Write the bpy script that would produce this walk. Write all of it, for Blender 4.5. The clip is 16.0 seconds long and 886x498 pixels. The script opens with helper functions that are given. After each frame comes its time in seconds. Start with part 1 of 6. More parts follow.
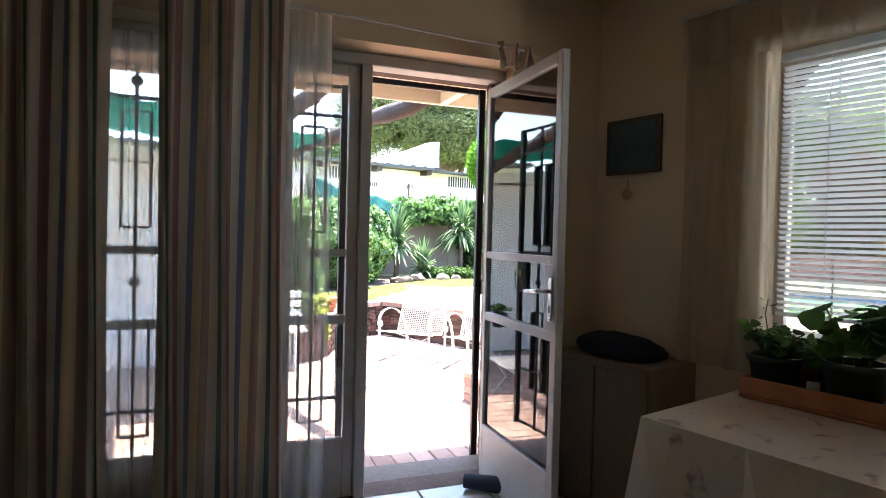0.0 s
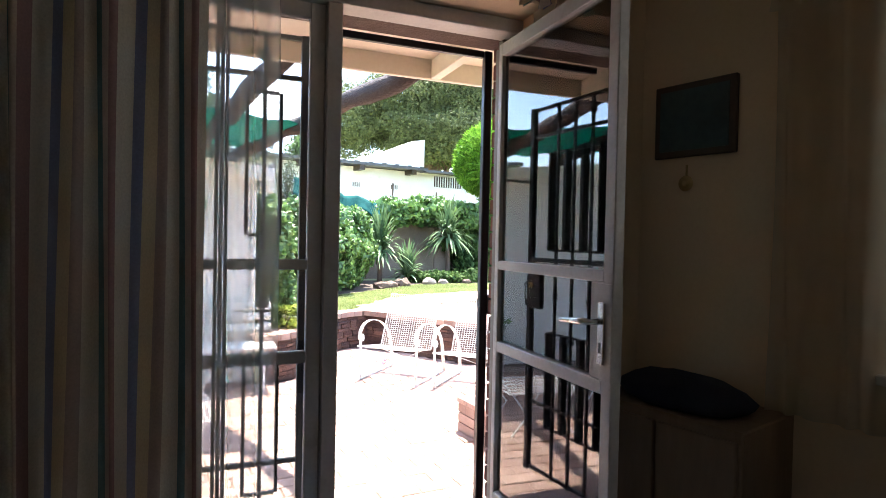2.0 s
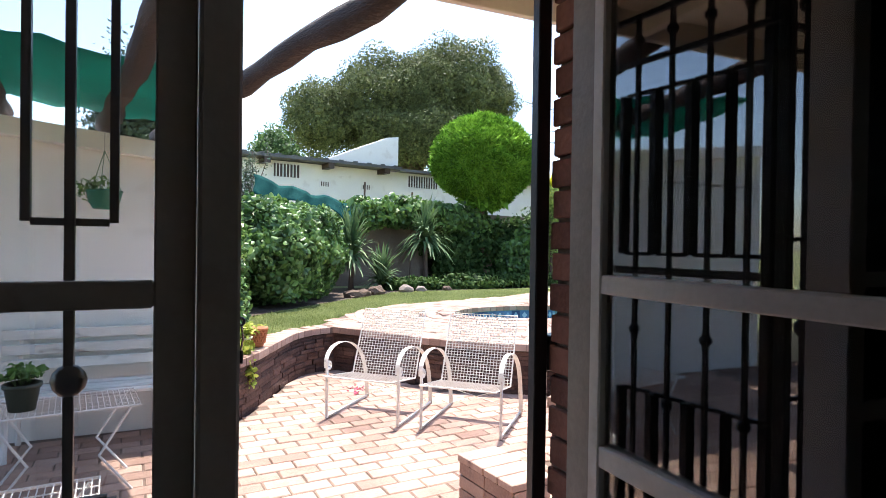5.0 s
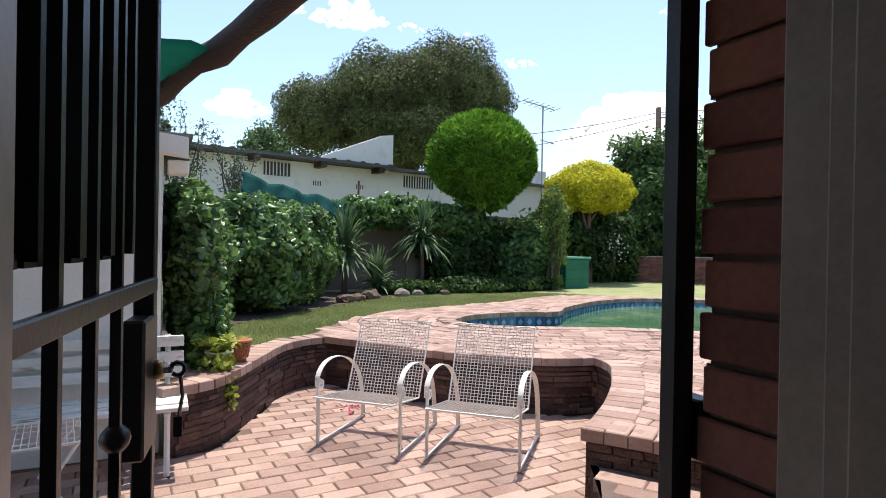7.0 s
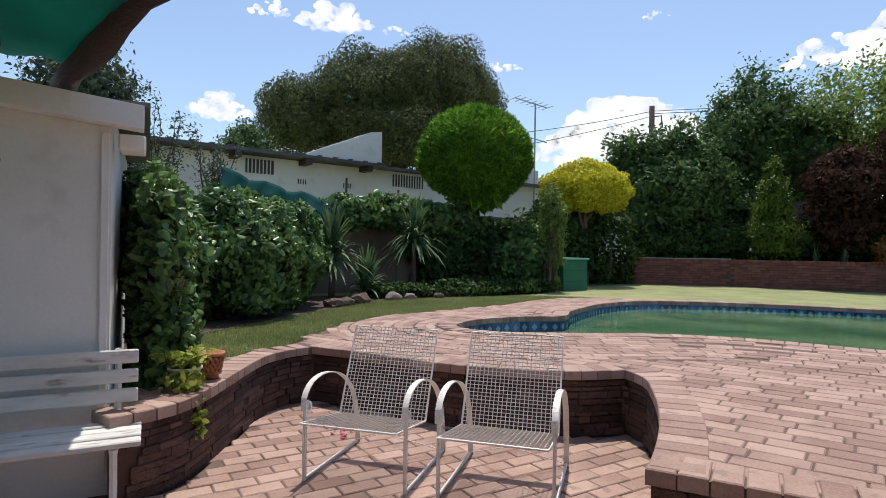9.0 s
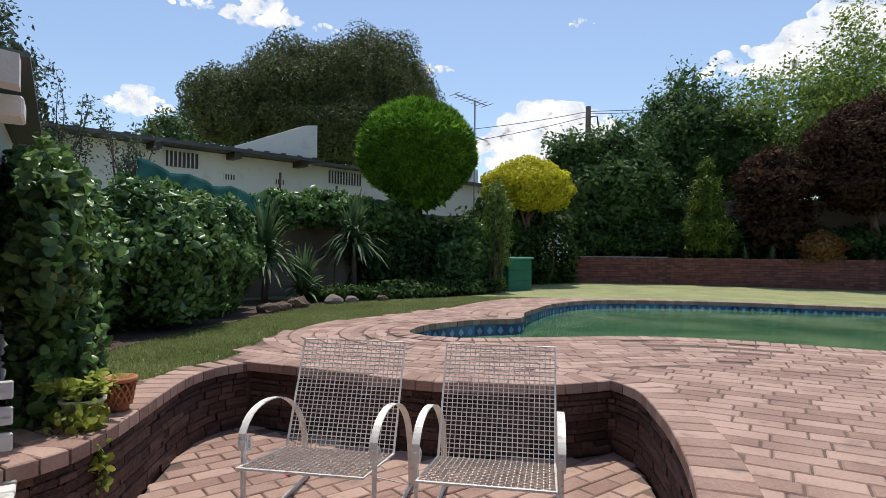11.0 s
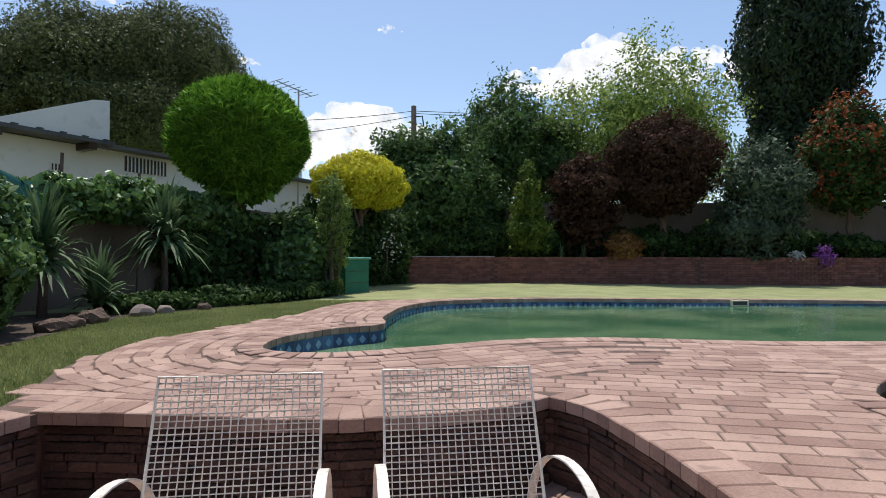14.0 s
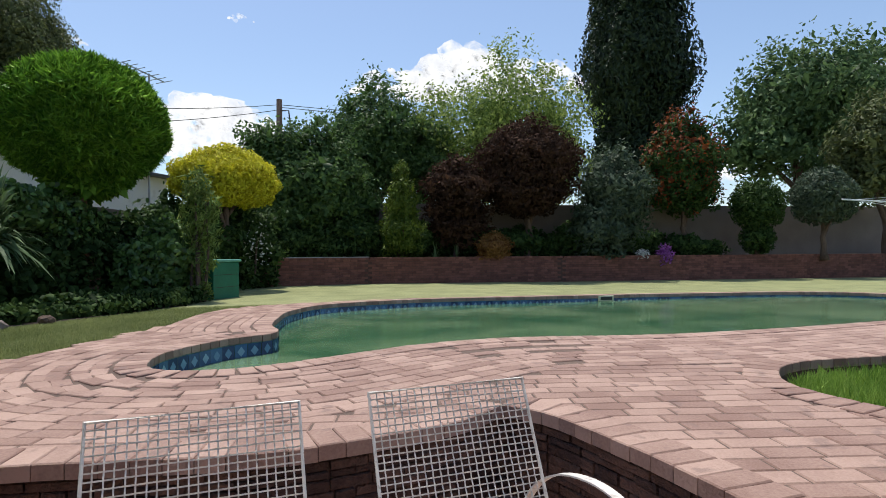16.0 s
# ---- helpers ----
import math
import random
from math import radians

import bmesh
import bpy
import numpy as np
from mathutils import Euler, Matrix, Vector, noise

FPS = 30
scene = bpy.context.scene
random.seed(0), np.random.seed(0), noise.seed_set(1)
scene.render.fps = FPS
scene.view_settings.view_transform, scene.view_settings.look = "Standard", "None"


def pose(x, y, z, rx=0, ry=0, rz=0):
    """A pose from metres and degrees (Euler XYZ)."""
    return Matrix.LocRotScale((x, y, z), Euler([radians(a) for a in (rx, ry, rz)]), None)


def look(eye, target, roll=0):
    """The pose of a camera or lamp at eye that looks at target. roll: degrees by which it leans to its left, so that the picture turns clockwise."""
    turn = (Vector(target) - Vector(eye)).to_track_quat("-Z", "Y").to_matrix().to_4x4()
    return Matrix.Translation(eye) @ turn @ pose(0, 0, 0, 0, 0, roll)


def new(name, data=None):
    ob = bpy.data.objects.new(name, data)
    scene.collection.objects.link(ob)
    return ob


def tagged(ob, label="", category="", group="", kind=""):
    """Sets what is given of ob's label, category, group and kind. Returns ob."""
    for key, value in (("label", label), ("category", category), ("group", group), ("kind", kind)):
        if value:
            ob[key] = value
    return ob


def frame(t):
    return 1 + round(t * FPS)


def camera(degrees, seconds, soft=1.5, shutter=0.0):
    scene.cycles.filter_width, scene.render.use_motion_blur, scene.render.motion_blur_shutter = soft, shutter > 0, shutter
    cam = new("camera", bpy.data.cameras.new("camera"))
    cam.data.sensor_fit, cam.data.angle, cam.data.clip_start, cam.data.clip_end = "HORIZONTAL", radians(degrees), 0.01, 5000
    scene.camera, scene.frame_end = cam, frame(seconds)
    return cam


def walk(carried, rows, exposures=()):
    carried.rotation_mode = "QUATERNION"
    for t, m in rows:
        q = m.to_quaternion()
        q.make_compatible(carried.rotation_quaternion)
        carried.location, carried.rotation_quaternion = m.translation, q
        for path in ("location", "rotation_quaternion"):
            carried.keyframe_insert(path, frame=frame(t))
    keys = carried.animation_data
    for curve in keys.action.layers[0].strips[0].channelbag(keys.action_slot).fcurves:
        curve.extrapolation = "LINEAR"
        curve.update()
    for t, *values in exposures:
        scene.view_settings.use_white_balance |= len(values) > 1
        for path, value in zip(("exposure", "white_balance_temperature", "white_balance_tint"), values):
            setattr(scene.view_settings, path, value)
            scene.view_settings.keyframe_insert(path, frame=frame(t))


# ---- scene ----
cam = camera(74.8, 16.0, soft=0.8)
PATH = [
    (0, (-0.633, -2.755, 1.257), (0.064, -0.881, 1.217), 1.4),
    (0.5, (-0.584, -2.567, 1.257), (0.127, -0.698, 1.219), 1.3),
    (1, (-0.542, -2.388, 1.268), (0.183, -0.524, 1.231), 1.4),
    (1.5, (-0.486, -2.202, 1.268), (0.25, -0.343, 1.235), 1.5),
    (2, (-0.413, -2.02, 1.268), (0.335, -0.165, 1.235), 1.2),
    (2.5, (-0.359, -1.835, 1.255), (0.401, 0.015, 1.226), 1.3),
    (3, (-0.313, -1.634, 1.252), (0.457, 0.211, 1.224), 1.3),
    (3.5, (-0.251, -1.426, 1.245), (0.533, 0.414, 1.219), 1.0),
    (4, (-0.192, -1.227, 1.244), (0.605, 0.607, 1.222), 1.3),
    (4.2, (-0.17, -1.15, 1.245), (0.648, 0.674, 1.221), 1.0),
    (6.5, (0.045, -0.388, 1.239), (0.893, 1.423, 1.228), 0.8),
    (7, (0.062, -0.262, 1.239), (0.923, 1.543, 1.229), 1.0),
    (7.5, (0.092, -0.08, 1.226), (0.964, 1.719, 1.22), 0.9),
    (7.6, (0.087, -0.035, 1.222), (0.965, 1.762, 1.216), 1.0),
    (8, (0.12, 0.116, 1.222), (1.002, 1.91, 1.217), 0.9),
    (8.2, (0.143, 0.179, 1.204), (1.024, 1.974, 1.203), 0.9),
    (10.5, (0.312, 0.949, 1.161), (1.356, 2.656, 1.165), 0.6),
    (11, (0.333, 1.106, 1.151), (1.438, 2.773, 1.158), 0.5),
    (11.5, (0.383, 1.304, 1.146), (1.55, 2.928, 1.153), 0.4),
    (12, (0.418, 1.467, 1.144), (1.659, 3.035, 1.152), 0.4),
    (12.5, (0.433, 1.627, 1.132), (1.756, 3.127, 1.144), 0.3),
    (13, (0.417, 1.802, 1.129), (1.832, 3.215, 1.142), 0.3),
    (13.5, (0.42, 1.98, 1.119), (1.923, 3.3, 1.131), 0.2),
    (14, (0.479, 2.207, 1.095), (2.058, 3.434, 1.112), 0.1),
    (14.5, (0.445, 2.327, 1.107), (2.099, 3.451, 1.125), 0.2),
    (15, (0.505, 2.585, 1.075), (2.225, 3.605, 1.098), 0.1),
    (15.5, (0.464, 2.683, 1.096), (2.242, 3.6, 1.117), -0.1),
    (16, (0.445, 2.769, 1.107), (2.273, 3.581, 1.123), -0.4),
]
walk(cam, [(t, look(eye, target, roll)) for t, eye, target, roll in PATH],
     [(0.0, 3.8), (1.5, 3.4), (3.5, 2.6), (4.2, 2.25), (6.4, 1.05), (7.0, 0.85), (8.0, 0.45), (10.5, 0.12), (12.5, 0.09), (14.0, 0.17), (16.0, 0.17)])
# ---- end of the walk ----

# ---- light ----
SUN_TO = Vector((0.18, 0.24, 1.0)).normalized()
world = bpy.data.worlds.new("sky_world")
scene.world = world
world.use_nodes = True
wn = world.node_tree
wn.nodes.clear()
w_out = wn.nodes.new("ShaderNodeOutputWorld")
w_bg = wn.nodes.new("ShaderNodeBackground")
w_sky = wn.nodes.new("ShaderNodeTexSky")
w_sky.sky_type = "NISHITA"
w_sky.sun_disc = False
w_sky.sun_elevation = math.asin(SUN_TO.z)
w_sky.sun_rotation = math.atan2(SUN_TO.x, SUN_TO.y)
w_sky.air_density = 1.0
w_sky.dust_density = 1.1
w_sky.ozone_density = 2.0
w_bg.inputs["Strength"].default_value = 0.15
wn.links.new(w_sky.outputs[0], w_bg.inputs["Color"])
wn.links.new(w_bg.outputs[0], w_out.inputs["Surface"])
sun_data = bpy.data.lights.new("sun", "SUN")
sun_data.energy = 3.6
sun_data.angle = radians(0.6)
sun_data.color = (1.0, 0.95, 0.87)
sun = new("sun", sun_data)
sun.matrix_world = look((0, 0, 30), tuple(Vector((0, 0, 30)) - SUN_TO))

# daylight standing in the opening of the dining room window
pane_light = bpy.data.lights.new("window_daylight", "AREA")
pane_light.shape = "RECTANGLE"
pane_light.size, pane_light.size_y = 1.5, 1.1
pane_light.energy = 1.4
pane_light.color = (0.93, 0.97, 1.0)
pane_ob = new("window_daylight", pane_light)
pane_ob.matrix_world = look((1.89, -1.66, 1.48), (1.89 - 0.963, -1.66 - 0.27, 1.48))


# ---- materials ----
def node_mat(name):
    m = bpy.data.materials.new(name)
    m.use_nodes = True
    nt = m.node_tree
    return m, nt, nt.nodes["Principled BSDF"]


def surface(name, c1, c2, rough=0.6, scale=4.0, fine=40.0, bump=0.2, metal=0.0, spread=0.0, spec=0.5, trans=0.0,
            stretch=(1, 1, 1), depth=0.01, fleck=None, fleck_amount=0.0, wear=0.0):
    """A two-scale noise material in object space; spread: variation from piece to piece."""
    m, nt, b = node_mat(name)
    n, l = nt.nodes, nt.links
    tc = n.new("ShaderNodeTexCoord")
    mp = n.new("ShaderNodeMapping")
    mp.inputs["Scale"].default_value = stretch
    geo = n.new("ShaderNodeNewGeometry")
    l.new(geo.outputs["Position"], mp.inputs["Vector"])
    big = n.new("ShaderNodeTexNoise")
    big.inputs["Scale"].default_value = scale
    big.inputs["Detail"].default_value = 5
    small = n.new("ShaderNodeTexNoise")
    small.inputs["Scale"].default_value = fine
    small.inputs["Detail"].default_value = 6
    l.new(mp.outputs[0], big.inputs["Vector"])
    l.new(mp.outputs[0], small.inputs["Vector"])
    add = n.new("ShaderNodeMath")
    add.operation = "MULTIPLY_ADD"
    l.new(big.outputs["Fac"], add.inputs[0])
    add.inputs[1].default_value = 0.6
    half = n.new("ShaderNodeMath")
    half.operation = "MULTIPLY"
    l.new(small.outputs["Fac"], half.inputs[0])
    half.inputs[1].default_value = 0.4
    l.new(half.outputs[0], add.inputs[2])
    last = add.outputs[0]
    if spread:
        info = n.new("ShaderNodeObjectInfo")
        tot = n.new("ShaderNodeMath")
        tot.operation = "ADD"
        l.new(info.outputs["Random"], tot.inputs[0])
        l.new(geo.outputs["Random Per Island"], tot.inputs[1])
        fr = n.new("ShaderNodeMath")
        fr.operation = "FRACT"
        l.new(tot.outputs[0], fr.inputs[0])
        sp = n.new("ShaderNodeMath")
        sp.operation = "MULTIPLY_ADD"
        l.new(fr.outputs[0], sp.inputs[0])
        sp.inputs[1].default_value = spread
        l.new(last, sp.inputs[2])
        sub = n.new("ShaderNodeMath")
        sub.operation = "SUBTRACT"
        l.new(sp.outputs[0], sub.inputs[0])
        sub.inputs[1].default_value = spread / 2
        last = sub.outputs[0]
    ramp = n.new("ShaderNodeValToRGB")
    ramp.color_ramp.elements[0].position = 0.28
    ramp.color_ramp.elements[1].position = 0.72
    ramp.color_ramp.elements[0].color = (*c1, 1)
    ramp.color_ramp.elements[1].color = (*c2, 1)
    l.new(last, ramp.inputs[0])
    col = ramp.outputs[0]
    if fleck:
        fl = n.new("ShaderNodeTexNoise")
        fl.inputs["Scale"].default_value = scale * 2.7
        fl.inputs["Detail"].default_value = 8
        l.new(mp.outputs[0], fl.inputs["Vector"])
        fr2 = n.new("ShaderNodeValToRGB")
        fr2.color_ramp.elements[0].position = 0.60
        fr2.color_ramp.elements[1].position = 0.68
        l.new(fl.outputs["Fac"], fr2.inputs[0])
        mul = n.new("ShaderNodeMath")
        mul.operation = "MULTIPLY"
        l.new(fr2.outputs[0], mul.inputs[0])
        mul.inputs[1].default_value = fleck_amount
        mix = n.new("ShaderNodeMixRGB")
        l.new(mul.outputs[0], mix.inputs[0])
        l.new(col, mix.inputs[1])
        mix.inputs[2].default_value = (*fleck, 1)
        col = mix.outputs[0]
    l.new(col, b.inputs["Base Color"])
    b.inputs["Roughness"].default_value = rough
    b.inputs["Metallic"].default_value = metal
    b.inputs["Specular IOR Level"].default_value = spec
    if bump:
        bp = n.new("ShaderNodeBump")
        bp.inputs["Strength"].default_value = bump
        bp.inputs["Distance"].default_value = depth
        l.new(small.outputs["Fac"], bp.inputs["Height"])
        l.new(bp.outputs[0], b.inputs["Normal"])
    if trans:
        tr = n.new("ShaderNodeBsdfTranslucent")
        l.new(col, tr.inputs["Color"])
        ms = n.new("ShaderNodeMixShader")
        ms.inputs[0].default_value = trans
        l.new(b.outputs[0], ms.inputs[1])
        l.new(tr.outputs[0], ms.inputs[2])
        l.new(ms.outputs[0], n["Material Output"].inputs["Surface"])
    return m


def leaf_mat(name, c1, c2, trans=0.3, rough=0.55, spec=0.18):
    return surface(name, c1, c2, rough=rough, scale=1.2, fine=14, bump=0.0, spread=0.45, trans=trans, spec=spec)


PAVER = surface("clay_paver", (0.250, 0.150, 0.117), (0.445, 0.300, 0.238), 0.88, 3, 70, 0.6, spread=0.38, depth=0.006,
                fleck=(0.20, 0.135, 0.115), fleck_amount=0.55)
JOINT = surface("sandy_joint", (0.08, 0.052, 0.04), (0.19, 0.13, 0.10), 0.95, 6, 90, 0.4)
BRICK = surface("dark_red_brick", (0.11, 0.04, 0.03), (0.235, 0.095, 0.068), 0.85, 6, 70, 0.5, spread=0.35, depth=0.006)
STONE = surface("rough_slate_stone", (0.055, 0.027, 0.02), (0.145, 0.078, 0.056), 0.9, 9, 50, 1.0, spread=0.5, depth=0.02)
MORTAR = surface("mortar", (0.09, 0.06, 0.048), (0.16, 0.11, 0.09), 0.95, 8, 80, 0.5)
GRASS_GROUND = surface("lawn_soil_and_turf", (0.17, 0.19, 0.075), (0.36, 0.37, 0.17), 0.95, 1.6, 60, 0.8, depth=0.02)
BLADE = leaf_mat("grass_blade", (0.17, 0.21, 0.07), (0.38, 0.41, 0.18), 0.4, 0.7)
FRESH_BLADE = leaf_mat("fresh_grass_blade", (0.12, 0.24, 0.03), (0.32, 0.46, 0.09), 0.4, 0.6)
DARK_MORTAR = surface("dark_red_mortar", (0.07, 0.035, 0.027), (0.13, 0.07, 0.055), 0.95, 8, 80, 0.5)
SOIL = surface("dark_soil", (0.035, 0.024, 0.016), (0.10, 0.07, 0.05), 0.95, 3, 40, 0.8, depth=0.03)
WHITE_WALL = surface("white_plaster", (0.70, 0.67, 0.62), (0.82, 0.80, 0.76), 0.85, 1.1, 50, 0.15, fleck=(0.55, 0.50, 0.44), fleck_amount=0.35)
CREAM_WALL = surface("cream_interior_paint", (0.64, 0.495, 0.32), (0.72, 0.57, 0.39), 0.8, 1.3, 60, 0.12)
CEILING = surface("ceiling_paint", (0.6, 0.55, 0.46), (0.7, 0.65, 0.56), 0.85, 1.3, 60, 0.1)
FRAME_WHITE = surface("white_enamel_frame", (0.47, 0.435, 0.40), (0.60, 0.565, 0.53), 0.4, 5, 70, 0.1, fleck=(0.35, 0.28, 0.22), fleck_amount=0.25)
FASCIA = surface("cream_fascia_board", (0.58, 0.52, 0.42), (0.68, 0.62, 0.52), 0.6, 2, 40, 0.15)
# darker copy of the frame enamel: the jamb's shade is in the colour
SHADED_FRAME = surface("frame_enamel_in_shade", (0.15, 0.125, 0.105), (0.25, 0.215, 0.185), 0.5, 5, 70, 0.2)
BLACK_STEEL = surface("black_painted_steel", (0.006, 0.006, 0.007), (0.02, 0.02, 0.022), 0.35, 8, 80, 0.1)
POLE = surface("dark_gum_pole", (0.018, 0.010, 0.008), (0.06, 0.036, 0.028), 0.8, 3, 40, 0.8, stretch=(1, 1, 4), depth=0.02)
NET = surface("green_shade_net", (0.0, 0.16, 0.125), (0.01, 0.30, 0.24), 0.8, 3, 160, 0.3, trans=0.55)
CHAIR_METAL = surface("cream_painted_metal", (0.66, 0.61, 0.54), (0.82, 0.78, 0.72), 0.42, 12, 90, 0.15, fleck=(0.30, 0.18, 0.11), fleck_amount=0.45)
WHITE_WOOD = surface("weathered_white_wood", (0.50, 0.47, 0.43), (0.78, 0.76, 0.72), 0.7, 5, 30, 0.4, stretch=(0.3, 1, 1), fleck=(0.20, 0.16, 0.13), fleck_amount=0.8)
WHITE_METAL = surface("white_enamelled_wire", (0.65, 0.64, 0.62), (0.8, 0.8, 0.78), 0.4, 10, 60, 0.1)
CHROME = surface("worn_chrome", (0.55, 0.55, 0.54), (0.72, 0.72, 0.70), 0.25, 12, 90, 0.1, metal=1.0)
TERRACOTTA = surface("terracotta", (0.36, 0.13, 0.06), (0.52, 0.22, 0.11), 0.8, 9, 80, 0.3)
DARK_POT = surface("dark_green_plastic", (0.012, 0.022, 0.014), (0.025, 0.04, 0.028), 0.45, 9, 80, 0.1)
GREEN_POT = surface("green_plastic", (0.01, 0.10, 0.06), (0.02, 0.16, 0.10), 0.45, 9, 80, 0.1)
PALE_POT = surface("pale_yellow_pot", (0.55, 0.53, 0.35), (0.70, 0.68, 0.48), 0.5, 9, 80, 0.1)
BARK = surface("rough_bark", (0.055, 0.035, 0.025), (0.17, 0.11, 0.08), 0.9, 5, 30, 1.0, stretch=(1, 1, 0.3), depth=0.03)
RED_BARK = surface("reddish_bark", (0.09, 0.045, 0.03), (0.22, 0.12, 0.085), 0.9, 5, 30, 1.0, stretch=(1, 1, 0.3), depth=0.03)
GREEN_BOX = surface("green_painted_board", (0.0, 0.10, 0.055), (0.01, 0.17, 0.10), 0.55, 3, 40, 0.15)
GREEN_LID = surface("pale_green_lid", (0.08, 0.26, 0.19), (0.14, 0.36, 0.27), 0.5, 3, 40, 0.15)
ROOFING = surface("dark_corrugated_sheet", (0.05, 0.05, 0.05), (0.13, 0.125, 0.12), 0.6, 2, 30, 0.2)
GREY_WALL = surface("grey_brown_precast_wall", (0.14, 0.11, 0.095), (0.24, 0.195, 0.17), 0.9, 1.0, 30, 0.4)
DARK_WALL = surface("weathered_brown_wall", (0.10, 0.07, 0.05), (0.20, 0.15, 0.115), 0.9, 1.2, 30, 0.5)
TILE_WHITE = surface("cream_floor_tile", (0.55, 0.54, 0.50), (0.68, 0.67, 0.63), 0.25, 2, 40, 0.05, spread=0.2)
POOL_PLASTER = surface("greenish_marbelite", (0.10, 0.19, 0.15), (0.17, 0.27, 0.21), 0.7, 1.0, 20, 0.2)
POOL_TILE = surface("blue_mosaic_tile", (0.012, 0.04, 0.12), (0.05, 0.14, 0.28), 0.2, 6, 30, 0.05, spread=0.6)
POOL_MOTIF = surface("pale_blue_tile", (0.12, 0.26, 0.42), (0.26, 0.42, 0.55), 0.2, 6, 30, 0.05, spread=0.6)
WIRE = surface("cable_rubber", (0.01, 0.01, 0.01), (0.03, 0.03, 0.03), 0.6, 5, 30, 0.0)
GREY_METAL = surface("grey_galvanised", (0.25, 0.25, 0.25), (0.4, 0.4, 0.4), 0.45, 5, 60, 0.1, metal=0.7)
DARK_WOOD = surface("dark_stained_wood", (0.022, 0.012, 0.008), (0.07, 0.04, 0.025), 0.4, 3, 40, 0.2, stretch=(1, 1, 0.2))
BROWN_WOOD = surface("brown_wood", (0.16, 0.10, 0.06), (0.30, 0.20, 0.125), 0.5, 3, 40, 0.2, stretch=(1, 1, 0.2))
NAVY = surface("navy_cloth", (0.006, 0.008, 0.02), (0.016, 0.02, 0.045), 0.9, 6, 120, 0.4)
RED_POT = surface("dark_red_woven_pot", (0.07, 0.018, 0.014), (0.20, 0.06, 0.045), 0.7, 20, 120, 0.8)
BRASS = surface("aged_brass", (0.35, 0.26, 0.12), (0.5, 0.38, 0.2), 0.35, 8, 60, 0.1, metal=1.0)
BLIND = surface("white_blind_slat", (0.62, 0.64, 0.66), (0.72, 0.74, 0.75), 0.5, 4, 40, 0.05, trans=0.75)


def glass_mat():
    m, nt, b = node_mat("window_glass")
    n, l = nt.nodes, nt.links
    tr = n.new("ShaderNodeBsdfTransparent")
    gl = n.new("ShaderNodeBsdfGlossy")
    gl.inputs["Roughness"].default_value = 0.02
    fr = n.new("ShaderNodeFresnel")
    fr.inputs["IOR"].default_value = 2.3
    mx = n.new("ShaderNodeMixShader")
    l.new(fr.outputs[0], mx.inputs[0])
    l.new(tr.outputs[0], mx.inputs[1])
    l.new(gl.outputs[0], mx.inputs[2])
    l.new(mx.outputs[0], n["Material Output"].inputs["Surface"])
    return m


GLASS = glass_mat()


def water_mat():
    m, nt, b = node_mat("murky_green_water")
    n, l = nt.nodes, nt.links
    geo = n.new("ShaderNodeNewGeometry")
    mp = n.new("ShaderNodeMapping")
    mp.inputs["Scale"].default_value = (1, 1, 1)
    l.new(geo.outputs["Position"], mp.inputs["Vector"])
    nz = n.new("ShaderNodeTexNoise")
    nz.inputs["Scale"].default_value = 0.45
    nz.inputs["Detail"].default_value = 4
    nz.inputs["Distortion"].default_value = 1.2
    l.new(mp.outputs[0], nz.inputs["Vector"])
    rp = n.new("ShaderNodeValToRGB")
    rp.color_ramp.elements[0].position = 0.35
    rp.color_ramp.elements[1].position = 0.68
    rp.color_ramp.elements[0].color = (0.040, 0.115, 0.058, 1)
    rp.color_ramp.elements[1].color = (0.150, 0.240, 0.125, 1)
    l.new(nz.outputs["Fac"], rp.inputs[0])
    l.new(rp.outputs[0], b.inputs["Base Color"])
    b.inputs["Roughness"].default_value = 0.12
    b.inputs["IOR"].default_value = 1.33
    rip = n.new("ShaderNodeTexNoise")
    rip.inputs["Scale"].default_value = 5.0
    rip.inputs["Detail"].default_value = 3
    l.new(mp.outputs[0], rip.inputs["Vector"])
    bp = n.new("ShaderNodeBump")
    bp.inputs["Strength"].default_value = 0.25
    bp.inputs["Distance"].default_value = 0.02
    l.new(rip.outputs["Fac"], bp.inputs["Height"])
    l.new(bp.outputs[0], b.inputs["Normal"])
    return m


WATER = water_mat()


def sheer_mat(name, colour, clear):
    m, nt, b = node_mat(name)
    n, l = nt.nodes, nt.links
    tr = n.new("ShaderNodeBsdfTransparent")
    tl = n.new("ShaderNodeBsdfTranslucent")
    df = n.new("ShaderNodeBsdfDiffuse")
    tl.inputs["Color"].default_value = (*colour, 1)
    df.inputs["Color"].default_value = (*colour, 1)
    geo = n.new("ShaderNodeNewGeometry")
    nz = n.new("ShaderNodeTexNoise")
    nz.inputs["Scale"].default_value = 9
    l.new(geo.outputs["Position"], nz.inputs["Vector"])
    mr = n.new("ShaderNodeMapRange")
    mr.inputs["From Min"].default_value = 0.3
    mr.inputs["From Max"].default_value = 0.7
    mr.inputs["To Min"].default_value = clear - 0.03
    mr.inputs["To Max"].default_value = clear + 0.03
    l.new(nz.outputs["Fac"], mr.inputs["Value"])
    m1 = n.new("ShaderNodeMixShader")
    m1.inputs[0].default_value = 0.75
    l.new(df.outputs[0], m1.inputs[1])
    l.new(tl.outputs[0], m1.inputs[2])
    m2 = n.new("ShaderNodeMixShader")
    l.new(mr.outputs[0], m2.inputs[0])
    l.new(m1.outputs[0], m2.inputs[1])
    l.new(tr.outputs[0], m2.inputs[2])
    l.new(m2.outputs[0], n["Material Output"].inputs["Surface"])
    return m


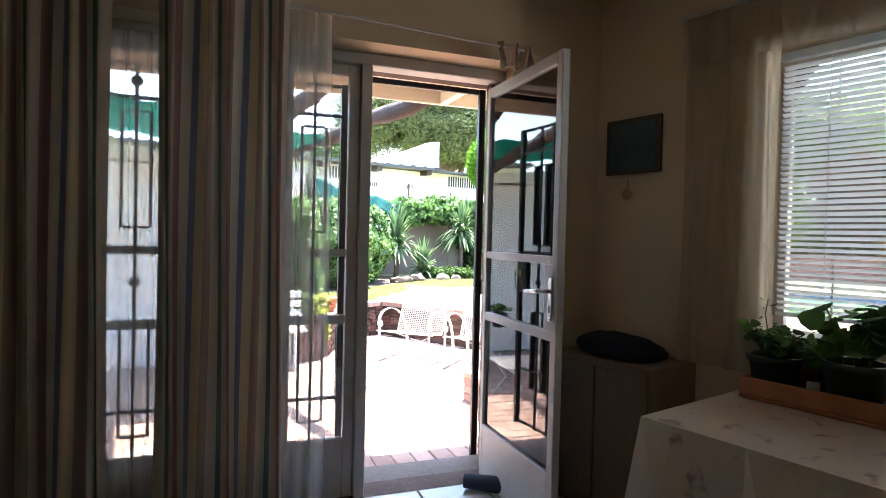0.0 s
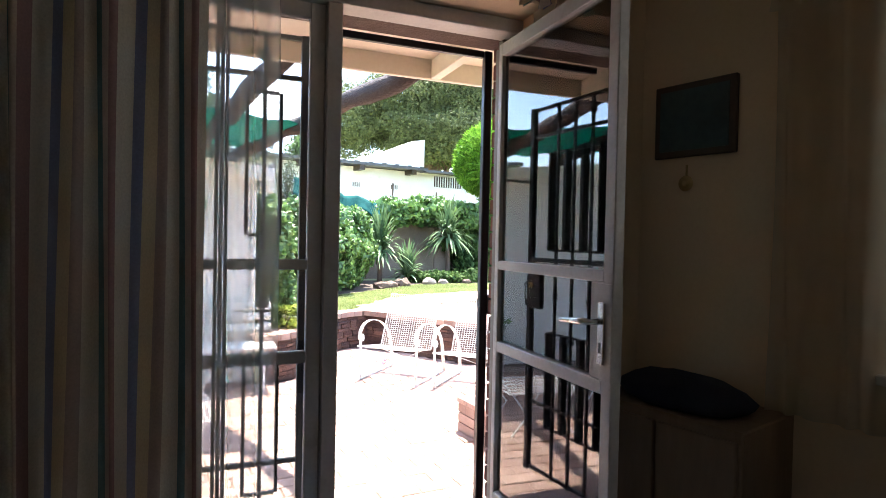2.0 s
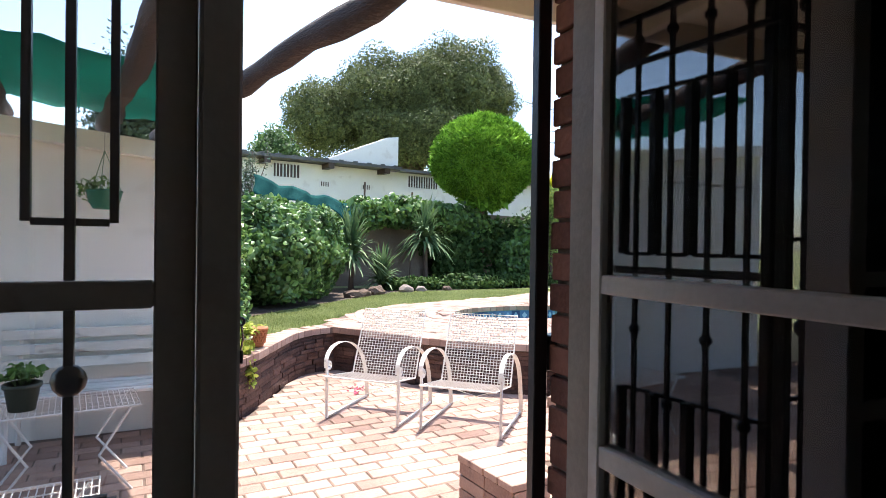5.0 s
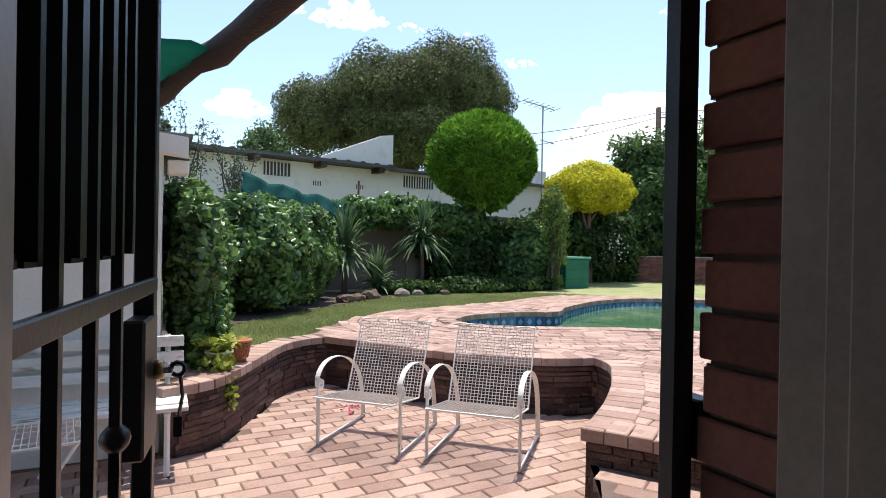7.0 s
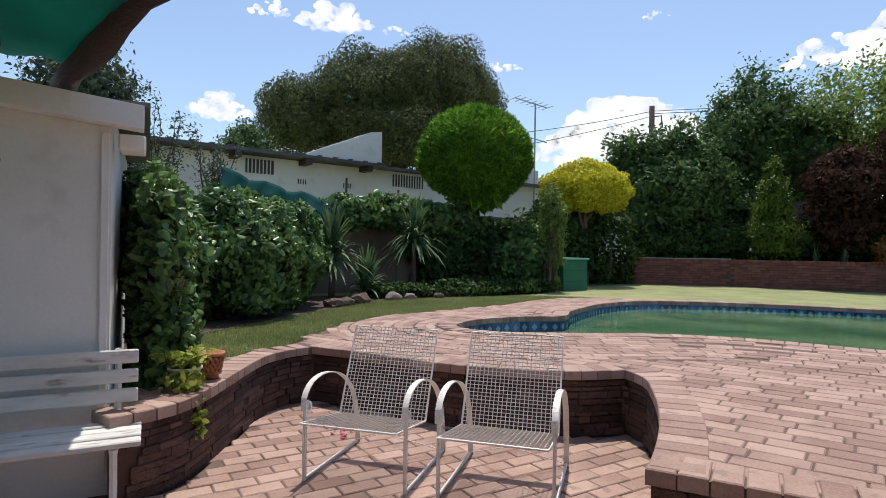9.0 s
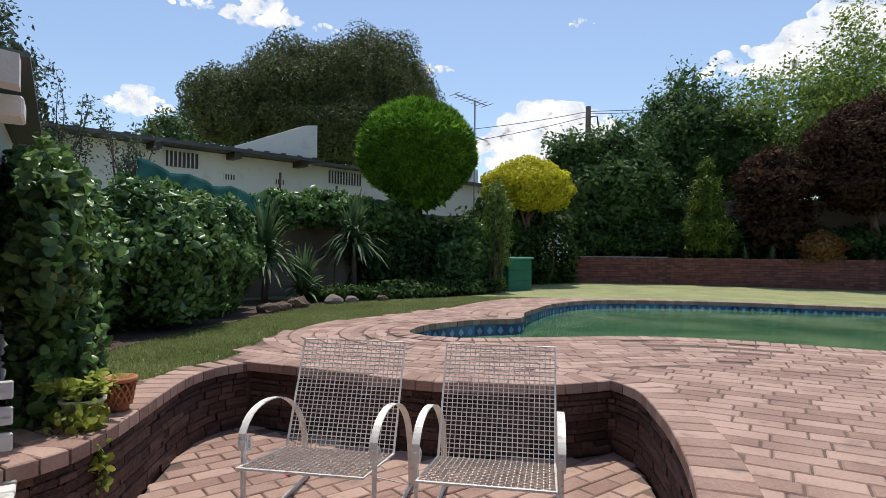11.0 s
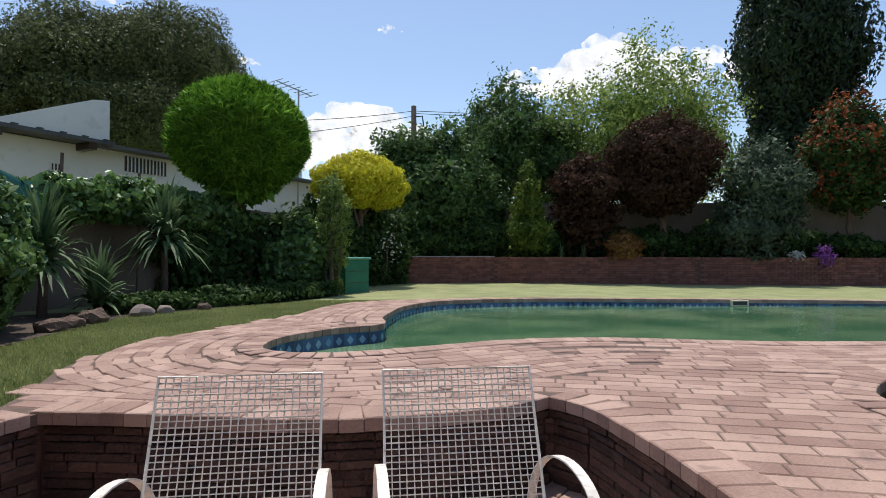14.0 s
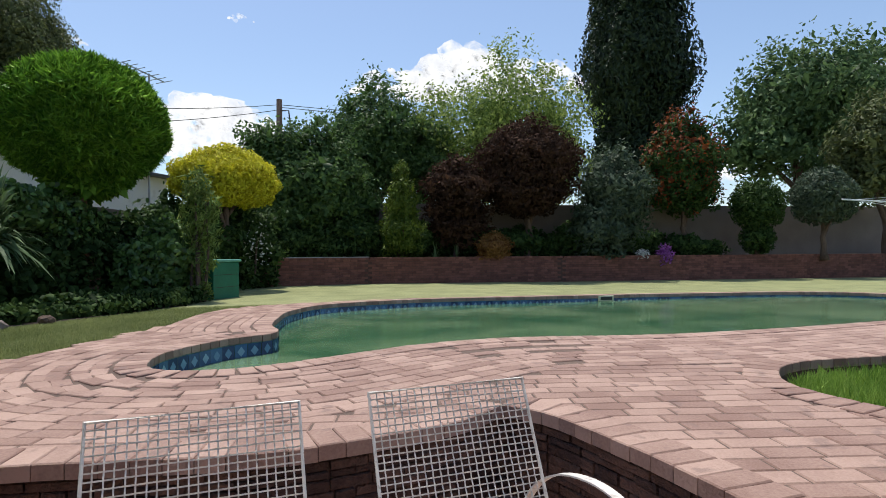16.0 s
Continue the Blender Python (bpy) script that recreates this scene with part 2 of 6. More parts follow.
SHEER = sheer_mat("white_voile", (0.84, 0.83, 0.81), 0.64)
VEIL = sheer_mat("dusty_white_voile", (0.62, 0.60, 0.57), 0.45)
LACE = sheer_mat("cream_net_curtain", (0.78, 0.71, 0.58), 0.36)


def stripe_mat():
    """Striped curtain cloth: bands across the width by the cloth's own UV."""
    m, nt, b = node_mat("striped_curtain_cloth")
    n, l = nt.nodes, nt.links
    uv = n.new("ShaderNodeUVMap")
    sep = n.new("ShaderNodeSeparateXYZ")
    l.new(uv.outputs[0], sep.inputs[0])
    fr = n.new("ShaderNodeMath")
    fr.operation = "FRACT"
    l.new(sep.outputs[0], fr.inputs[0])
    rp = n.new("ShaderNodeValToRGB")
    rp.color_ramp.interpolation = "CONSTANT"
    bands = ((0.0, (0.62, 0.53, 0.40)), (0.16, (0.12, 0.19, 0.18)), (0.26, (0.55, 0.43, 0.34)), (0.40, (0.34, 0.20, 0.18)),
             (0.50, (0.66, 0.58, 0.46)), (0.64, (0.22, 0.23, 0.32)), (0.74, (0.64, 0.50, 0.31)), (0.88, (0.38, 0.28, 0.23)))
    rp.color_ramp.elements[0].color = (*bands[0][1], 1)
    rp.color_ramp.elements[1].position = bands[1][0]
    rp.color_ramp.elements[1].color = (*bands[1][1], 1)
    for p, c in bands[2:]:
        e = rp.color_ramp.elements.new(p)
        e.color = (*c, 1)
    l.new(fr.outputs[0], rp.inputs[0])
    wv = n.new("ShaderNodeTexNoise")
    wv.inputs["Scale"].default_value = 160
    geo = n.new("ShaderNodeNewGeometry")
    l.new(geo.outputs["Position"], wv.inputs["Vector"])
    mx = n.new("ShaderNodeMixRGB")
    mx.blend_type = "MULTIPLY"
    mx.inputs[0].default_value = 0.35
    l.new(rp.outputs[0], mx.inputs[1])
    l.new(wv.outputs["Fac"], mx.inputs[2])
    l.new(mx.outputs[0], b.inputs["Base Color"])
    b.inputs["Roughness"].default_value = 0.9
    tl = n.new("ShaderNodeBsdfTranslucent")
    l.new(mx.outputs[0], tl.inputs["Color"])
    ms = n.new("ShaderNodeMixShader")
    ms.inputs[0].default_value = 0.32
    l.new(b.outputs[0], ms.inputs[1])
    l.new(tl.outputs[0], ms.inputs[2])
    l.new(ms.outputs[0], n["Material Output"].inputs["Surface"])
    return m


STRIPES = stripe_mat()


# ---- building helpers ----
def mesh_of(name, verts, faces, mat, smooth=False):
    me = bpy.data.meshes.new(name)
    me.from_pydata(verts, [], faces)
    me.materials.append(mat)
    if smooth:
        me.polygons.foreach_set("use_smooth", [True] * len(me.polygons))
    me.update()
    return me


def part(name, bm, mat, parent=None, label="", smooth=False):
    """Links a bmesh (or ready mesh) as one mesh object, under parent if given."""
    if isinstance(bm, bpy.types.Mesh):
        me = bm
    else:
        me = bpy.data.meshes.new(name)
        bm.to_mesh(me)
        bm.free()
        me.materials.append(mat)
        if smooth:
            me.polygons.foreach_set("use_smooth", [True] * len(me.polygons))
    ob = new(name, me)
    if parent:
        ob.parent = parent
    if label:
        ob["label"] = label
    return ob


def thing(name, label, category, group="", m=None, kind=""):
    ob = new(name)
    if m is not None:
        ob.matrix_world = m
    return tagged(ob, label, category, group, kind)


def add_box(bm, lo, hi, bevel=0.0, m=None):
    """An axis-aligned box, bevelled, optionally moved by m."""
    vs = [bm.verts.new((x, y, z)) for z in (lo[2], hi[2]) for y in (lo[1], hi[1]) for x in (lo[0], hi[0])]
    fs = [bm.faces.new([vs[i] for i in q]) for q in ((0, 2, 3, 1), (4, 5, 7, 6), (0, 1, 5, 4), (2, 6, 7, 3), (0, 4, 6, 2), (1, 3, 7, 5))]
    if bevel:
        es = list({e for f in fs for e in f.edges})
        r = bmesh.ops.bevel(bm, geom=es, offset=bevel, segments=1, affect="EDGES", profile=0.5)
        vs = list({v for f in r["faces"] for v in f.verts} | {v for v in vs if v.is_valid})
    if m is not None:
        bmesh.ops.transform(bm, matrix=m, verts=vs)
    return bm


def box(lo, hi, bevel=0.0, m=None):
    return add_box(bmesh.new(), lo, hi, bevel, m)


def add_tube(bm, pts, radius, sides=6, flat=1.0, caps=True):
    """A tube along points; radius: a number or one per point; flat squeezes it sideways."""
    pts = [Vector(p) for p in pts]
    n = len(pts)
    rad = [radius] * n if isinstance(radius, (int, float)) else list(radius)
    rings = []
    side = None
    for i, p in enumerate(pts):
        d = (pts[min(i + 1, n - 1)] - pts[max(i - 1, 0)]).normalized()
        if side is None:
            up = Vector((0, 0, 1)) if abs(d.z) < 0.95 else Vector((0, 1, 0))
            side = d.cross(up).normalized()
        else:
            side = (side - d * side.dot(d)).normalized()
        o = d.cross(side)
        ring = []
        for k in range(sides):
            a = 2 * math.pi * (k + 0.5) / sides
            ring.append(bm.verts.new(p + side * (math.cos(a) * rad[i] * flat) + o * (math.sin(a) * rad[i])))
        rings.append(ring)
    for a, b in zip(rings, rings[1:]):
        for k in range(sides):
            bm.faces.new((a[k], a[(k + 1) % sides], b[(k + 1) % sides], b[k]))
    if caps:
        bm.faces.new(rings[0][::-1])
        bm.faces.new(rings[-1])
    return bm


def tube(pts, radius, sides=6, flat=1.0):
    return add_tube(bmesh.new(), pts, radius, sides, flat)


def lathe(profile, sides=20, m=None):
    """A turned shape from (radius, z) pairs."""
    bm = bmesh.new()
    rings = [[bm.verts.new((r * math.cos(2 * math.pi * k / sides), r * math.sin(2 * math.pi * k / sides), z)) for k in range(sides)]
             for r, z in profile]
    for a, b in zip(rings, rings[1:]):
        for k in range(sides):
            bm.faces.new((a[k], a[(k + 1) % sides], b[(k + 1) % sides], b[k]))
    bm.faces.new(rings[0][::-1])
    bm.faces.new(rings[-1])
    if m is not None:
        bm.transform(m)
    return bm


def smooth_line(pts, per=8, closed=False):
    """A Catmull-Rom curve through plan points."""
    pts = [Vector(p) for p in pts]
    n = len(pts)
    out = []
    last = n if closed else n - 1
    for i in range(last):
        if closed:
            p0, p1, p2, p3 = pts[i - 1], pts[i], pts[(i + 1) % n], pts[(i + 2) % n]
        else:
            p0, p1, p2, p3 = pts[max(i - 1, 0)], pts[i], pts[i + 1], pts[min(i + 2, n - 1)]
        for k in range(per):
            t = k / per
            out.append(0.5 * ((2 * p1) + (p2 - p0) * t + (2 * p0 - 5 * p1 + 4 * p2 - p3) * t * t + (3 * p1 - p0 - 3 * p2 + p3) * t ** 3))
    if not closed:
        out.append(pts[-1])
    return out


def even(pts, step, closed=False):
    """Points at even steps along a polyline, with unit tangents."""
    pts = list(pts) + ([pts[0]] if closed else [])
    out, carry = [], 0.0
    for a, b in zip(pts, pts[1:]):
        d = (b - a).length
        while carry < d:
            out.append((a + (b - a) * (carry / d), (b - a).normalized()))
            carry += step
        carry -= d
    return out


def inside(poly, x, y):
    hit = False
    for i in range(len(poly)):
        x1, y1 = poly[i - 1][0], poly[i - 1][1]
        x2, y2 = poly[i][0], poly[i][1]
        if (y1 > y) != (y2 > y) and x < (x2 - x1) * (y - y1) / (y2 - y1) + x1:
            hit = not hit
    return hit


def ground_z(x, y):
    """The upper garden falls very slightly away from the house."""
    return 0.275 - 0.012 * max(0.0, min(math.hypot(x - 3.5, y - 4.0), 12.0) - 2.5)


def near_line(poly, x, y):
    """Distance of (x, y) from a polyline."""
    p = np.array([(v[0], v[1]) for v in poly])
    a, b = p[:-1], p[1:]
    d = b - a
    t = np.clip(((x - a[:, 0]) * d[:, 0] + (y - a[:, 1]) * d[:, 1]) / np.maximum((d ** 2).sum(1), 1e-9), 0, 1)
    q = a + d * t[:, None]
    return float(np.sqrt(((q - (x, y)) ** 2).sum(1)).min())


def sheet(outer, holes, zfun, drop=0.0):
    """A filled plan area with holes; drop gives it an edge of that depth."""
    bm = bmesh.new()
    for loop in [outer] + holes:
        vs = [bm.verts.new((p[0], p[1], 0)) for p in loop]
        for a, b in zip(vs, vs[1:] + vs[:1]):
            bm.edges.new((a, b))
    bmesh.ops.triangle_fill(bm, use_beauty=True, use_dissolve=False, edges=bm.edges[:])
    for f in bm.faces:
        f.normal_update()
        if f.normal.z < 0:
            f.normal_flip()
    if drop:
        r = bmesh.ops.extrude_face_region(bm, geom=bm.faces[:])
        top = [g for g in r["geom"] if isinstance(g, bmesh.types.BMVert)]
        ts = set(top)
        for v in bm.verts:
            v.co.z = zfun(v.co.x, v.co.y) - (0 if v in ts else drop)
    else:
        for v in bm.verts:
            v.co.z = zfun(v.co.x, v.co.y)
    return bm


LEAF_RNG = np.random.default_rng(7)


def leaves(centres, normals, size, mat, name, droop=0.3, narrow=0.45, jitter=0.7, fold=0.15, outward=0.0):
    """One mesh of many small folded leaves, each of two triangles pairs, facing roughly along normals."""
    r = LEAF_RNG
    c = np.asarray(centres, float)
    n = np.asarray(normals, float)
    k = len(c)
    n = n + r.normal(0, jitter, (k, 3))
    n /= np.linalg.norm(n, axis=1)[:, None] + 1e-9
    a = r.normal(0, 1, (k, 3))
    a[:, 2] -= droop
    a += outward * np.asarray(normals, float)
    if outward:
        n = r.normal(0, 1, (k, 3))
        n /= np.linalg.norm(n, axis=1)[:, None] + 1e-9
    a -= n * (a * n).sum(1)[:, None]
    a /= np.linalg.norm(a, axis=1)[:, None] + 1e-9
    s = np.cross(n, a)
    ln = (size * r.uniform(0.6, 1.35, k))[:, None]
    w = ln * narrow
    if narrow >= 0.6 and size <= 0.13:
        rim = [(-0.5, 0.0), (-0.32, 0.40), (0.02, 0.5), (0.34, 0.28), (0.5, 0.0), (0.34, -0.28), (0.02, -0.5), (-0.32, -0.40)]
        v = np.stack([c + a * ln * t + s * w * q - n * ln * fold * abs(q) * 2 for t, q in rim], 1).reshape(-1, 3)
        i = np.arange(k) * 8
        f = np.concatenate([np.stack([i + p, i + q, i + r2], 1) for p, q, r2 in ((0, 1, 4), (1, 2, 4), (2, 3, 4), (0, 4, 7), (7, 4, 6), (6, 4, 5))])
    else:
        v = np.stack([c - a * ln * 0.5, c + s * w * 0.5 - n * ln * fold, c + a * ln * 0.5, c - s * w * 0.5 - n * ln * fold], 1).reshape(-1, 3)
        i = np.arange(k) * 4
        f = np.concatenate([np.stack([i, i + 1, i + 2], 1), np.stack([i, i + 2, i + 3], 1)])
    me = bpy.data.meshes.new(name)
    me.vertices.add(len(v))
    me.vertices.foreach_set("co", v.ravel())
    me.loops.add(len(f) * 3)
    me.loops.foreach_set("vertex_index", f.ravel().astype(np.int32))
    me.polygons.add(len(f))
    me.polygons.foreach_set("loop_start", np.arange(0, len(f) * 3, 3, dtype=np.int32))
    me.update(calc_edges=True)
    me.materials.append(mat)
    return me


def crown_points(blobs, count, shell=0.55, ragged=0.18, clump=0, cut_low=None):
    """Points and outward normals spread through the outer part of a union of ellipsoids (x, y, z, rx, ry, rz)."""
    r = LEAF_RNG
    b = np.array(blobs, float)
    area = (b[:, 3] * b[:, 4] + b[:, 4] * b[:, 5] + b[:, 3] * b[:, 5])
    out_p, out_n, need = [], [], count
    while need > 0:
        k = int(need * 2) + 50
        idx = r.choice(len(b), k, p=area / area.sum())
        d = r.normal(0, 1, (k, 3))
        d /= np.linalg.norm(d, axis=1)[:, None]
        rr = 1 - shell * r.random(k) ** 1.8
        wob = 1 + ragged * (np.sin(d[:, 0] * 7 + idx * 1.7) * np.sin(d[:, 1] * 6.3 + idx) + np.sin(d[:, 2] * 8 + 2.1 * idx) * 0.6) + r.normal(0, ragged * 0.12, k)
        p = b[idx, :3] + d * b[idx, 3:] * (rr * wob)[:, None]
        keep = np.ones(k, bool)
        for j in range(len(b)):
            q = (p - b[j, :3]) / b[j, 3:]
            keep &= ~(((q ** 2).sum(1) < (1 - shell) ** 2) & (idx != j))
        if cut_low is not None:
            keep &= p[:, 2] > cut_low
        out_p.append(p[keep])
        out_n.append(d[keep])
        need -= int(keep.sum())
    p, n = np.concatenate(out_p)[:count], np.concatenate(out_n)[:count]
    if clump:
        seeds = r.choice(count, max(8, count // clump))
        pick = r.choice(seeds, count)
        spread = b[:, 3:].mean() * 0.11
        p = p[pick] + r.normal(0, spread, (count, 3))
        n = n[pick]
    return p, n


def tree(name, label, category, base, trunk_r, trunk_top, blobs, leaf, count, mat, bark, droop=0.3, narrow=0.5, limbs=5, clump=0, shell=0.55,
         ragged=0.18, group="", lean=(0, 0), jitter=0.7, outward=0.0, inner=True):
    """A tapered, slightly bent trunk with limbs reaching into the crown, and a crown of leaves. blobs are relative to the base."""
    r = random.Random(len(label) * 7 + int(base[0] * 13))
    ob = thing(name, label, category, group, Matrix.Translation(base))
    top = Vector((lean[0], lean[1], trunk_top))
    pts = [Vector((0, 0, -0.1)).lerp(top, i / 5) + Vector((r.uniform(-1, 1), r.uniform(-1, 1), 0)) * trunk_r * (0.5 if 0 < i < 5 else 0) for i in range(6)]
    part("trunk", tube(pts, [trunk_r * (1.35 if i == 0 else 1.0 - 0.09 * i) for i in range(6)], 10), bark, ob, smooth=True)
    for i in range(limbs):
        bl = blobs[i % len(blobs)]
        start = pts[3 + i % 3]
        end = Vector(bl[:3]) + Vector((r.uniform(-0.5, 0.5) * bl[3], r.uniform(-0.5, 0.5) * bl[4], r.uniform(-0.2, 0.45) * bl[5]))
        mid = start.lerp(end, 0.5) + Vector((0, 0, -0.08 * (end - start).length)) + Vector((r.uniform(-1, 1), r.uniform(-1, 1), 0)) * 0.06 * (end - start).length
        part("limb", tube([start, start.lerp(mid, 0.5), mid, mid.lerp(end, 0.55), end], [trunk_r * k for k in (0.5, 0.42, 0.33, 0.22, 0.08)], 6), bark, ob, smooth=True)
    p, n = crown_points(blobs, count, shell, ragged, clump)
    crown = part("crown", leaves(p, n, leaf, mat, "crown", droop, narrow, jitter, 0.15, outward), mat, ob)
    if inner:
        q, m2 = crown_points([(b[0], b[1], b[2], b[3] * 0.86, b[4] * 0.86, b[5] * 0.86) for b in blobs], int(count * 0.22), 0.5, ragged)
        part("inner_foliage", leaves(q, m2, leaf * 2.1, mat, "inner_foliage", droop, max(narrow, 0.5), jitter), mat, crown)
    return ob


def spiky(name, label, base, height, spread, count, mat, trunk=0.0, width=0.035, group="", parts="leaf_rosette"):
    """A strap-leaved plant: arching blades from one or more hearts."""
    r = random.Random(int(base[0] * 31 + base[1] * 7) + count)
    ob = thing(name, label, "plant", group, Matrix.Translation(base))
    if trunk:
        part("stem", tube([(0, 0, -0.05), (0.02, 0.01, trunk * 0.5), (0, 0.03, trunk)], [0.07, 0.055, 0.05], 8), BARK, ob, smooth=True)
    v, f = [], []
    for i in range(count):
        a = r.uniform(0, 2 * math.pi)
        up = r.uniform(0.1, 1.0)
        ln = r.uniform(0.7, 1.1)
        z0 = trunk * r.uniform(0.75, 1.0)
        b0 = len(v)
        w = width * r.uniform(0.7, 1.2)
        out = spread * (1.15 - up * 0.95) * ln
        rise = (height - trunk) * up * ln
        for k in range(5):
            t = k / 4
            d = out * t
            z = z0 + rise * (t * 1.5 - 0.5 * t * t) - (1.1 - up) * 0.55 * height * 0.5 * t * t
            ww = w * (1 - t) ** 0.6 * (0.7 + 0.9 * t if t < 0.4 else 1.05)
            for s in (-1, 1):
                v.append((math.cos(a) * d - math.sin(a) * ww * s * 0.5, math.sin(a) * d + math.cos(a) * ww * s * 0.5, max(z, 0.01) + abs(s) * 0.0))
        for k in range(4):
            q = b0 + k * 2
            f.append((q, q + 1, q + 3, q + 2))
    part(parts, mesh_of(parts, v, f, mat), mat, ob)
    return ob


# ---- plan lines of the garden ----
def P2(*pts):
    return [Vector((x, y, 0)) for x, y in pts]


EDGE_LEFT = smooth_line(P2((0.10, 3.98), (0.41, 4.16), (0.68, 4.62), (1.03, 5.30), (1.30, 5.60), (1.57, 5.70)), 6)
EDGE_BACK = smooth_line(P2((1.57, 5.70), (1.90, 5.22), (2.32, 4.52), (2.62, 4.22), (3.10, 3.88), (3.50, 3.78)), 6)
EDGE_RIGHT = smooth_line(P2((3.50, 3.78), (3.42, 3.50), (3.20, 3.22), (2.90, 2.89), (2.50, 2.52), (2.10, 2.21)), 6)
EDGE_FRONT = P2((2.10, 2.21), (2.65, 1.41), (3.40, 0.33))
EDGE = EDGE_LEFT[:-1] + EDGE_BACK[:-1] + EDGE_RIGHT[:-1] + EDGE_FRONT
POOL = smooth_line(P2((3.62, 6.70), (3.46, 6.36), (3.62, 5.98), (4.0, 5.69), (4.65, 5.40), (5.3, 5.07), (5.95, 4.45), (6.75, 3.15), (8.0, 1.85), (9.4, 0.6),
                      (11.0, -0.9), (12.6, -2.0), (14.6, -2.0), (16.0, -0.8), (16.1, 0.8), (14.5, 3.3), (12.5, 5.75), (10.9, 7.75), (9.2, 8.85),
                      (7.8, 8.65), (6.75, 8.05), (6.05, 7.55), (5.66, 7.13), (5.35, 7.0), (4.86, 7.13), (4.1, 7.03)), 6, True)
BED = smooth_line(P2((5.02, 2.29), (5.42, 2.17), (5.82, 1.82), (6.3, 1.1), (6.2, 0.2), (5.2, -0.2), (4.2, 0.5), (4.02, 1.4), (4.2, 1.88), (4.6, 2.24)), 5, True)
LAWN_LINE = smooth_line(P2((0.20, 4.62), (0.45, 5.02), (0.75, 5.42), (1.25, 5.78), (1.66, 6.25), (2.25, 7.15), (3.3, 7.97), (4.57, 8.42), (6.0, 9.05), (7.6, 9.95), (8.9, 9.75)), 6)
FAR_EDGE = P2((11.2, 8.2), (12.9, 6.0), (14.9, 3.5), (16.6, 0.8), (16.5, -1.1), (14.9, -2.5), (12.3, -2.5), (9.0, -3.0), (4.4, -2.4), (3.40, 0.33))
TERRACE = EDGE[:-1] + FAR_EDGE[::-1] + LAWN_LINE[::-1]
LOW = EDGE + P2((3.40, -7.0), (-6.0, -7.0), (-6.0, 4.2), (0.03, 4.2))
PATIO_Z = -0.22

# ---- ground, lawn and pool ----
BIG = P2((-260, -260), (260, -260), (260, 260), (-260, 260))
tagged(part("ground", sheet(BIG, [LOW, POOL, BED], lambda x, y: ground_z(x, y) - 0.03), GRASS_GROUND), "sunlit mown lawn round the pool and paving", "lawn", kind="structure")
patio = tagged(part("patio_floor", sheet(LOW, [], lambda x, y: PATIO_Z - 0.008), JOINT), "red-brown clay brick patio with sandy joints", "paving", kind="structure")
terrace = tagged(part("terrace_floor", sheet(TERRACE, [POOL, BED], lambda x, y: ground_z(x, y) - 0.009, 0.06), JOINT),
                 "red-brown clay brick paving round the swimming pool", "paving", kind="structure")


def loop_wall(loop, z0, z1fun, mat, name, out=0.0, closed=True):
    bm = bmesh.new()
    lo = [bm.verts.new((p.x, p.y, z0)) for p in loop]
    hi = [bm.verts.new((p.x, p.y, z1fun(p.x, p.y))) for p in loop]
    n = len(loop)
    for i in range(n if closed else n - 1):
        j = (i + 1) % n
        bm.faces.new((lo[i], lo[j], hi[j], hi[i]))
    return bm


tagged(part("bed_soil", sheet(BED, [], lambda x, y: ground_z(x, y) - 0.13), SOIL), "dark soil of the sunken round bed", "soil", kind="structure")
tagged(part("bed_edge", loop_wall(BED, 0.0, lambda x, y: ground_z(x, y) - 0.06, SOIL, "edge"), DARK_MORTAR), "dark earth edge of the sunken round bed", "edging", kind="structure")
pool = thing("swimming_pool", "large kidney-shaped swimming pool with murky green water", "swimming pool")
part("basin_wall", loop_wall(POOL, -0.9, lambda x, y: ground_z(x, y) - 0.02, POOL_PLASTER, "basin"), POOL_PLASTER, pool)
part("water", sheet(POOL, [], lambda x, y: 0.055), WATER, pool, "still murky green water")
part("basin_floor", sheet(POOL, [], lambda x, y: -0.9), POOL_PLASTER, pool)

# ---- house: wall with the door group ----
IN_Y, OUT_Y = -0.12, 0.33


def wall_piece(name, lo, hi, mat, label="plain painted wall", bevel=0.0):
    return tagged(part(name, box(lo, hi, bevel), mat), label, "wall", kind="structure")


# inner plaster leaf and outer brick leaf, butted at y = 0.10
for nm, lo, hi in (("wall_door_left", (-3.2, -0.2, -0.2), (-1.27, 0.10, 2.75)), ("wall_door_head", (-1.27, -0.2, 2.12), (0.70, 0.10, 2.75)),
                   ("wall_door_right", (0.70, IN_Y, -0.2), (1.62, 0.10, 2.75))):
    wall_piece(nm, lo, hi, CREAM_WALL, "dim cream-painted plaster wall round the doors")
for nm, lo, hi in (("wall_outer_left", (-3.2, 0.102, -0.2), (-1.27, OUT_Y, 2.75)), ("wall_outer_head", (-1.27, 0.102, 2.12), (0.78, OUT_Y, 2.75)),
                   ("wall_outer_right", (0.78, 0.102, -0.2), (1.62, OUT_Y, 2.75))):
    wall_piece(nm, lo, hi, MORTAR, "dark red face-brick outer wall of the house")
tagged(part("floor", box((-3.2, -5.2, -0.2), (3.2, 0.12, -0.004)), JOINT), "pale ceramic floor of the dining room", "floor", kind="structure")
tagged(part("ceiling", box((-3.2, -5.2, 2.55), (3.2, 0.10, 2.75)), CEILING), "plain white ceiling", "ceiling", kind="structure")
wall_piece("wall_west", (-3.35, -5.2, -0.2), (-3.2, OUT_Y, 2.75), CREAM_WALL)
wall_piece("wall_south", (-3.2, -5.35, -0.2), (3.2, -5.2, 2.75), CREAM_WALL)
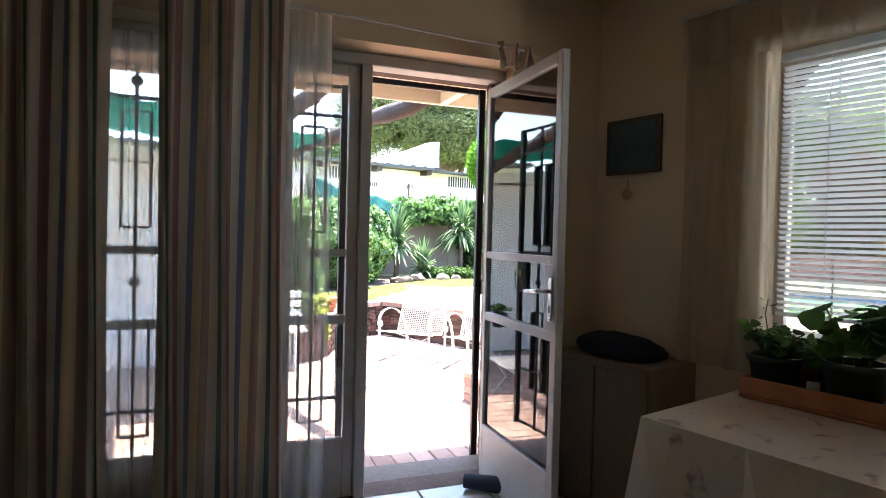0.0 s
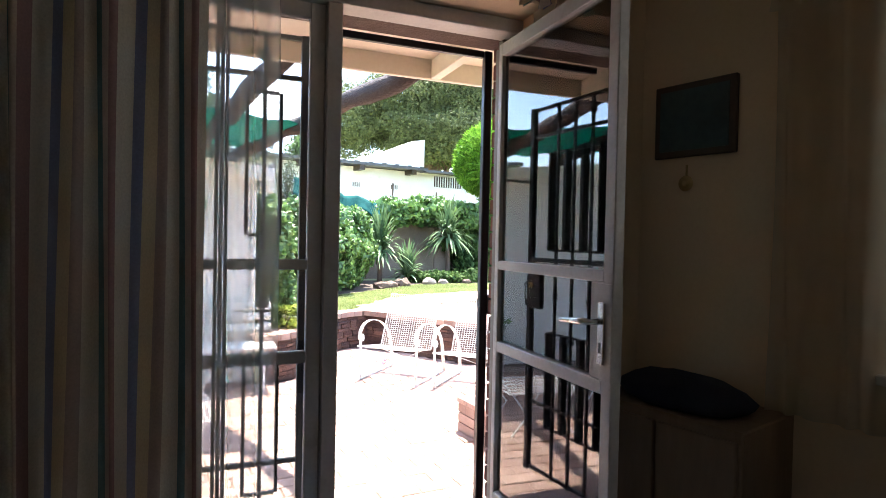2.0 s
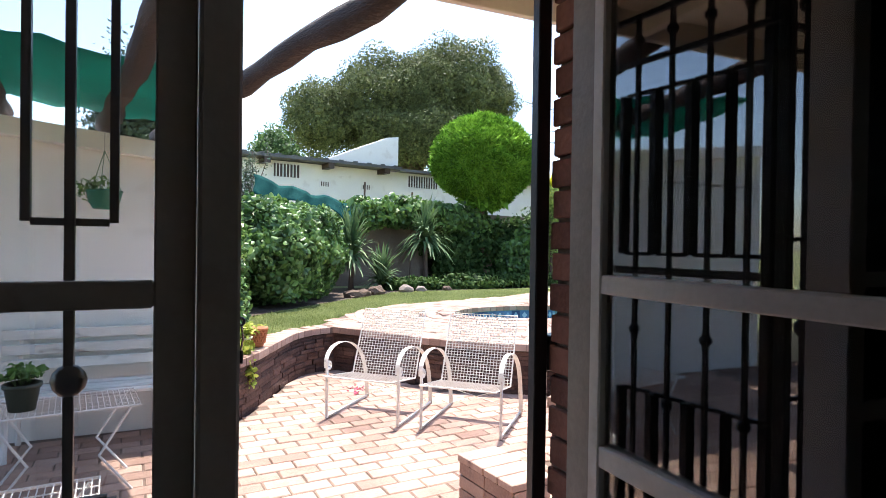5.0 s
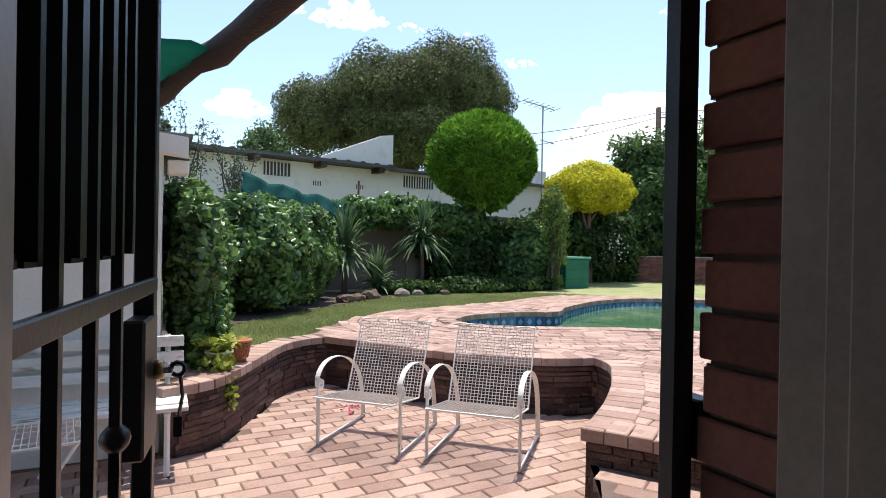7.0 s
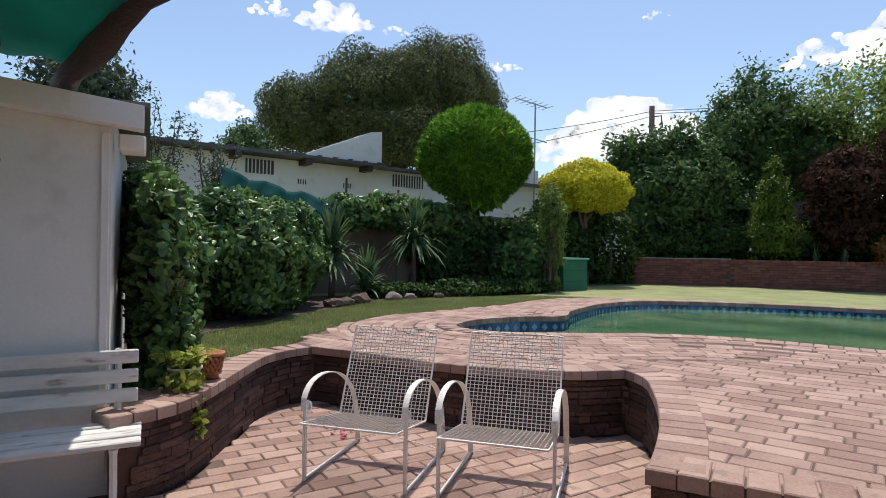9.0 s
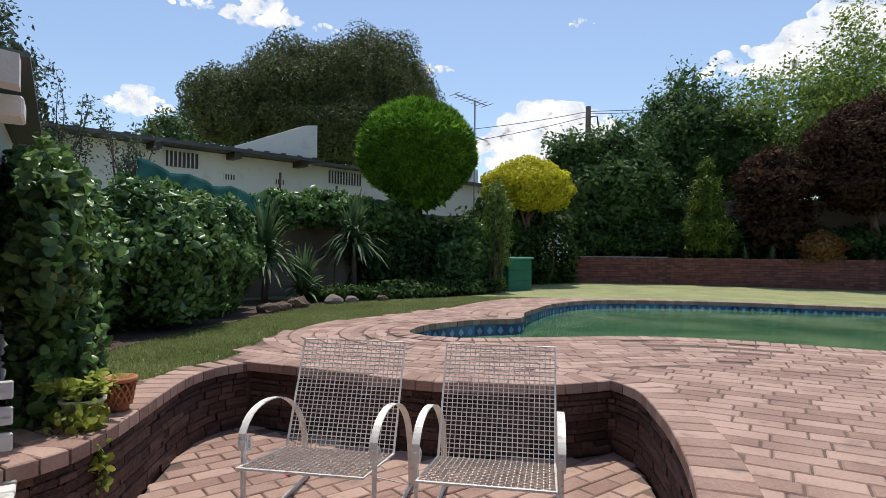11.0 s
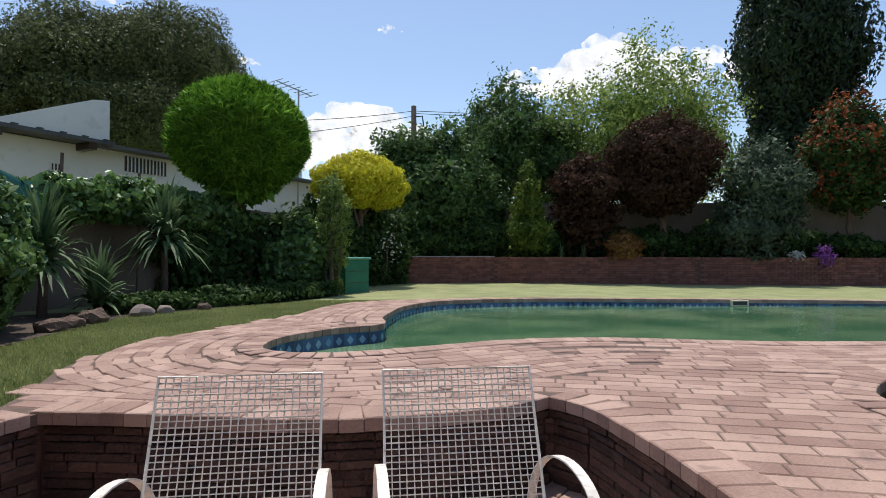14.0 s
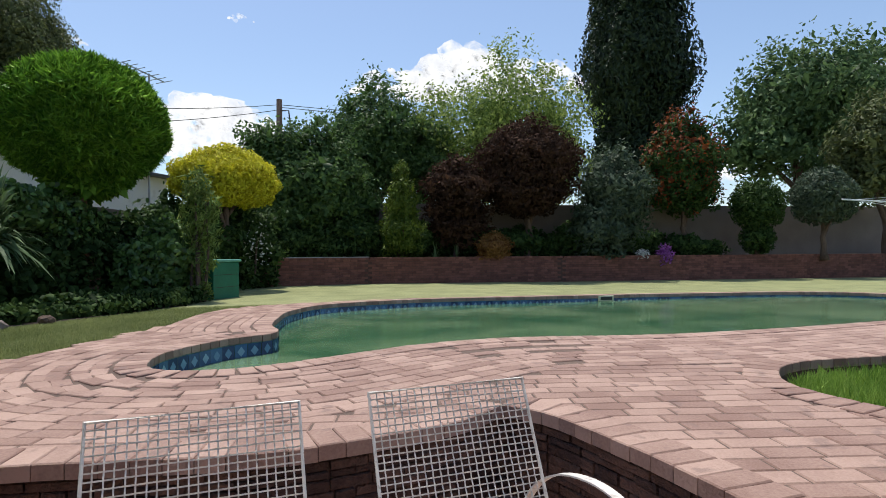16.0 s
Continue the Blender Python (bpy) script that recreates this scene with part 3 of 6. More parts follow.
tagged(part("door_sill", box((-1.25, 0.0, -0.22), (0.78, 0.34, -0.012), 0.006), GREY_WALL), "grey concrete door sill", "sill", kind="structure")

# wall with the picture and the blind, slightly splayed
SW = Matrix.Translation((1.22, -0.12, 0)) @ Matrix.Rotation(math.atan2(-0.963, 0.27), 4, "Z")
WIN_A, WIN_B, WIN_Z0, WIN_Z1 = 0.86, 2.45, 0.90, 2.06
for nm, lo, hi in (("wall_side_a", (0, 0, -0.2), (WIN_A, 0.25, 2.75)), ("wall_side_b", (WIN_B, 0, -0.2), (5.2, 0.25, 2.75)),
                   ("wall_side_sill", (WIN_A, 0, -0.2), (WIN_B, 0.25, WIN_Z0)), ("wall_side_head", (WIN_A, 0, WIN_Z1), (WIN_B, 0.25, 2.75))):
    o = wall_piece(nm, lo, hi, CREAM_WALL, "dim cream-painted side wall")
    o.matrix_world = SW

# ---- eaves ----
eave = thing("roof_eaves", "cream boarded eaves overhanging the patio doors", "roof", kind="structure")
part("soffit", box((-3.2, OUT_Y + 0.001, 2.36), (1.62, 1.30, 2.38)), FASCIA, eave)
part("fascia_board", box((-3.2, 1.30, 2.24), (1.62, 1.335, 2.44), 0.004), FASCIA, eave)
part("roof_sheet", box((-3.4, OUT_Y + 0.002, 2.445), (1.66, 1.42, 2.47)), ROOFING, eave)
for x in (-2.4, -1.5, -0.6, 0.85, 1.56):
    part("rafter_tail", box((x - 0.03, OUT_Y + 0.003, 2.24), (x + 0.03, 1.29, 2.355), 0.004), FASCIA, eave)

# ---- door group ----
def leaf_frame(parent, x0, x1, z1=2.06, y=0.0, t=0.035, stile=0.05, rails=((0.0, 0.285), (0.835, 0.875), (1.155, 1.19)), left=None, right=None):
    """Stiles, rails and panes of one glazed steel leaf, in its own plane from x0 to x1."""
    left, right = left or stile, right or stile
    part("stile", box((x0, y - t / 2, 0.0), (x0 + left, y + t / 2, z1), 0.003), FRAME_WHITE, parent)
    part("stile", box((x1 - right, y - t / 2, 0.0), (x1, y + t / 2, z1), 0.003), FRAME_WHITE, parent)
    a, b = x0 + left, x1 - right
    part("top_rail", box((a, y - t / 2, z1 - 0.05), (b, y + t / 2, z1), 0.003), FRAME_WHITE, parent)
    for z0, zz in rails:
        part("rail", box((a, y - t / 2, z0), (b, y + t / 2, zz), 0.003), FRAME_WHITE, parent)
    zs = [rails[0][1], rails[1][0], rails[1][1], rails[2][0], rails[2][1], z1 - 0.05]
    for q in range(3):
        g = part("pane", box((a, y - 0.002, zs[2 * q]), (b, y + 0.002, zs[2 * q + 1])), GLASS, parent, "clear window glass")
        g.visible_shadow = False


frame_ob = thing("door_frame", "white enamelled steel door frame with peeling edges", "door frame", kind="structure")
part("head", box((-1.25, -0.045, 2.065), (0.70, 0.06, 2.118), 0.004), FRAME_WHITE, frame_ob)
# right jamb takes the darkened enamel, standing in for blocked patio light
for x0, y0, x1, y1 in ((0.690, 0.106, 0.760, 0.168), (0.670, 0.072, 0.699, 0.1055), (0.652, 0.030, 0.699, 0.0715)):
    part("jamb", box((x0, y0, -0.011), (x1, y1, 2.064), 0.004), SHADED_FRAME, frame_ob, "stepped jamb with its shade put into a darker enamel colour")
part("mullion", box((-0.052, -0.045, -0.004), (0.0, 0.06, 2.064), 0.004), FRAME_WHITE, frame_ob)
part("mullion", box((-0.387, -0.03, -0.004), (-0.373, 0.06, 2.064), 0.004), FRAME_WHITE, frame_ob)
part("mullion", box((-0.832, -0.04, -0.004), (-0.788, 0.06, 2.064), 0.004), FRAME_WHITE, frame_ob)
part("jamb", box((-1.25, -0.04, -0.004), (-1.222, 0.06, 2.064), 0.004), FRAME_WHITE, frame_ob)
for nm, a, b, ls, rs in (("door_1", -0.371, -0.054, 0.012, 0.05), ("window_1", -0.786, -0.389, 0.04, 0.012), ("window_2", -1.22, -0.834, 0.05, 0.04)):
    side = thing(nm, "closed white steel glazed sidelight with three panes", "glazed door", kind="structure")
    leaf_frame(side, a, b, 2.06, left=ls, right=rs)
door = thing("door_2", "open white glazed steel door leaf with peeling paint", "door", m=Matrix.Translation((0.668, 0.025, 0)) @ Matrix.Rotation(radians(-90.5), 4, "Z"), kind="structure")
leaf_frame(door, 0.0, 0.735, 2.035, y=-0.018, stile=0.045, left=0.03)
part("lock_box", box((0.635, -0.037, 0.876), (0.735, 0.001, 1.154), 0.003), FRAME_WHITE, door)
handle = part("handle_plate", box((0.680, -0.046, 0.92), (0.710, -0.038, 1.10), 0.003), CHROME, door, "chrome backplate")
part("lever", tube([(0.695, -0.046, 1.045), (0.695, -0.085, 1.045), (0.675, -0.092, 1.045), (0.565, -0.092, 1.035)], [0.009, 0.009, 0.011, 0.008], 8), CHROME, handle, "chrome lever", True)
part("keyhole", box((0.692, -0.048, 0.955), (0.698, -0.0465, 0.985)), BLACK_STEEL, handle)
for z in (0.25, 1.0, 1.8):
    part("hinge", tube([(0.0, 0.004, z - 0.05), (0.0, 0.004, z + 0.05)], 0.009, 8), FRAME_WHITE, door)

# ---- security bars and gate ----
def bar_square(bm, a, b, s=0.014):
    add_tube(bm, [a, b], s * 0.707, 4)


def ball(c, r, sides=10):
    return lathe([(r * math.cos(a), r * math.sin(a)) for a in (-1.45, -1.0, -0.5, 0.0, 0.5, 1.0, 1.45)], sides, Matrix.Translation(c))


def grille(name, label, x0, x1, centres, m, kind="structure", z0=0.06, z1=2.02, category="burglar bars", heavy=0.03, thick=0.010, stagger=False):
    ob = thing(name, label, category, m=m, kind=kind)
    for a, b in (((x0, 0, z0), (x0, 0, z1)), ((x1, 0, z0), (x1, 0, z1))):
        part("post", box((a[0] - heavy / 2, -heavy / 2, z0), (a[0] + heavy / 2, heavy / 2, z1), 0.002), BLACK_STEEL, ob)
    for z in (z0 + 0.02, 0.42, z1 - 0.16, z1 - 0.01):
        part("cross_bar", box((x0 + heavy / 2, -0.008, z - 0.008), (x1 - heavy / 2, 0.008, z + 0.008)), BLACK_STEEL, ob)
    for i, c in enumerate(centres):
        part("bar", tube([(c, 0, z0), (c, 0, z1)], thick, 4), BLACK_STEEL, ob)
        for z in (1.02 if i % 2 or not stagger else 0.80, z1 - 0.085):
            part("boss", ball((c, 0, z), 0.020 if stagger else 0.026), BLACK_STEEL, ob, smooth=True)
        for za, zb in ((1.27, 1.80), (0.30, 0.82)):
            bm = bmesh.new()
            deep = 0.020 if stagger else 0.007
            for s in (-1, 1):
                add_box(bm, (c + s * 0.060 - 0.0065, 0.012 - deep, za), (c + s * 0.060 + 0.0065, 0.012 + deep, zb))
            for z in (za, zb):
                add_box(bm, (c - 0.053, 0.006, z - 0.006), (c + 0.053, 0.018, z + 0.006))
            part("bar_loop", bm, BLACK_STEEL, ob)
    return ob


grille("burglar_bars", "fixed black wrought-iron burglar bars with round bosses", -1.24, -0.085, (-1.03, -0.763, -0.497, -0.23), Matrix.Translation((0, 0.22, 0)))
gate = grille("security_gate", "black steel security gate standing open with keys in it", 0.03, 0.72, (0.13, 0.25, 0.38, 0.51),
              Matrix.Translation((-0.066, 0.13, -0.05)) @ Matrix.Rotation(radians(82.3), 4, "Z"), "", 0.03, 2.06, "gate", 0.032, 0.0095, True)
part("mid_rail", box((0.05, -0.022, 1.205), (0.70, -0.011, 1.229), 0.002), BLACK_STEEL, gate)
lock = part("lock_case", box((0.62, -0.017, 0.90), (0.738, 0.017, 1.12), 0.004), BLACK_STEEL, gate, "black steel lock case")
lock.location.z = 0.045
part("cylinder", tube([(0.69, -0.02, 1.03), (0.69, -0.034, 1.03)], 0.016, 10), BRASS, lock, "brass lock cylinder", True)
part("key", box((0.683, -0.048, 1.025), (0.697, -0.034, 1.035)), CHROME, lock)
part("key_bow", tube([(0.69, -0.056 + 0.011 * math.cos(a), 1.03 + 0.011 * math.sin(a)) for a in [i * 0.7 for i in range(9)]], 0.004, 6), BLACK_STEEL, lock)
part("key_ring", tube([(0.69, -0.060, 1.018), (0.69, -0.064, 0.985), (0.69, -0.058, 0.95)], 0.003, 5), CHROME, lock)
part("key_tag", box((0.688, -0.064, 0.915), (0.692, -0.050, 0.95), 0.001), BLACK_STEEL, lock)
gate_post = tagged(part("gate_frame", box((0.726, 0.345, -0.09), (0.764, 0.376, 2.12), 0.003), BLACK_STEEL), "black steel gate frame post on the brick wall", "gate frame", kind="structure")
part("keeper", box((0.766, 0.335, 0.93), (0.80, 0.385, 1.02), 0.003), BLACK_STEEL, gate_post)
tagged(part("gate_frame", box((-0.03, 0.35, 2.09), (0.725, 0.375, 2.12), 0.003), BLACK_STEEL), "black steel gate frame head", "gate frame", kind="structure")

# ---- outbuilding ----
shed = thing("outbuilding", "white plastered outbuilding with a sloping fascia beside the patio", "building", kind="structure")


def shed_top(x):
    return 1.95 + (0.19 - x) * 0.105


bm = bmesh.new()
vs = [bm.verts.new(p) for p in ((-5.2, 4.2, -0.3), (0.03, 4.2, -0.4), (0.03, 4.2, shed_top(0.03) - 0.02), (-5.2, 4.2, shed_top(-5.2) - 0.02))]
bm.faces.new(vs)
r_ = bmesh.ops.extrude_face_region(bm, geom=bm.faces[:])
bmesh.ops.translate(bm, vec=(0, 2.4, 0), verts=[g for g in r_["geom"] if isinstance(g, bmesh.types.BMVert)])
bmesh.ops.recalc_face_normals(bm, faces=bm.faces[:])
part("wall", bm, WHITE_WALL, shed, "white painted plaster with grey stains")
bm = bmesh.new()
for y0, y1, z0, z1 in ((4.06, 4.197, -0.13, 0.0),):
    vs = [bm.verts.new((x, y, shed_top(x) + z)) for x in (-5.2, 0.19) for y, z in ((y0, z0), (y1, z0), (y1, z1), (y0, z1))]
    for q in ((0, 1, 2, 3), (7, 6, 5, 4), (0, 4, 5, 1), (1, 5, 6, 2), (2, 6, 7, 3), (3, 7, 4, 0)):
        bm.faces.new([vs[i] for i in q])
bmesh.ops.recalc_face_normals(bm, faces=bm.faces[:])
part("fascia_board", bm, WHITE_WALL, shed)
part("roof", box((-5.2, 4.2, shed_top(-5.2) * 0 + 1.975), (0.22, 6.8, 2.0)), ROOFING, shed)
part("gutter_end", box((0.06, 4.21, 1.72), (0.20, 4.45, 1.81), 0.01), WHITE_WALL, shed)
part("door_edge", box((-0.02, 4.175, -0.09), (0.02, 4.199, 1.80), 0.003), WHITE_WALL, shed)

# ---- pergola poles and shade net ----
def gum_pole(a, b, r, seed):
    rr = random.Random(seed)
    a, b = Vector(a), Vector(b)
    pts = [a.lerp(b, i / 12) + Vector((rr.uniform(-1, 1), rr.uniform(-1, 1), rr.uniform(-1, 1))) * 0.018 for i in range(13)]
    ob = part("pergola_pole", tube(pts, [r * rr.uniform(0.88, 1.14) for _ in pts], 9), POLE, smooth=True)
    return tagged(ob, "dark knotty gum pole spanning from eaves to outbuilding", "pole", "pergola poles over the patio")


POLES = (((-0.23, 4.30, 2.06), (0.76, 1.35, 2.31)), ((-0.58, 4.30, 2.10), (-0.02, 1.35, 2.31)), ((-1.25, 4.30, 2.17), (-0.81, 1.35, 2.32)), ((-2.2, 4.30, 2.27), (-1.72, 1.35, 2.33)))
for i, (a, b) in enumerate(POLES):
    gum_pole(a, b, 0.065, i)
bm = bmesh.new()
rows = []
for i in range(25):
    u = i / 24
    row = []
    for j in range(11):
        v = j / 10
        lo = Vector((-0.16, 4.18, 2.10)).lerp(Vector((-3.6, 4.18, 2.44)), u)
        hi = Vector((0.30, 2.75, 2.16)).lerp(Vector((-3.2, 2.75, 2.59)), u)
        p = lo.lerp(hi, v)
        p.z += 0.05 * (1 - v) - 0.05 * math.sin(math.pi * v) * (0.35 + 0.3 * math.sin(u * 21) ** 2) + 0.02 * math.sin(u * 50 + v * 6)
        row.append(bm.verts.new(p))
    rows.append(row)
for a, b in zip(rows, rows[1:]):
    for j in range(10):
        bm.faces.new((a[j], b[j], b[j + 1], a[j + 1]))
net = tagged(part("shade_net", bm, NET, smooth=True), "sagging translucent green shade net over the pergola poles", "shade net")
md = net.modifiers.new("thick", "SOLIDIFY")
md.thickness = 0.003

# ---- patio chairs ----
def wire_grid(bm, corners, n, m, r):
    """Woven wire between four corners given as a, b (front or bottom) and c, d (back or top)."""
    a, b, c, d = [Vector(p) for p in corners]
    nrm = (b - a).cross(d - a).normalized()
    for i in range(n + 1):
        u = i / n
        p, q = a.lerp(b, u), d.lerp(c, u)
        pts = [p.lerp(q, k / (m)) + nrm * (r * 0.7 * (1 if (i + k) % 2 else -1)) for k in range(m + 1)]
        add_tube(bm, pts, r, 3, caps=False)
    for j in range(m + 1):
        v = j / m
        p, q = a.lerp(d, v), b.lerp(c, v)
        pts = [p.lerp(q, k / n) + nrm * (r * 0.7 * (-1 if (j + k) % 2 else 1)) for k in range(n + 1)]
        add_tube(bm, pts, r, 3, caps=False)


def garden_chair(m, label):
    """Low sled-based armchair: y = 0 at the front feet, the sitter looks along -y."""
    ob = thing("garden_chair", label, "chair", "pair of wire garden chairs on the patio", m)
    w = 0.30
    seat_f, seat_b, top = (-0.10, 0.37), (0.42, 0.30), (0.66, 0.85)
    bm = bmesh.new()
    wire_grid(bm, ((-w, seat_f[0], seat_f[1]), (w, seat_f[0], seat_f[1]), (w, seat_b[0], seat_b[1]), (-w, seat_b[0], seat_b[1])), 22, 20, 0.0030)
    part("seat_mesh", bm, CHAIR_METAL, ob, "woven cream wire mesh")
    bm = bmesh.new()
    wire_grid(bm, ((-w, seat_b[0], seat_b[1]), (w, seat_b[0], seat_b[1]), (w, top[0], top[1]), (-w, top[0], top[1])), 22, 26, 0.0030)
    part("back_mesh", bm, CHAIR_METAL, ob, "woven cream wire mesh")
    part("seat_frame", tube([(-w, seat_b[0], seat_b[1]), (-w, seat_f[0], seat_f[1]), (w, seat_f[0], seat_f[1]), (w, seat_b[0], seat_b[1])], 0.007, 6), CHAIR_METAL, ob)
    part("back_frame", tube([(-w, seat_b[0], seat_b[1]), (-w, top[0], top[1]), (w, top[0], top[1]), (w, seat_b[0], seat_b[1])], 0.007, 6), CHAIR_METAL, ob)
    for s in (-1, 1):
        x = s * (w + 0.022)
        part("front_leg", box((x - 0.009, -0.013, 0.0), (x + 0.009, 0.013, 0.46), 0.002), CHAIR_METAL, ob)
        part("runner", box((x - 0.009, 0.0135, 0.0), (x + 0.009, 0.745, 0.018), 0.002), CHAIR_METAL, ob)
        arc = smooth_line([(x, -0.016, 0.42), (x, -0.012, 0.50), (x, 0.07, 0.575), (x, 0.22, 0.60), (x, 0.40, 0.57), (x, 0.55, 0.495), (x, 0.66, 0.38), (x, 0.72, 0.22), (x, 0.758, 0.003)], 4)
        bm = bmesh.new()
        inner, outer = [], []
        for i, p in enumerate(arc):
            q0, q1 = Vector(arc[max(i - 1, 0)]), Vector(arc[min(i + 1, len(arc) - 1)])
            d = (q1 - q0).normalized()
            nn = Vector((0, -d.z, d.y))
            c = Vector(p)
            inner.append([bm.verts.new(c + Vector((dx, 0, 0)) + nn * dn) for dx, dn in ((-0.018, -0.003), (0.018, -0.003), (0.018, 0.003), (-0.018, 0.003))])
        for ra, rb in zip(inner, inner[1:]):
            for k in range(4):
                bm.faces.new((ra[k], ra[(k + 1) % 4], rb[(k + 1) % 4], rb[k]))
        bm.faces.new(inner[0][::-1])
        bm.faces.new(inner[-1])
        bmesh.ops.recalc_face_normals(bm, faces=bm.faces[:])
        part("armrest", bm, CHAIR_METAL, ob, "curved flat metal armrest")
        scroll = [(x, 0.030 + (0.048 - 0.0036 * i) * math.cos(2.9 + i * 0.7), 0.445 + (0.05 - 0.004 * i) * math.sin(2.6 + i * 0.7)) for i in range(12)]
        part("scroll", tube(scroll, 0.012, 5, 1.0), CHAIR_METAL, ob, "spiral scroll under the armrest")
    for s in (-1, 1):
        part("brace", tube([(s * w, 0.22, 0.325), (-s * (w + 0.01), 0.70, 0.03)], 0.0035, 5), CHAIR_METAL, ob)
    return ob


def facing(foot, back):
    f, b = Vector(foot), Vector(back)
    d = (b - f).normalized()
    return Matrix.Translation((f.x, f.y, PATIO_Z)) @ Matrix.Rotation(math.atan2(d.y, d.x) - math.pi / 2, 4, "Z")


garden_chair(facing((1.305, 3.695), (1.748, 4.16)), "cream wire-mesh garden armchair with curved flat arms")
garden_chair(facing((1.92, 3.13), (2.39, 3.62)), "cream wire-mesh garden armchair beside its twin")

# ---- bench ----
bench = thing("garden_bench", "weathered white slatted wooden bench against the outbuilding", "bench", m=Matrix.Translation((-1.18, 3.68, PATIO_Z)))
for i in range(4):
    part("seat_slat", box((0, 0.0 + i * 0.105, 0.40 + 0.004 * (i % 2)), (1.38, 0.085 + i * 0.105, 0.43 + 0.004 * (i % 2)), 0.006), WHITE_WOOD, bench)
for i in range(3):
    part("back_slat", box((0, 0.40 + i * 0.012, 0.53 + i * 0.105), (1.36, 0.425 + i * 0.012, 0.605 + i * 0.105), 0.006), WHITE_WOOD, bench)
for x in (0.10, 1.26):
    part("leg", tube([(x, 0.03, 0), (x, 0.06, 0.2), (x, 0.02, 0.398)], 0.02, 6), WHITE_METAL, bench)
    part("leg", tube([(x, 0.42, 0), (x, 0.40, 0.2), (x, 0.445, 0.44), (x, 0.47, 0.82)], 0.02, 6), WHITE_METAL, bench)
    part("bearer", box((x - 0.02, 0.02, 0.375), (x + 0.02, 0.43, 0.398)), WHITE_METAL, bench)

# ---- steps ----
def plinth(name, poly, z0, z1, label):
    ob = tagged(part(name, sheet(poly, [], lambda x, y: z1 - 0.006, z1 - 0.006 - z0), MORTAR), label, "step", kind="structure")
    return ob


door_step = plinth("door_step", P2((-1.3, 0.342), (1.0, 0.342), (1.0, 0.68), (-1.3, 0.68)), PATIO_Z - 0.05, -0.085, "brick step outside the patio doors")
TREAD = P2((2.40, 2.46), (1.86, 1.78), (2.30, 1.12), (2.95, 0.34), (3.38, 0.34), (2.65, 1.40), (2.12, 2.18))
tread = plinth("terrace_step", TREAD, PATIO_Z - 0.05, 0.09, "brick step up to the pool terrace")
BLOCK_M = Matrix.Translation((1.41, 2.11, PATIO_Z)) @ Matrix.Rotation(radians(-84), 4, "Z")
block = tagged(new("brick_plinth"), "low sunlit brick plinth standing on the patio", "plinth")
block.matrix_world = BLOCK_M
part("core", box((0.012, 0.012, 0), (0.488, 0.238, 0.21)), MORTAR, block)

# ---- neighbouring house ----
HV = Vector((0.98, 0.2, 0)).normalized()
HM = Matrix.Translation((6.88, 17.06, -0.16)) @ Matrix.Rotation(math.atan2(HV.y, HV.x), 4, "Z")
nh = thing("neighbour_house", "white plastered neighbouring house with a low dark roof", "house", m=HM)
part("wall", box((-14, 0, -0.2), (7.2, 6, 3.72)), WHITE_WALL, nh, "whitewashed rough plaster")
part("roof", box((-14.2, -0.55, 3.74), (-0.60, 6, 3.82)), ROOFING, nh)
part("roof", box((-0.55, -0.35, 3.72), (7.5, 6, 3.80)), ROOFING, nh)
for i in range(57):
    if i % 2 == 0:
        part("roof_corrugation", box((-14.1 + i * 0.236, -0.57, 3.825), (-13.98 + i * 0.236, 3, 3.85)), ROOFING, nh)
for s in (-12.0, -9.5, -7.0, -4.9, -3.0, -1.1):
    part("rafter_end", box((s - 0.09, -0.50, 3.58), (s + 0.09, -0.01, 3.735)), DARK_WOOD, nh)
bm = bmesh.new()
vs = [bm.verts.new(p) for p in ((-3.2, -0.5, 3.825), (-0.72, -0.5, 3.825), (-0.72, -0.5, 4.76), (-1.10, -0.5, 4.70))]
bm.faces.new(vs)
r_ = bmesh.ops.extrude_face_region(bm, geom=bm.faces[:])
bmesh.ops.translate(bm, vec=(0, 0.3, 0), verts=[g for g in r_["geom"] if isinstance(g, bmesh.types.BMVert)])
bmesh.ops.recalc_face_normals(bm, faces=bm.faces[:])
part("parapet", bm, WHITE_WALL, nh)
part("chimney", box((6.2, 0.2, 3.8), (6.8, 0.8, 4.4), 0.01), WHITE_WALL, nh)
for s, w in ((0.0, 1.15), (-4.55, 0.75), (-8.6, 0.9)):
    win = part("window", box((s, -0.03, 3.27), (s + w, 0.02, 3.64)), DARK_WOOD, nh, "dark barred window")
    for i in range(int(w / 0.1)):
        part("window_bar", box((s + 0.04 + i * 0.1, -0.06, 3.27), (s + 0.065 + i * 0.1, -0.035, 3.64)), WHITE_METAL, win)
for s in (-3.15, -1.75):
    v = part("air_brick", box((s, -0.02, 3.05), (s + 0.32, 0.01, 3.25)), WHITE_WALL, nh)
    for i in range(4):
        part("vent_slot", box((s + 0.04 + i * 0.07, -0.03, 3.08), (s + 0.07 + i * 0.07, -0.021, 3.22)), DARK_WOOD, v)
ant = thing("tv_antenna", "thin metal television antenna on a mast behind the house", "antenna", m=Matrix.Translation((12.94, 18.1, 0)))
part("mast", tube([(0, 0, 2.0), (0, 0, 6.66)], 0.03, 6), GREY_METAL, ant)
part("boom", tube([(-0.9, 0, 6.75), (0.55, 0, 6.55)], 0.02, 5), GREY_METAL, ant)
for i in range(7):
    t = i / 6
    part("element", tube([(-0.9 + 1.45 * t, -0.35, 6.75 - 0.2 * t), (-0.9 + 1.45 * t, 0.35, 6.75 - 0.2 * t)], 0.012, 4), GREY_METAL, ant)
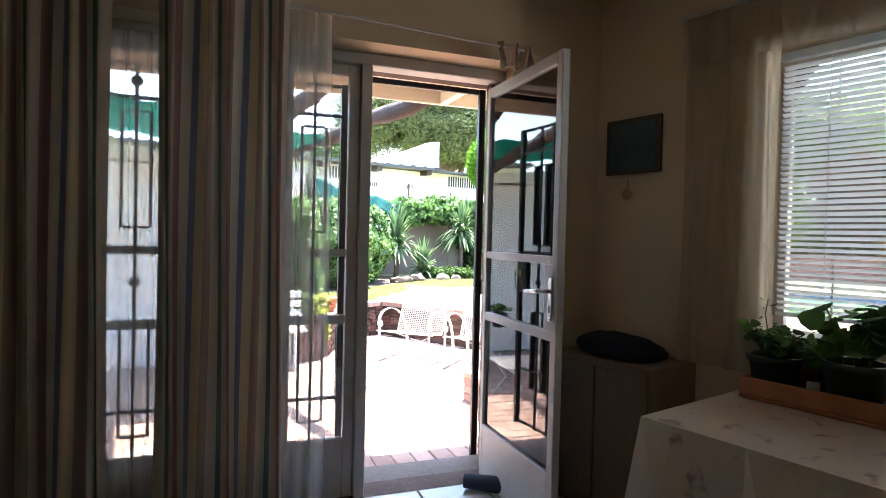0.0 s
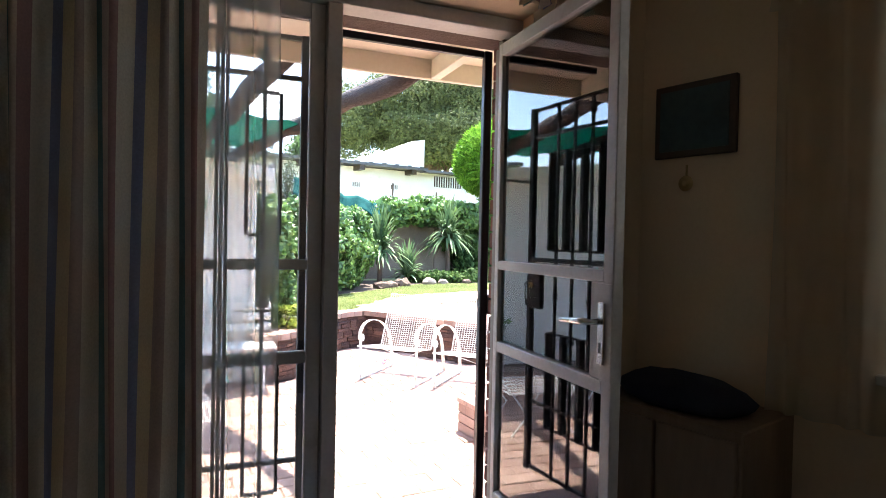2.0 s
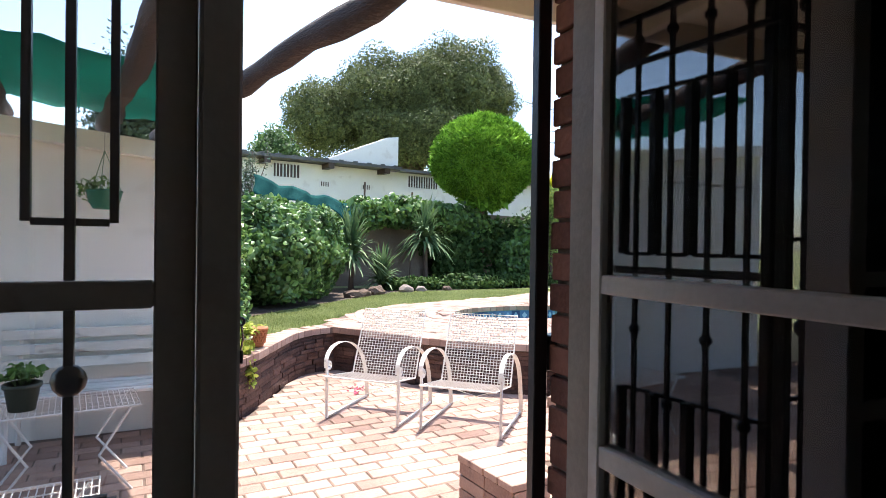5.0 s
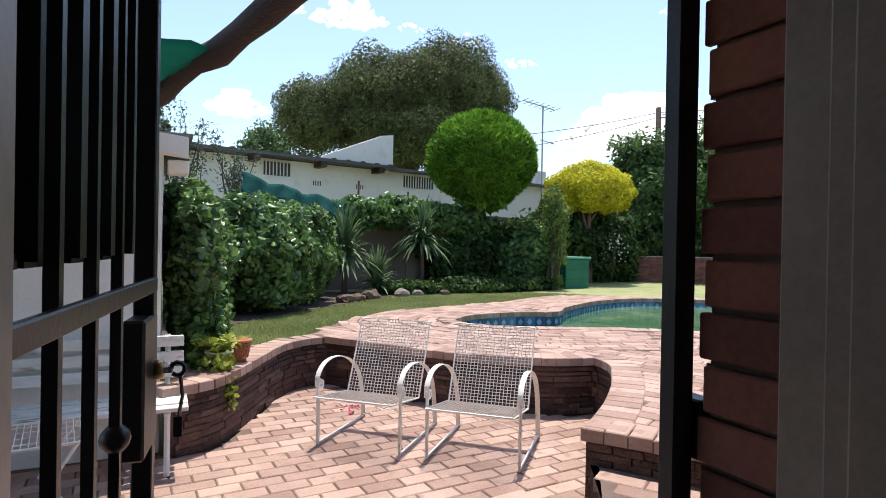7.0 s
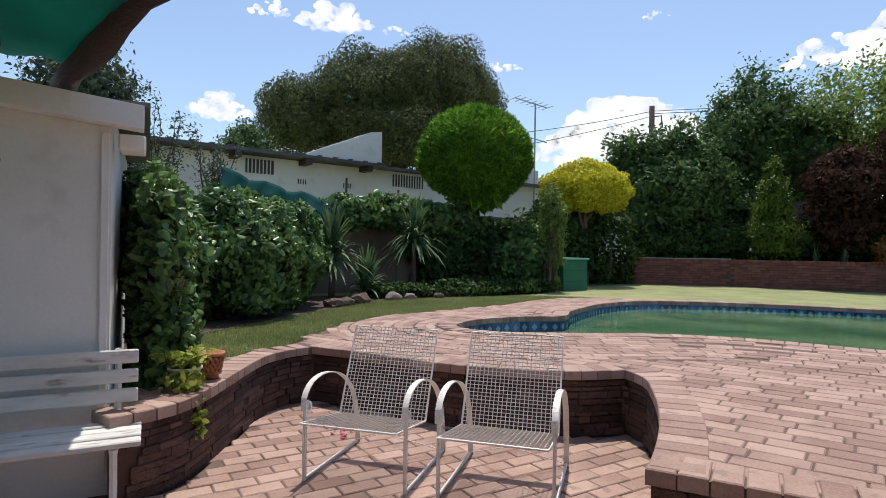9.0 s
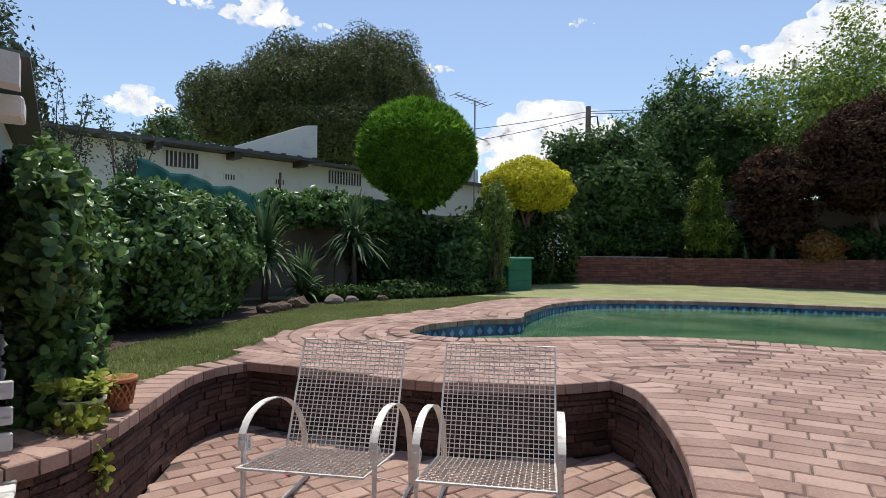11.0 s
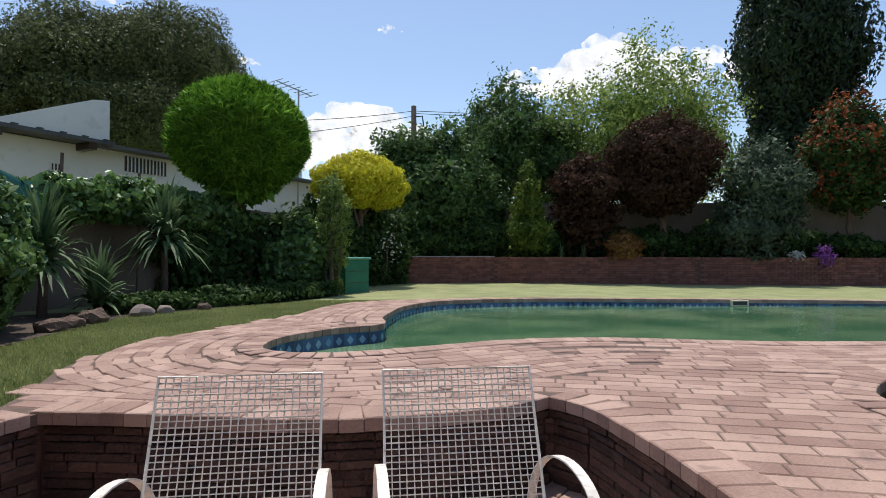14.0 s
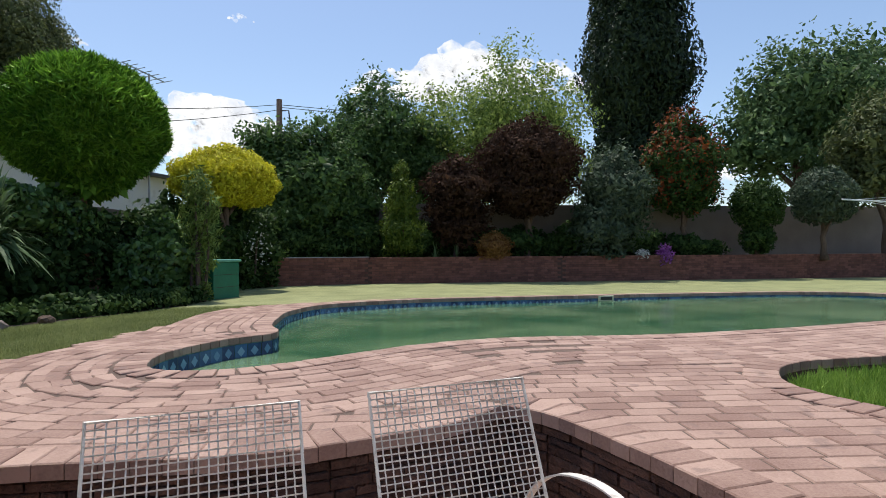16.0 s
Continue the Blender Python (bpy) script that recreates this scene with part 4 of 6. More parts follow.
part("lower_boom", tube([(-0.1, 0, 5.35), (0.55, 0, 5.25)], 0.02, 5), GREY_METAL, ant)

# ---- boundary wall, planter wall ----
bw = [Vector((-4.0, 10.9, 0)), Vector((3.4, 12.75, 0)), Vector((8.6, 14.2, 0)), Vector((12.6, 15.9, 0))]
def wall_run(name, pts, z0, z1, thick, mat, label):
    bm = bmesh.new()
    for a, b in zip(pts, pts[1:]):
        d = (b - a).normalized()
        nn = Vector((-d.y, d.x, 0)) * thick
        vs = [bm.verts.new((p.x, p.y, z)) for z in (z0, z1) for p in (a, b, b + nn, a + nn)]
        for q in ((0, 3, 2, 1), (4, 5, 6, 7), (0, 1, 5, 4), (1, 2, 6, 5), (2, 3, 7, 6), (3, 0, 4, 7)):
            bm.faces.new([vs[i] for i in q])
    return tagged(part(name, bm, mat), label, "wall", kind="structure")


wall_run("boundary_wall", bw, -0.1, 2.12, 0.2, DARK_WALL, "weathered brown garden boundary wall behind the shrubs")
PW = [Vector((12.2, 15.4, 0)), Vector((16.2, 12.3, 0)), Vector((20.0, 7.0, 0)), Vector((26.5, -3.4, 0)), Vector((30, -9, 0))]
planter = wall_run("planter_wall", PW, -0.1, 0.93, 0.2, DARK_MORTAR, "low dark red brick planter wall beyond the pool")
back = [p + Vector((1.6, 1.4, 0)) for p in PW]
wall_run("back_wall", back, 0.0, 2.9, 0.2, GREY_WALL, "tall grey-brown precast garden wall")
bed_poly = PW + back[::-1]
tagged(part("planter_soil", sheet(bed_poly, [], lambda x, y: 0.88), SOIL), "dark soil of the raised planter", "soil", kind="structure")
HEDGE_FRONT = P2((0.05, 5.2), (0.75, 7.1), (1.8, 8.3), (4.2, 10.75), (6.06, 10.9), (7.7, 11.2), (10.2, 12.2), (12.2, 15.3), (8.5, 14.1), (3.4, 12.7), (-3.9, 10.8), (-3.9, 6.9), (0.0, 6.7))
tagged(part("bed_soil", sheet(HEDGE_FRONT, [], lambda x, y: ground_z(x, y) - 0.01), SOIL), "dark shaded soil under the shrubs", "soil", kind="structure")

# ---- foliage ----
L_HEDGE = leaf_mat("glossy_shrub_leaf", (0.038, 0.09, 0.024), (0.18, 0.30, 0.09), 0.32, 0.35, 0.45)
L_CREEPER = leaf_mat("creeper_leaf", (0.038, 0.09, 0.024), (0.17, 0.29, 0.075), 0.32, 0.35, 0.45)
L_BIG = leaf_mat("olive_tree_leaf", (0.055, 0.072, 0.025), (0.15, 0.175, 0.068), 0.25)
L_BALL = leaf_mat("bright_feathery_leaf", (0.07, 0.18, 0.012), (0.27, 0.50, 0.06), 0.35)
L_YELLOW = leaf_mat("golden_leaf", (0.44, 0.41, 0.02), (0.80, 0.74, 0.06), 0.3)
L_YUCCA = leaf_mat("blue_green_strap_leaf", (0.045, 0.09, 0.035), (0.17, 0.25, 0.115), 0.25)
L_DARK = leaf_mat("dark_green_leaf", (0.018, 0.042, 0.011), (0.08, 0.135, 0.038), 0.28, 0.62, 0.12)
L_PLUM = leaf_mat("dark_plum_leaf", (0.028, 0.016, 0.011), (0.088, 0.048, 0.032), 0.25, 0.75, 0.06)
L_GREY = leaf_mat("grey_green_leaf", (0.035, 0.06, 0.035), (0.12, 0.16, 0.10), 0.25)
L_FEATHER = leaf_mat("feathery_green_leaf", (0.10, 0.17, 0.035), (0.30, 0.40, 0.11), 0.4)
L_LIGHT = leaf_mat("light_green_leaf", (0.09, 0.155, 0.03), (0.34, 0.43, 0.11), 0.45)
L_RED = leaf_mat("red_tipped_leaf", (0.12, 0.028, 0.012), (0.30, 0.085, 0.025), 0.3)
L_CYPRESS = leaf_mat("blackish_cypress_leaf", (0.012, 0.024, 0.012), (0.045, 0.07, 0.032), 0.1)
L_LEAFY = leaf_mat("mid_green_leaf", (0.032, 0.07, 0.018), (0.13, 0.22, 0.065), 0.32, 0.5, 0.25)
L_FAR = leaf_mat("distant_tree_leaf", (0.05, 0.095, 0.035), (0.16, 0.25, 0.10), 0.35)
L_LIME = leaf_mat("lime_conifer_leaf", (0.055, 0.10, 0.014), (0.17, 0.23, 0.035), 0.3)
PETAL_WHITE = leaf_mat("white_petal", (0.6, 0.6, 0.55), (0.8, 0.8, 0.75), 0.3)
PETAL_PURPLE = leaf_mat("purple_petal", (0.20, 0.05, 0.26), (0.42, 0.16, 0.5), 0.3)


def shrub(name, label, base, blobs, leaf, count, mat, bark=BARK, stems=4, category="shrub", narrow=0.5, shell=0.6, ragged=0.2, droop=0.3, group="", clump=0, low=0.02):
    ob = thing(name, label, category, group, Matrix.Translation(base))
    r = random.Random(len(label) + int(base[0] * 10))
    for i in range(stems):
        bl = blobs[i % len(blobs)]
        end = Vector((bl[0] + r.uniform(-0.4, 0.4) * bl[3], bl[1] + r.uniform(-0.4, 0.4) * bl[4], bl[2] + 0.3 * bl[5]))
        st = Vector((bl[0] * 0.7 + r.uniform(-0.1, 0.1), bl[1] * 0.7 + r.uniform(-0.1, 0.1), -0.05))
        part("stem", tube([st, st.lerp(end, 0.5) + Vector((r.uniform(-0.1, 0.1), r.uniform(-0.1, 0.1), 0.05)), end], [0.035, 0.025, 0.01], 6), bark, ob)
    p, n = crown_points(blobs, count, shell, ragged, clump, low)
    fol = part("foliage", leaves(p, n, leaf, mat, "foliage", droop, narrow), mat, ob)
    if count > 1500 and not clump:
        q, m2 = crown_points([(b[0], b[1], b[2], b[3] * 0.85, b[4] * 0.85, b[5] * 0.85) for b in blobs], int(count * 0.2), 0.5, ragged, 0, low)
        part("inner_foliage", leaves(q, m2, leaf * 2.0, mat, "inner_foliage", droop, narrow), mat, fol)
    return ob


GZ = ground_z
shrub("creeper", "dense dark green creeper covering the outbuilding corner", (0.30, 5.35, 0.0), [(0, 0, 0.85, 0.24, 0.65, 0.85), (0.0, -0.5, 1.15, 0.19, 0.45, 0.5), (0.05, -0.2, 0.45, 0.25, 0.6, 0.5), (-0.1, 0.4, 1.3, 0.28, 0.55, 0.45)], 0.065, 15000, L_CREEPER, narrow=0.7, ragged=0.13, category="climbing plant")
shrub("hedge_shrub", "large leafy dark green shrub bordering the lawn", (1.6, 9.6, GZ(1.6, 9.6)), [(-0.4, -0.9, 0.80, 0.95, 0.95, 0.85), (0.35, 0.1, 0.85, 0.8, 0.8, 0.85), (0.75, 0.9, 0.8, 0.6, 0.6, 0.80), (-1.3, -1.6, 0.75, 0.65, 0.85, 0.85)], 0.105, 30000, L_HEDGE, narrow=0.65, ragged=0.12)
shrub("hedge_shrub", "leafy green shrub growing against the boundary wall", (-0.4, 9.6, GZ(0, 9)), [(0, 0, 0.95, 1.1, 1.2, 0.9), (-1.2, 0.3, 0.9, 1.0, 1.0, 0.9)], 0.12, 7000, L_HEDGE, narrow=0.65, ragged=0.12)
shrub("wall_creeper", "light green creeper spilling over the boundary wall", (5.2, 12.9, 1.65), [(0, 0, 0.35, 1.3, 0.4, 0.40), (1.2, 0.3, 0.3, 0.9, 0.4, 0.4), (-1.2, -0.4, 0.3, 0.8, 0.4, 0.4), (2.2, 0.5, 0.1, 0.6, 0.4, 0.5)], 0.12, 6000, L_CREEPER, stems=2, narrow=0.7, category="climbing plant", low=-0.6)
spiky("yucca", "tall blue-green yucca with arching strap leaves", (5.45, 12.2, GZ(5.4, 12.2)), 2.45, 0.95, 230, L_YUCCA, 1.2, 0.10, "yuccas along the boundary wall")
spiky("yucca", "blue-green yucca with drooping strap leaves", (3.4, 11.5, GZ(3.4, 11.5)), 2.05, 0.95, 220, L_YUCCA, 0.8, 0.10, "yuccas along the boundary wall")
spiky("yucca", "small low yucca rosette at the lawn edge", (4.05, 11.35, GZ(4, 11)), 1.2, 0.75, 110, L_YUCCA, 0.15, 0.09, "yuccas along the boundary wall")
tree("ball_tree", "round-clipped bright green feathery tree on a bare trunk", "tree", (7.66, 13.35, GZ(7.7, 13.3)), 0.27, 2.5,
     [(0, 0, 3.45, 1.42, 1.42, 1.17), (0, 0, 3.25, 1.44, 1.44, 0.92), (0.1, 0, 2.5, 0.75, 0.75, 0.45)], 0.25, 56000, L_BALL, RED_BARK, droop=-0.9, narrow=0.06, shell=0.3, ragged=0.03, limbs=6, outward=1.6)
tree("golden_tree", "round golden-yellow clipped tree", "tree", (11.72, 13.85, GZ(11, 13)), 0.12, 2.4,
     [(0, 0, 2.92, 1.18, 1.18, 0.78), (0.45, -0.3, 2.8, 0.85, 0.85, 0.62), (-0.4, 0.3, 2.85, 0.85, 0.85, 0.66)], 0.10, 22000, L_YELLOW, BARK, shell=0.4, ragged=0.09, limbs=5)
shrub("feathery_shrub", "tall feathery light green shrub beside the pump box", (8.98, 11.8, GZ(9.0, 11.8)), [(0, 0, 1.75, 0.36, 0.36, 0.75), (0.05, 0, 0.9, 0.22, 0.22, 0.9), (-0.1, 0.1, 2.25, 0.25, 0.25, 0.35)], 0.16, 2300, L_FEATHER, narrow=0.10, droop=-1.2, stems=8, clump=7)
shrub("flowering_shrub", "leafy green shrub with pale flower heads", (8.9, 12.6, GZ(9, 12)), [(0, 0, 0.85, 0.75, 0.7, 0.75), (-0.5, 0.2, 0.6, 0.5, 0.5, 0.6)], 0.12, 5000, L_CREEPER, narrow=0.7)
tree("large_tree", "huge dark olive spreading tree behind the neighbouring house", "tree", (12.0, 31.0, 0.0), 0.55, 6.5,
     [(-1.5, 0, 9.2, 3.0, 3.2, 3.0), (3.2, 0, 10.2, 3.3, 3.4, 3.5), (-5.0, 0, 8.0, 2.1, 2.4, 2.3), (1.0, -1, 7.4, 5.4, 3.2, 2.0), (5.4, 0, 10.0, 1.9, 2.4, 2.3), (0.6, -1, 9.9, 2.2, 2.4, 2.4)], 0.135, 140000, L_BIG, BARK, shell=0.6, ragged=0.12, limbs=12)
def twiggy(base, count, spread, tall, seed, label):
    """A bare-stemmed shrub: wavering upright shoots with sparse leaves along them."""
    rr = random.Random(seed)
    ob = thing("wispy_shrub", label, "shrub", "straggly shrubs behind the creeper", Matrix.Translation(base))
    pts = []
    for i in range(count):
        a, d = rr.uniform(0, 6.28), spread * rr.uniform(0.2, 1)
        h = tall * rr.uniform(0.55, 1)
        line = smooth_line([(0.12 * math.cos(a), 0.12 * math.sin(a), -0.05)] + [(d * math.cos(a) * t + rr.uniform(-0.07, 0.07), d * math.sin(a) * t + rr.uniform(-0.07, 0.07), h * t) for t in (0.3, 0.55, 0.8, 1.0)], 3)
        part("shoot", tube(line, [0.022 * (1 - 0.8 * k / (len(line) - 1)) for k in range(len(line))], 5), BARK, ob)
        for p in line[4:]:
            for _ in range(rr.randint(7, 15)):
                pts.append(tuple(p + Vector((rr.gauss(0, 0.07), rr.gauss(0, 0.07), rr.gauss(0, 0.07)))))
    part("foliage", leaves(pts, [(0, 0, 1)] * len(pts), 0.075, L_GREY, "foliage", 0.2, 0.45, 0.9), L_GREY, ob)
    return ob


twiggy((0.35, 13.2, 1.3), 12, 0.75, 2.75, 3, "tall straggly shrub with thin dark shoots")
twiggy((1.45, 13.3, 1.3), 14, 0.65, 2.45, 8, "bushy straggly grey-green shrub with dark stems")
tree("grey_tree", "dark grey-green tree behind the outbuilding", "tree", (-1.1, 15.5, 0), 0.14, 3.2, [(0, 0, 4.6, 1.1, 1.1, 1.3), (0.5, 0, 3.6, 0.9, 0.9, 0.9)], 0.11, 7000, L_GREY, BARK, ragged=0.3, clump=9)
tree("background_tree", "bushy light green tree beyond the wall", "tree", (3.3, 22.0, 0), 0.2, 3.0, [(0, 0, 4.6, 0.9, 0.9, 1.0), (0.5, 0.3, 4.0, 0.9, 0.9, 0.8)], 0.14, 4500, L_LEAFY, BARK)

shrub("ivy", "dark ivy covering the shaded boundary wall", (7.2, 13.35, 0.1), [(0, 0, 0.9, 1.4, 0.35, 1.0), (1.9, 0.6, 0.9, 1.0, 0.35, 1.1), (3.4, 1.1, 1.1, 1.0, 0.35, 1.2)], 0.13, 9000, L_DARK, stems=3, narrow=0.7, category="climbing plant")
shrub("dark_shrub", "dark leafy shrub under the golden tree", (11.9, 14.3, GZ(12, 14)), [(0, 0, 1.2, 1.2, 0.9, 1.3), (1.3, 0.0, 1.1, 1.0, 0.8, 1.2), (-1.2, 0.3, 1.2, 0.9, 0.6, 1.4)], 0.13, 11000, L_DARK, narrow=0.6)
shrub("white_blossom", "scattered white blossoms on the dark shrub", (12.5, 13.5, GZ(12, 14) + 0.5), [(0, 0, 0.7, 0.6, 0.3, 0.6)], 0.09, 90, PETAL_WHITE, stems=1, category="flowers")
shrub("ground_cover", "low dark ground cover along the lawn edge", (6.4, 11.4, GZ(6.4, 11.4)), [(0, 0, 0.1, 1.5, 0.45, 0.22), (1.6, 0.3, 0.1, 1.0, 0.4, 0.22), (-1.6, -0.1, 0.1, 0.8, 0.4, 0.2)], 0.09, 5000, L_DARK, stems=0, narrow=0.7, category="plant")
# plants of the raised planter
BZ = 0.88
tree("leafy_tree", "dense mid-green leafy tree over the planter", "tree", (16.4, 14.5, BZ), 0.14, 2.0, [(0, 0, 2.5, 1.5, 1.5, 1.9), (-1.1, 1.0, 2.9, 1.0, 1.0, 1.5), (-1.0, 0.6, 1.8, 1.0, 1.0, 1.4), (1.1, -0.6, 1.6, 1.1, 1.1, 1.5)], 0.15, 26000, L_LEAFY, BARK, narrow=0.55, ragged=0.25, clump=16)
tree("leafy_tree", "taller dark green tree behind the planter", "tree", (19.8, 14.2, BZ), 0.16, 3.0, [(0, 0, 4.6, 1.9, 1.9, 2.0), (1.2, -1.2, 3.8, 1.6, 1.6, 1.7), (-0.9, 0.6, 3.4, 1.5, 1.5, 1.4)], 0.15, 26000, L_LEAFY, BARK, narrow=0.5, ragged=0.25, clump=16)
shrub("conifer_shrub", "small pointed lime-green conifer in the planter", (17.4, 11.8, BZ), [(0, 0, 0.9, 0.75, 0.75, 0.9), (0, 0, 1.8, 0.55, 0.55, 0.9), (0, 0, 2.7, 0.28, 0.28, 0.7)], 0.13, 5000, L_LIME, narrow=0.35, droop=-1.0)
tree("plum_tree", "round dark purple-brown plum tree in the planter", "tree", (20.2, 8.3, BZ), 0.16, 2.0, [(0, 0, 3.35, 1.85, 1.85, 1.45), (-0.2, 0, 2.3, 1.4, 1.4, 0.8)], 0.15, 15000, L_PLUM, BARK, ragged=0.12, limbs=7)
tree("plum_tree", "smaller purple-leaved shrub tree in the planter", "tree", (18.6, 10.3, BZ), 0.1, 1.4, [(0, 0, 2.3, 1.2, 1.2, 1.1), (0.2, 0, 1.2, 1.0, 1.0, 0.8)], 0.15, 7000, L_PLUM, BARK, ragged=0.2)
shrub("grey_shrub", "tall grey-green shrub in the planter", (21.8, 5.6, BZ), [(0, 0, 2.3, 1.35, 1.35, 1.5), (-0.4, 0.3, 1.0, 1.2, 1.2, 1.1)], 0.16, 9000, L_GREY, ragged=0.22)
tree("red_tipped_tree", "dark green tree with red-tipped young leaves", "tree", (23.6, 3.3, BZ), 0.13, 1.9, [(0, 0, 3.3, 1.35, 1.35, 1.85)], 0.16, 9000, L_DARK, BARK, ragged=0.15)
tree("red_leaf_tree", "reddish new growth all over the dark tree", "tree", (23.5, 3.35, BZ), 0.05, 2.5, [(0.05, 0, 3.5, 1.40, 1.40, 1.85)], 0.14, 2600, L_RED, BARK, ragged=0.2, limbs=2)
tree("clipped_tree", "small clipped round dark green tree", "tree", (24.0, 0.9, BZ), 0.1, 1.2, [(0, 0, 1.9, 0.95, 0.95, 0.95), (0, 0, 0.7, 0.6, 0.6, 0.6)], 0.12, 6000, L_DARK, BARK, ragged=0.05, group="clipped trees in the planter")
tree("clipped_tree", "small clipped round tree on a short trunk", "tree", (25.0, -1.3, BZ), 0.12, 1.3, [(0, 0, 2.15, 1.1, 1.1, 1.05)], 0.13, 6000, L_GREY, BARK, ragged=0.08, group="clipped trees in the planter")
tree("light_tree", "airy light green tree with thin branches", "tree", (25.5, 10.2, 0), 0.2, 4.0, [(0, 0, 7.2, 2.4, 2.4, 2.6), (-3.0, 1.4, 6.0, 2.2, 2.2, 1.7), (2.0, -1.0, 6.0, 2.0, 2.0, 2.6), (-1.0, 0, 4.5, 3.0, 2.5, 1.6)], 0.17, 36000, L_LIGHT, BARK, ragged=0.36, clump=24, limbs=12, inner=False)
tree("cypress_tree", "very tall blackish columnar cypress", "tree", (35.5, 6.0, 0), 0.4, 6.0, [(0, 0, 5.5, 2.7, 2.7, 4.5), (0, 0, 12.0, 3.1, 3.1, 7.0), (0.3, 0, 18.0, 2.4, 2.4, 5.0)], 0.30, 40000, L_CYPRESS, BARK, droop=-1.5, narrow=0.4, ragged=0.12, shell=0.4)
tree("far_tree", "broad blue-green tree in the distance", "tree", (33.0, -1.6, 0), 0.3, 4.0, [(0, 0, 8.2, 2.6, 2.6, 2.6), (1.8, -2.6, 8.6, 2.6, 2.6, 3.0), (-0.6, 1.7, 6.4, 2.0, 2.0, 1.9), (1.5, -3, 5.0, 3.2, 3.2, 1.8)], 0.24, 24000, L_FAR, BARK, ragged=0.34, clump=14)
tree("far_tree", "olive tree at the garden end", "tree", (27.0, -3.6, 0.2), 0.2, 3.0, [(0, 0, 4.6, 1.8, 1.8, 2.0)], 0.2, 7000, L_BIG, BARK, ragged=0.25)
shrub("orange_shrub", "low orange-brown shrub spilling over the planter", (18.9, 9.1, BZ), [(0, 0, 0.4, 0.8, 0.6, 0.5)], 0.10, 2200, leaf_mat("orange_leaf", (0.16, 0.07, 0.02), (0.36, 0.19, 0.06)), stems=2)
shrub("purple_flowers", "cluster of purple flowers hanging over the planter wall", (22.1, 3.9, BZ), [(0, 0, 0.1, 0.38, 0.3, 0.40)], 0.10, 600, PETAL_PURPLE, stems=1, category="flowers", low=-0.5)
shrub("white_flowers", "small white flowers on the planter edge", (21.7, 4.6, BZ), [(0, 0, 0.15, 0.4, 0.25, 0.2)], 0.08, 300, PETAL_WHITE, stems=1, category="flowers", low=-0.1)
for i, (x, y) in enumerate(((16.6, 12.5), (17.8, 10.6), (18.2, 10.0))):
    spiky("strap_plant", "pale strap-leaved plant at the planter edge", (x + 0.3, y + 0.3, BZ), 0.75, 0.5, 30, L_YUCCA, 0.0, 0.05, "strap plants in the planter")

for (x, y), hgt in zip(((15.2, 14.6), (16.9, 13.4), (18.4, 11.9), (19.6, 10.2), (20.6, 8.6), (21.6, 7.0), (22.6, 5.3), (23.7, 3.4)), (1.2, 1.5, 1.4, 1.3, 1.1, 1.2, 1.2, 0.8)):
    shrub("understorey_shrub", "dark leafy undergrowth filling the raised planter", (x, y, BZ), [(0, 0, hgt * 0.5, 1.0, 0.9, hgt * 0.55), (0.7, -0.7, hgt * 0.4, 0.8, 0.8, hgt * 0.45)], 0.14, 4200, L_DARK, stems=3, narrow=0.6, group="undergrowth in the planter")

# pump box
pb = thing("pump_box", "green painted pool pump box with a paler lid", "pump box", m=Matrix.Translation((9.42, 11.92, GZ(9.4, 11.9) - 0.03)) @ Matrix.Rotation(radians(9), 4, "Z"))
part("body", box((0.0, 0.0, 0), (0.88, 0.80, 0.80), 0.015), GREEN_BOX, pb)
part("lid", box((-0.04, -0.04, 0.802), (0.92, 0.84, 0.86), 0.012), GREEN_LID, pb)
for z in (0.27, 0.53):
    part("board_joint", box((0.02, -0.004, z), (0.86, -0.001, z + 0.012)), DARK_POT, pb)

# power pole and lines
pp = thing("power_pole", "dark wooden power pole with cross-arm behind the trees", "utility pole", m=Matrix.Translation((18.45, 17.7, 0)))
part("pole", tube([(0, 0, 0), (0, 0, 7.15)], [0.16, 0.11], 8), POLE, pp, smooth=True)
part("insulator", tube([(0.0, -0.12, 6.7), (0.25, -0.25, 6.75), (0.28, -0.3, 6.3)], 0.03, 6), WIRE, pp)
def cable(a, b, sag, r=0.014):
    a, b = Vector(a), Vector(b)
    pts = [a.lerp(b, i / 24) - Vector((0, 0, sag * 4 * (i / 24) * (1 - i / 24))) for i in range(25)]
    return tagged(part("power_line", tube(pts, r, 4), WIRE), "thin black overhead power line", "cable", "overhead lines")
cable((18.45, 17.7, 6.95), (12.0, 19.5, 5.6), 0.1)
cable((18.45, 17.7, 6.75), (11.5, 19.0, 4.9), 0.1)
cable((18.45, 17.7, 6.95), (60.0, -12.0, 12.4), 1.0)
cable((18.45, 17.7, 6.85), (60.0, -12.0, 11.9), 1.0)

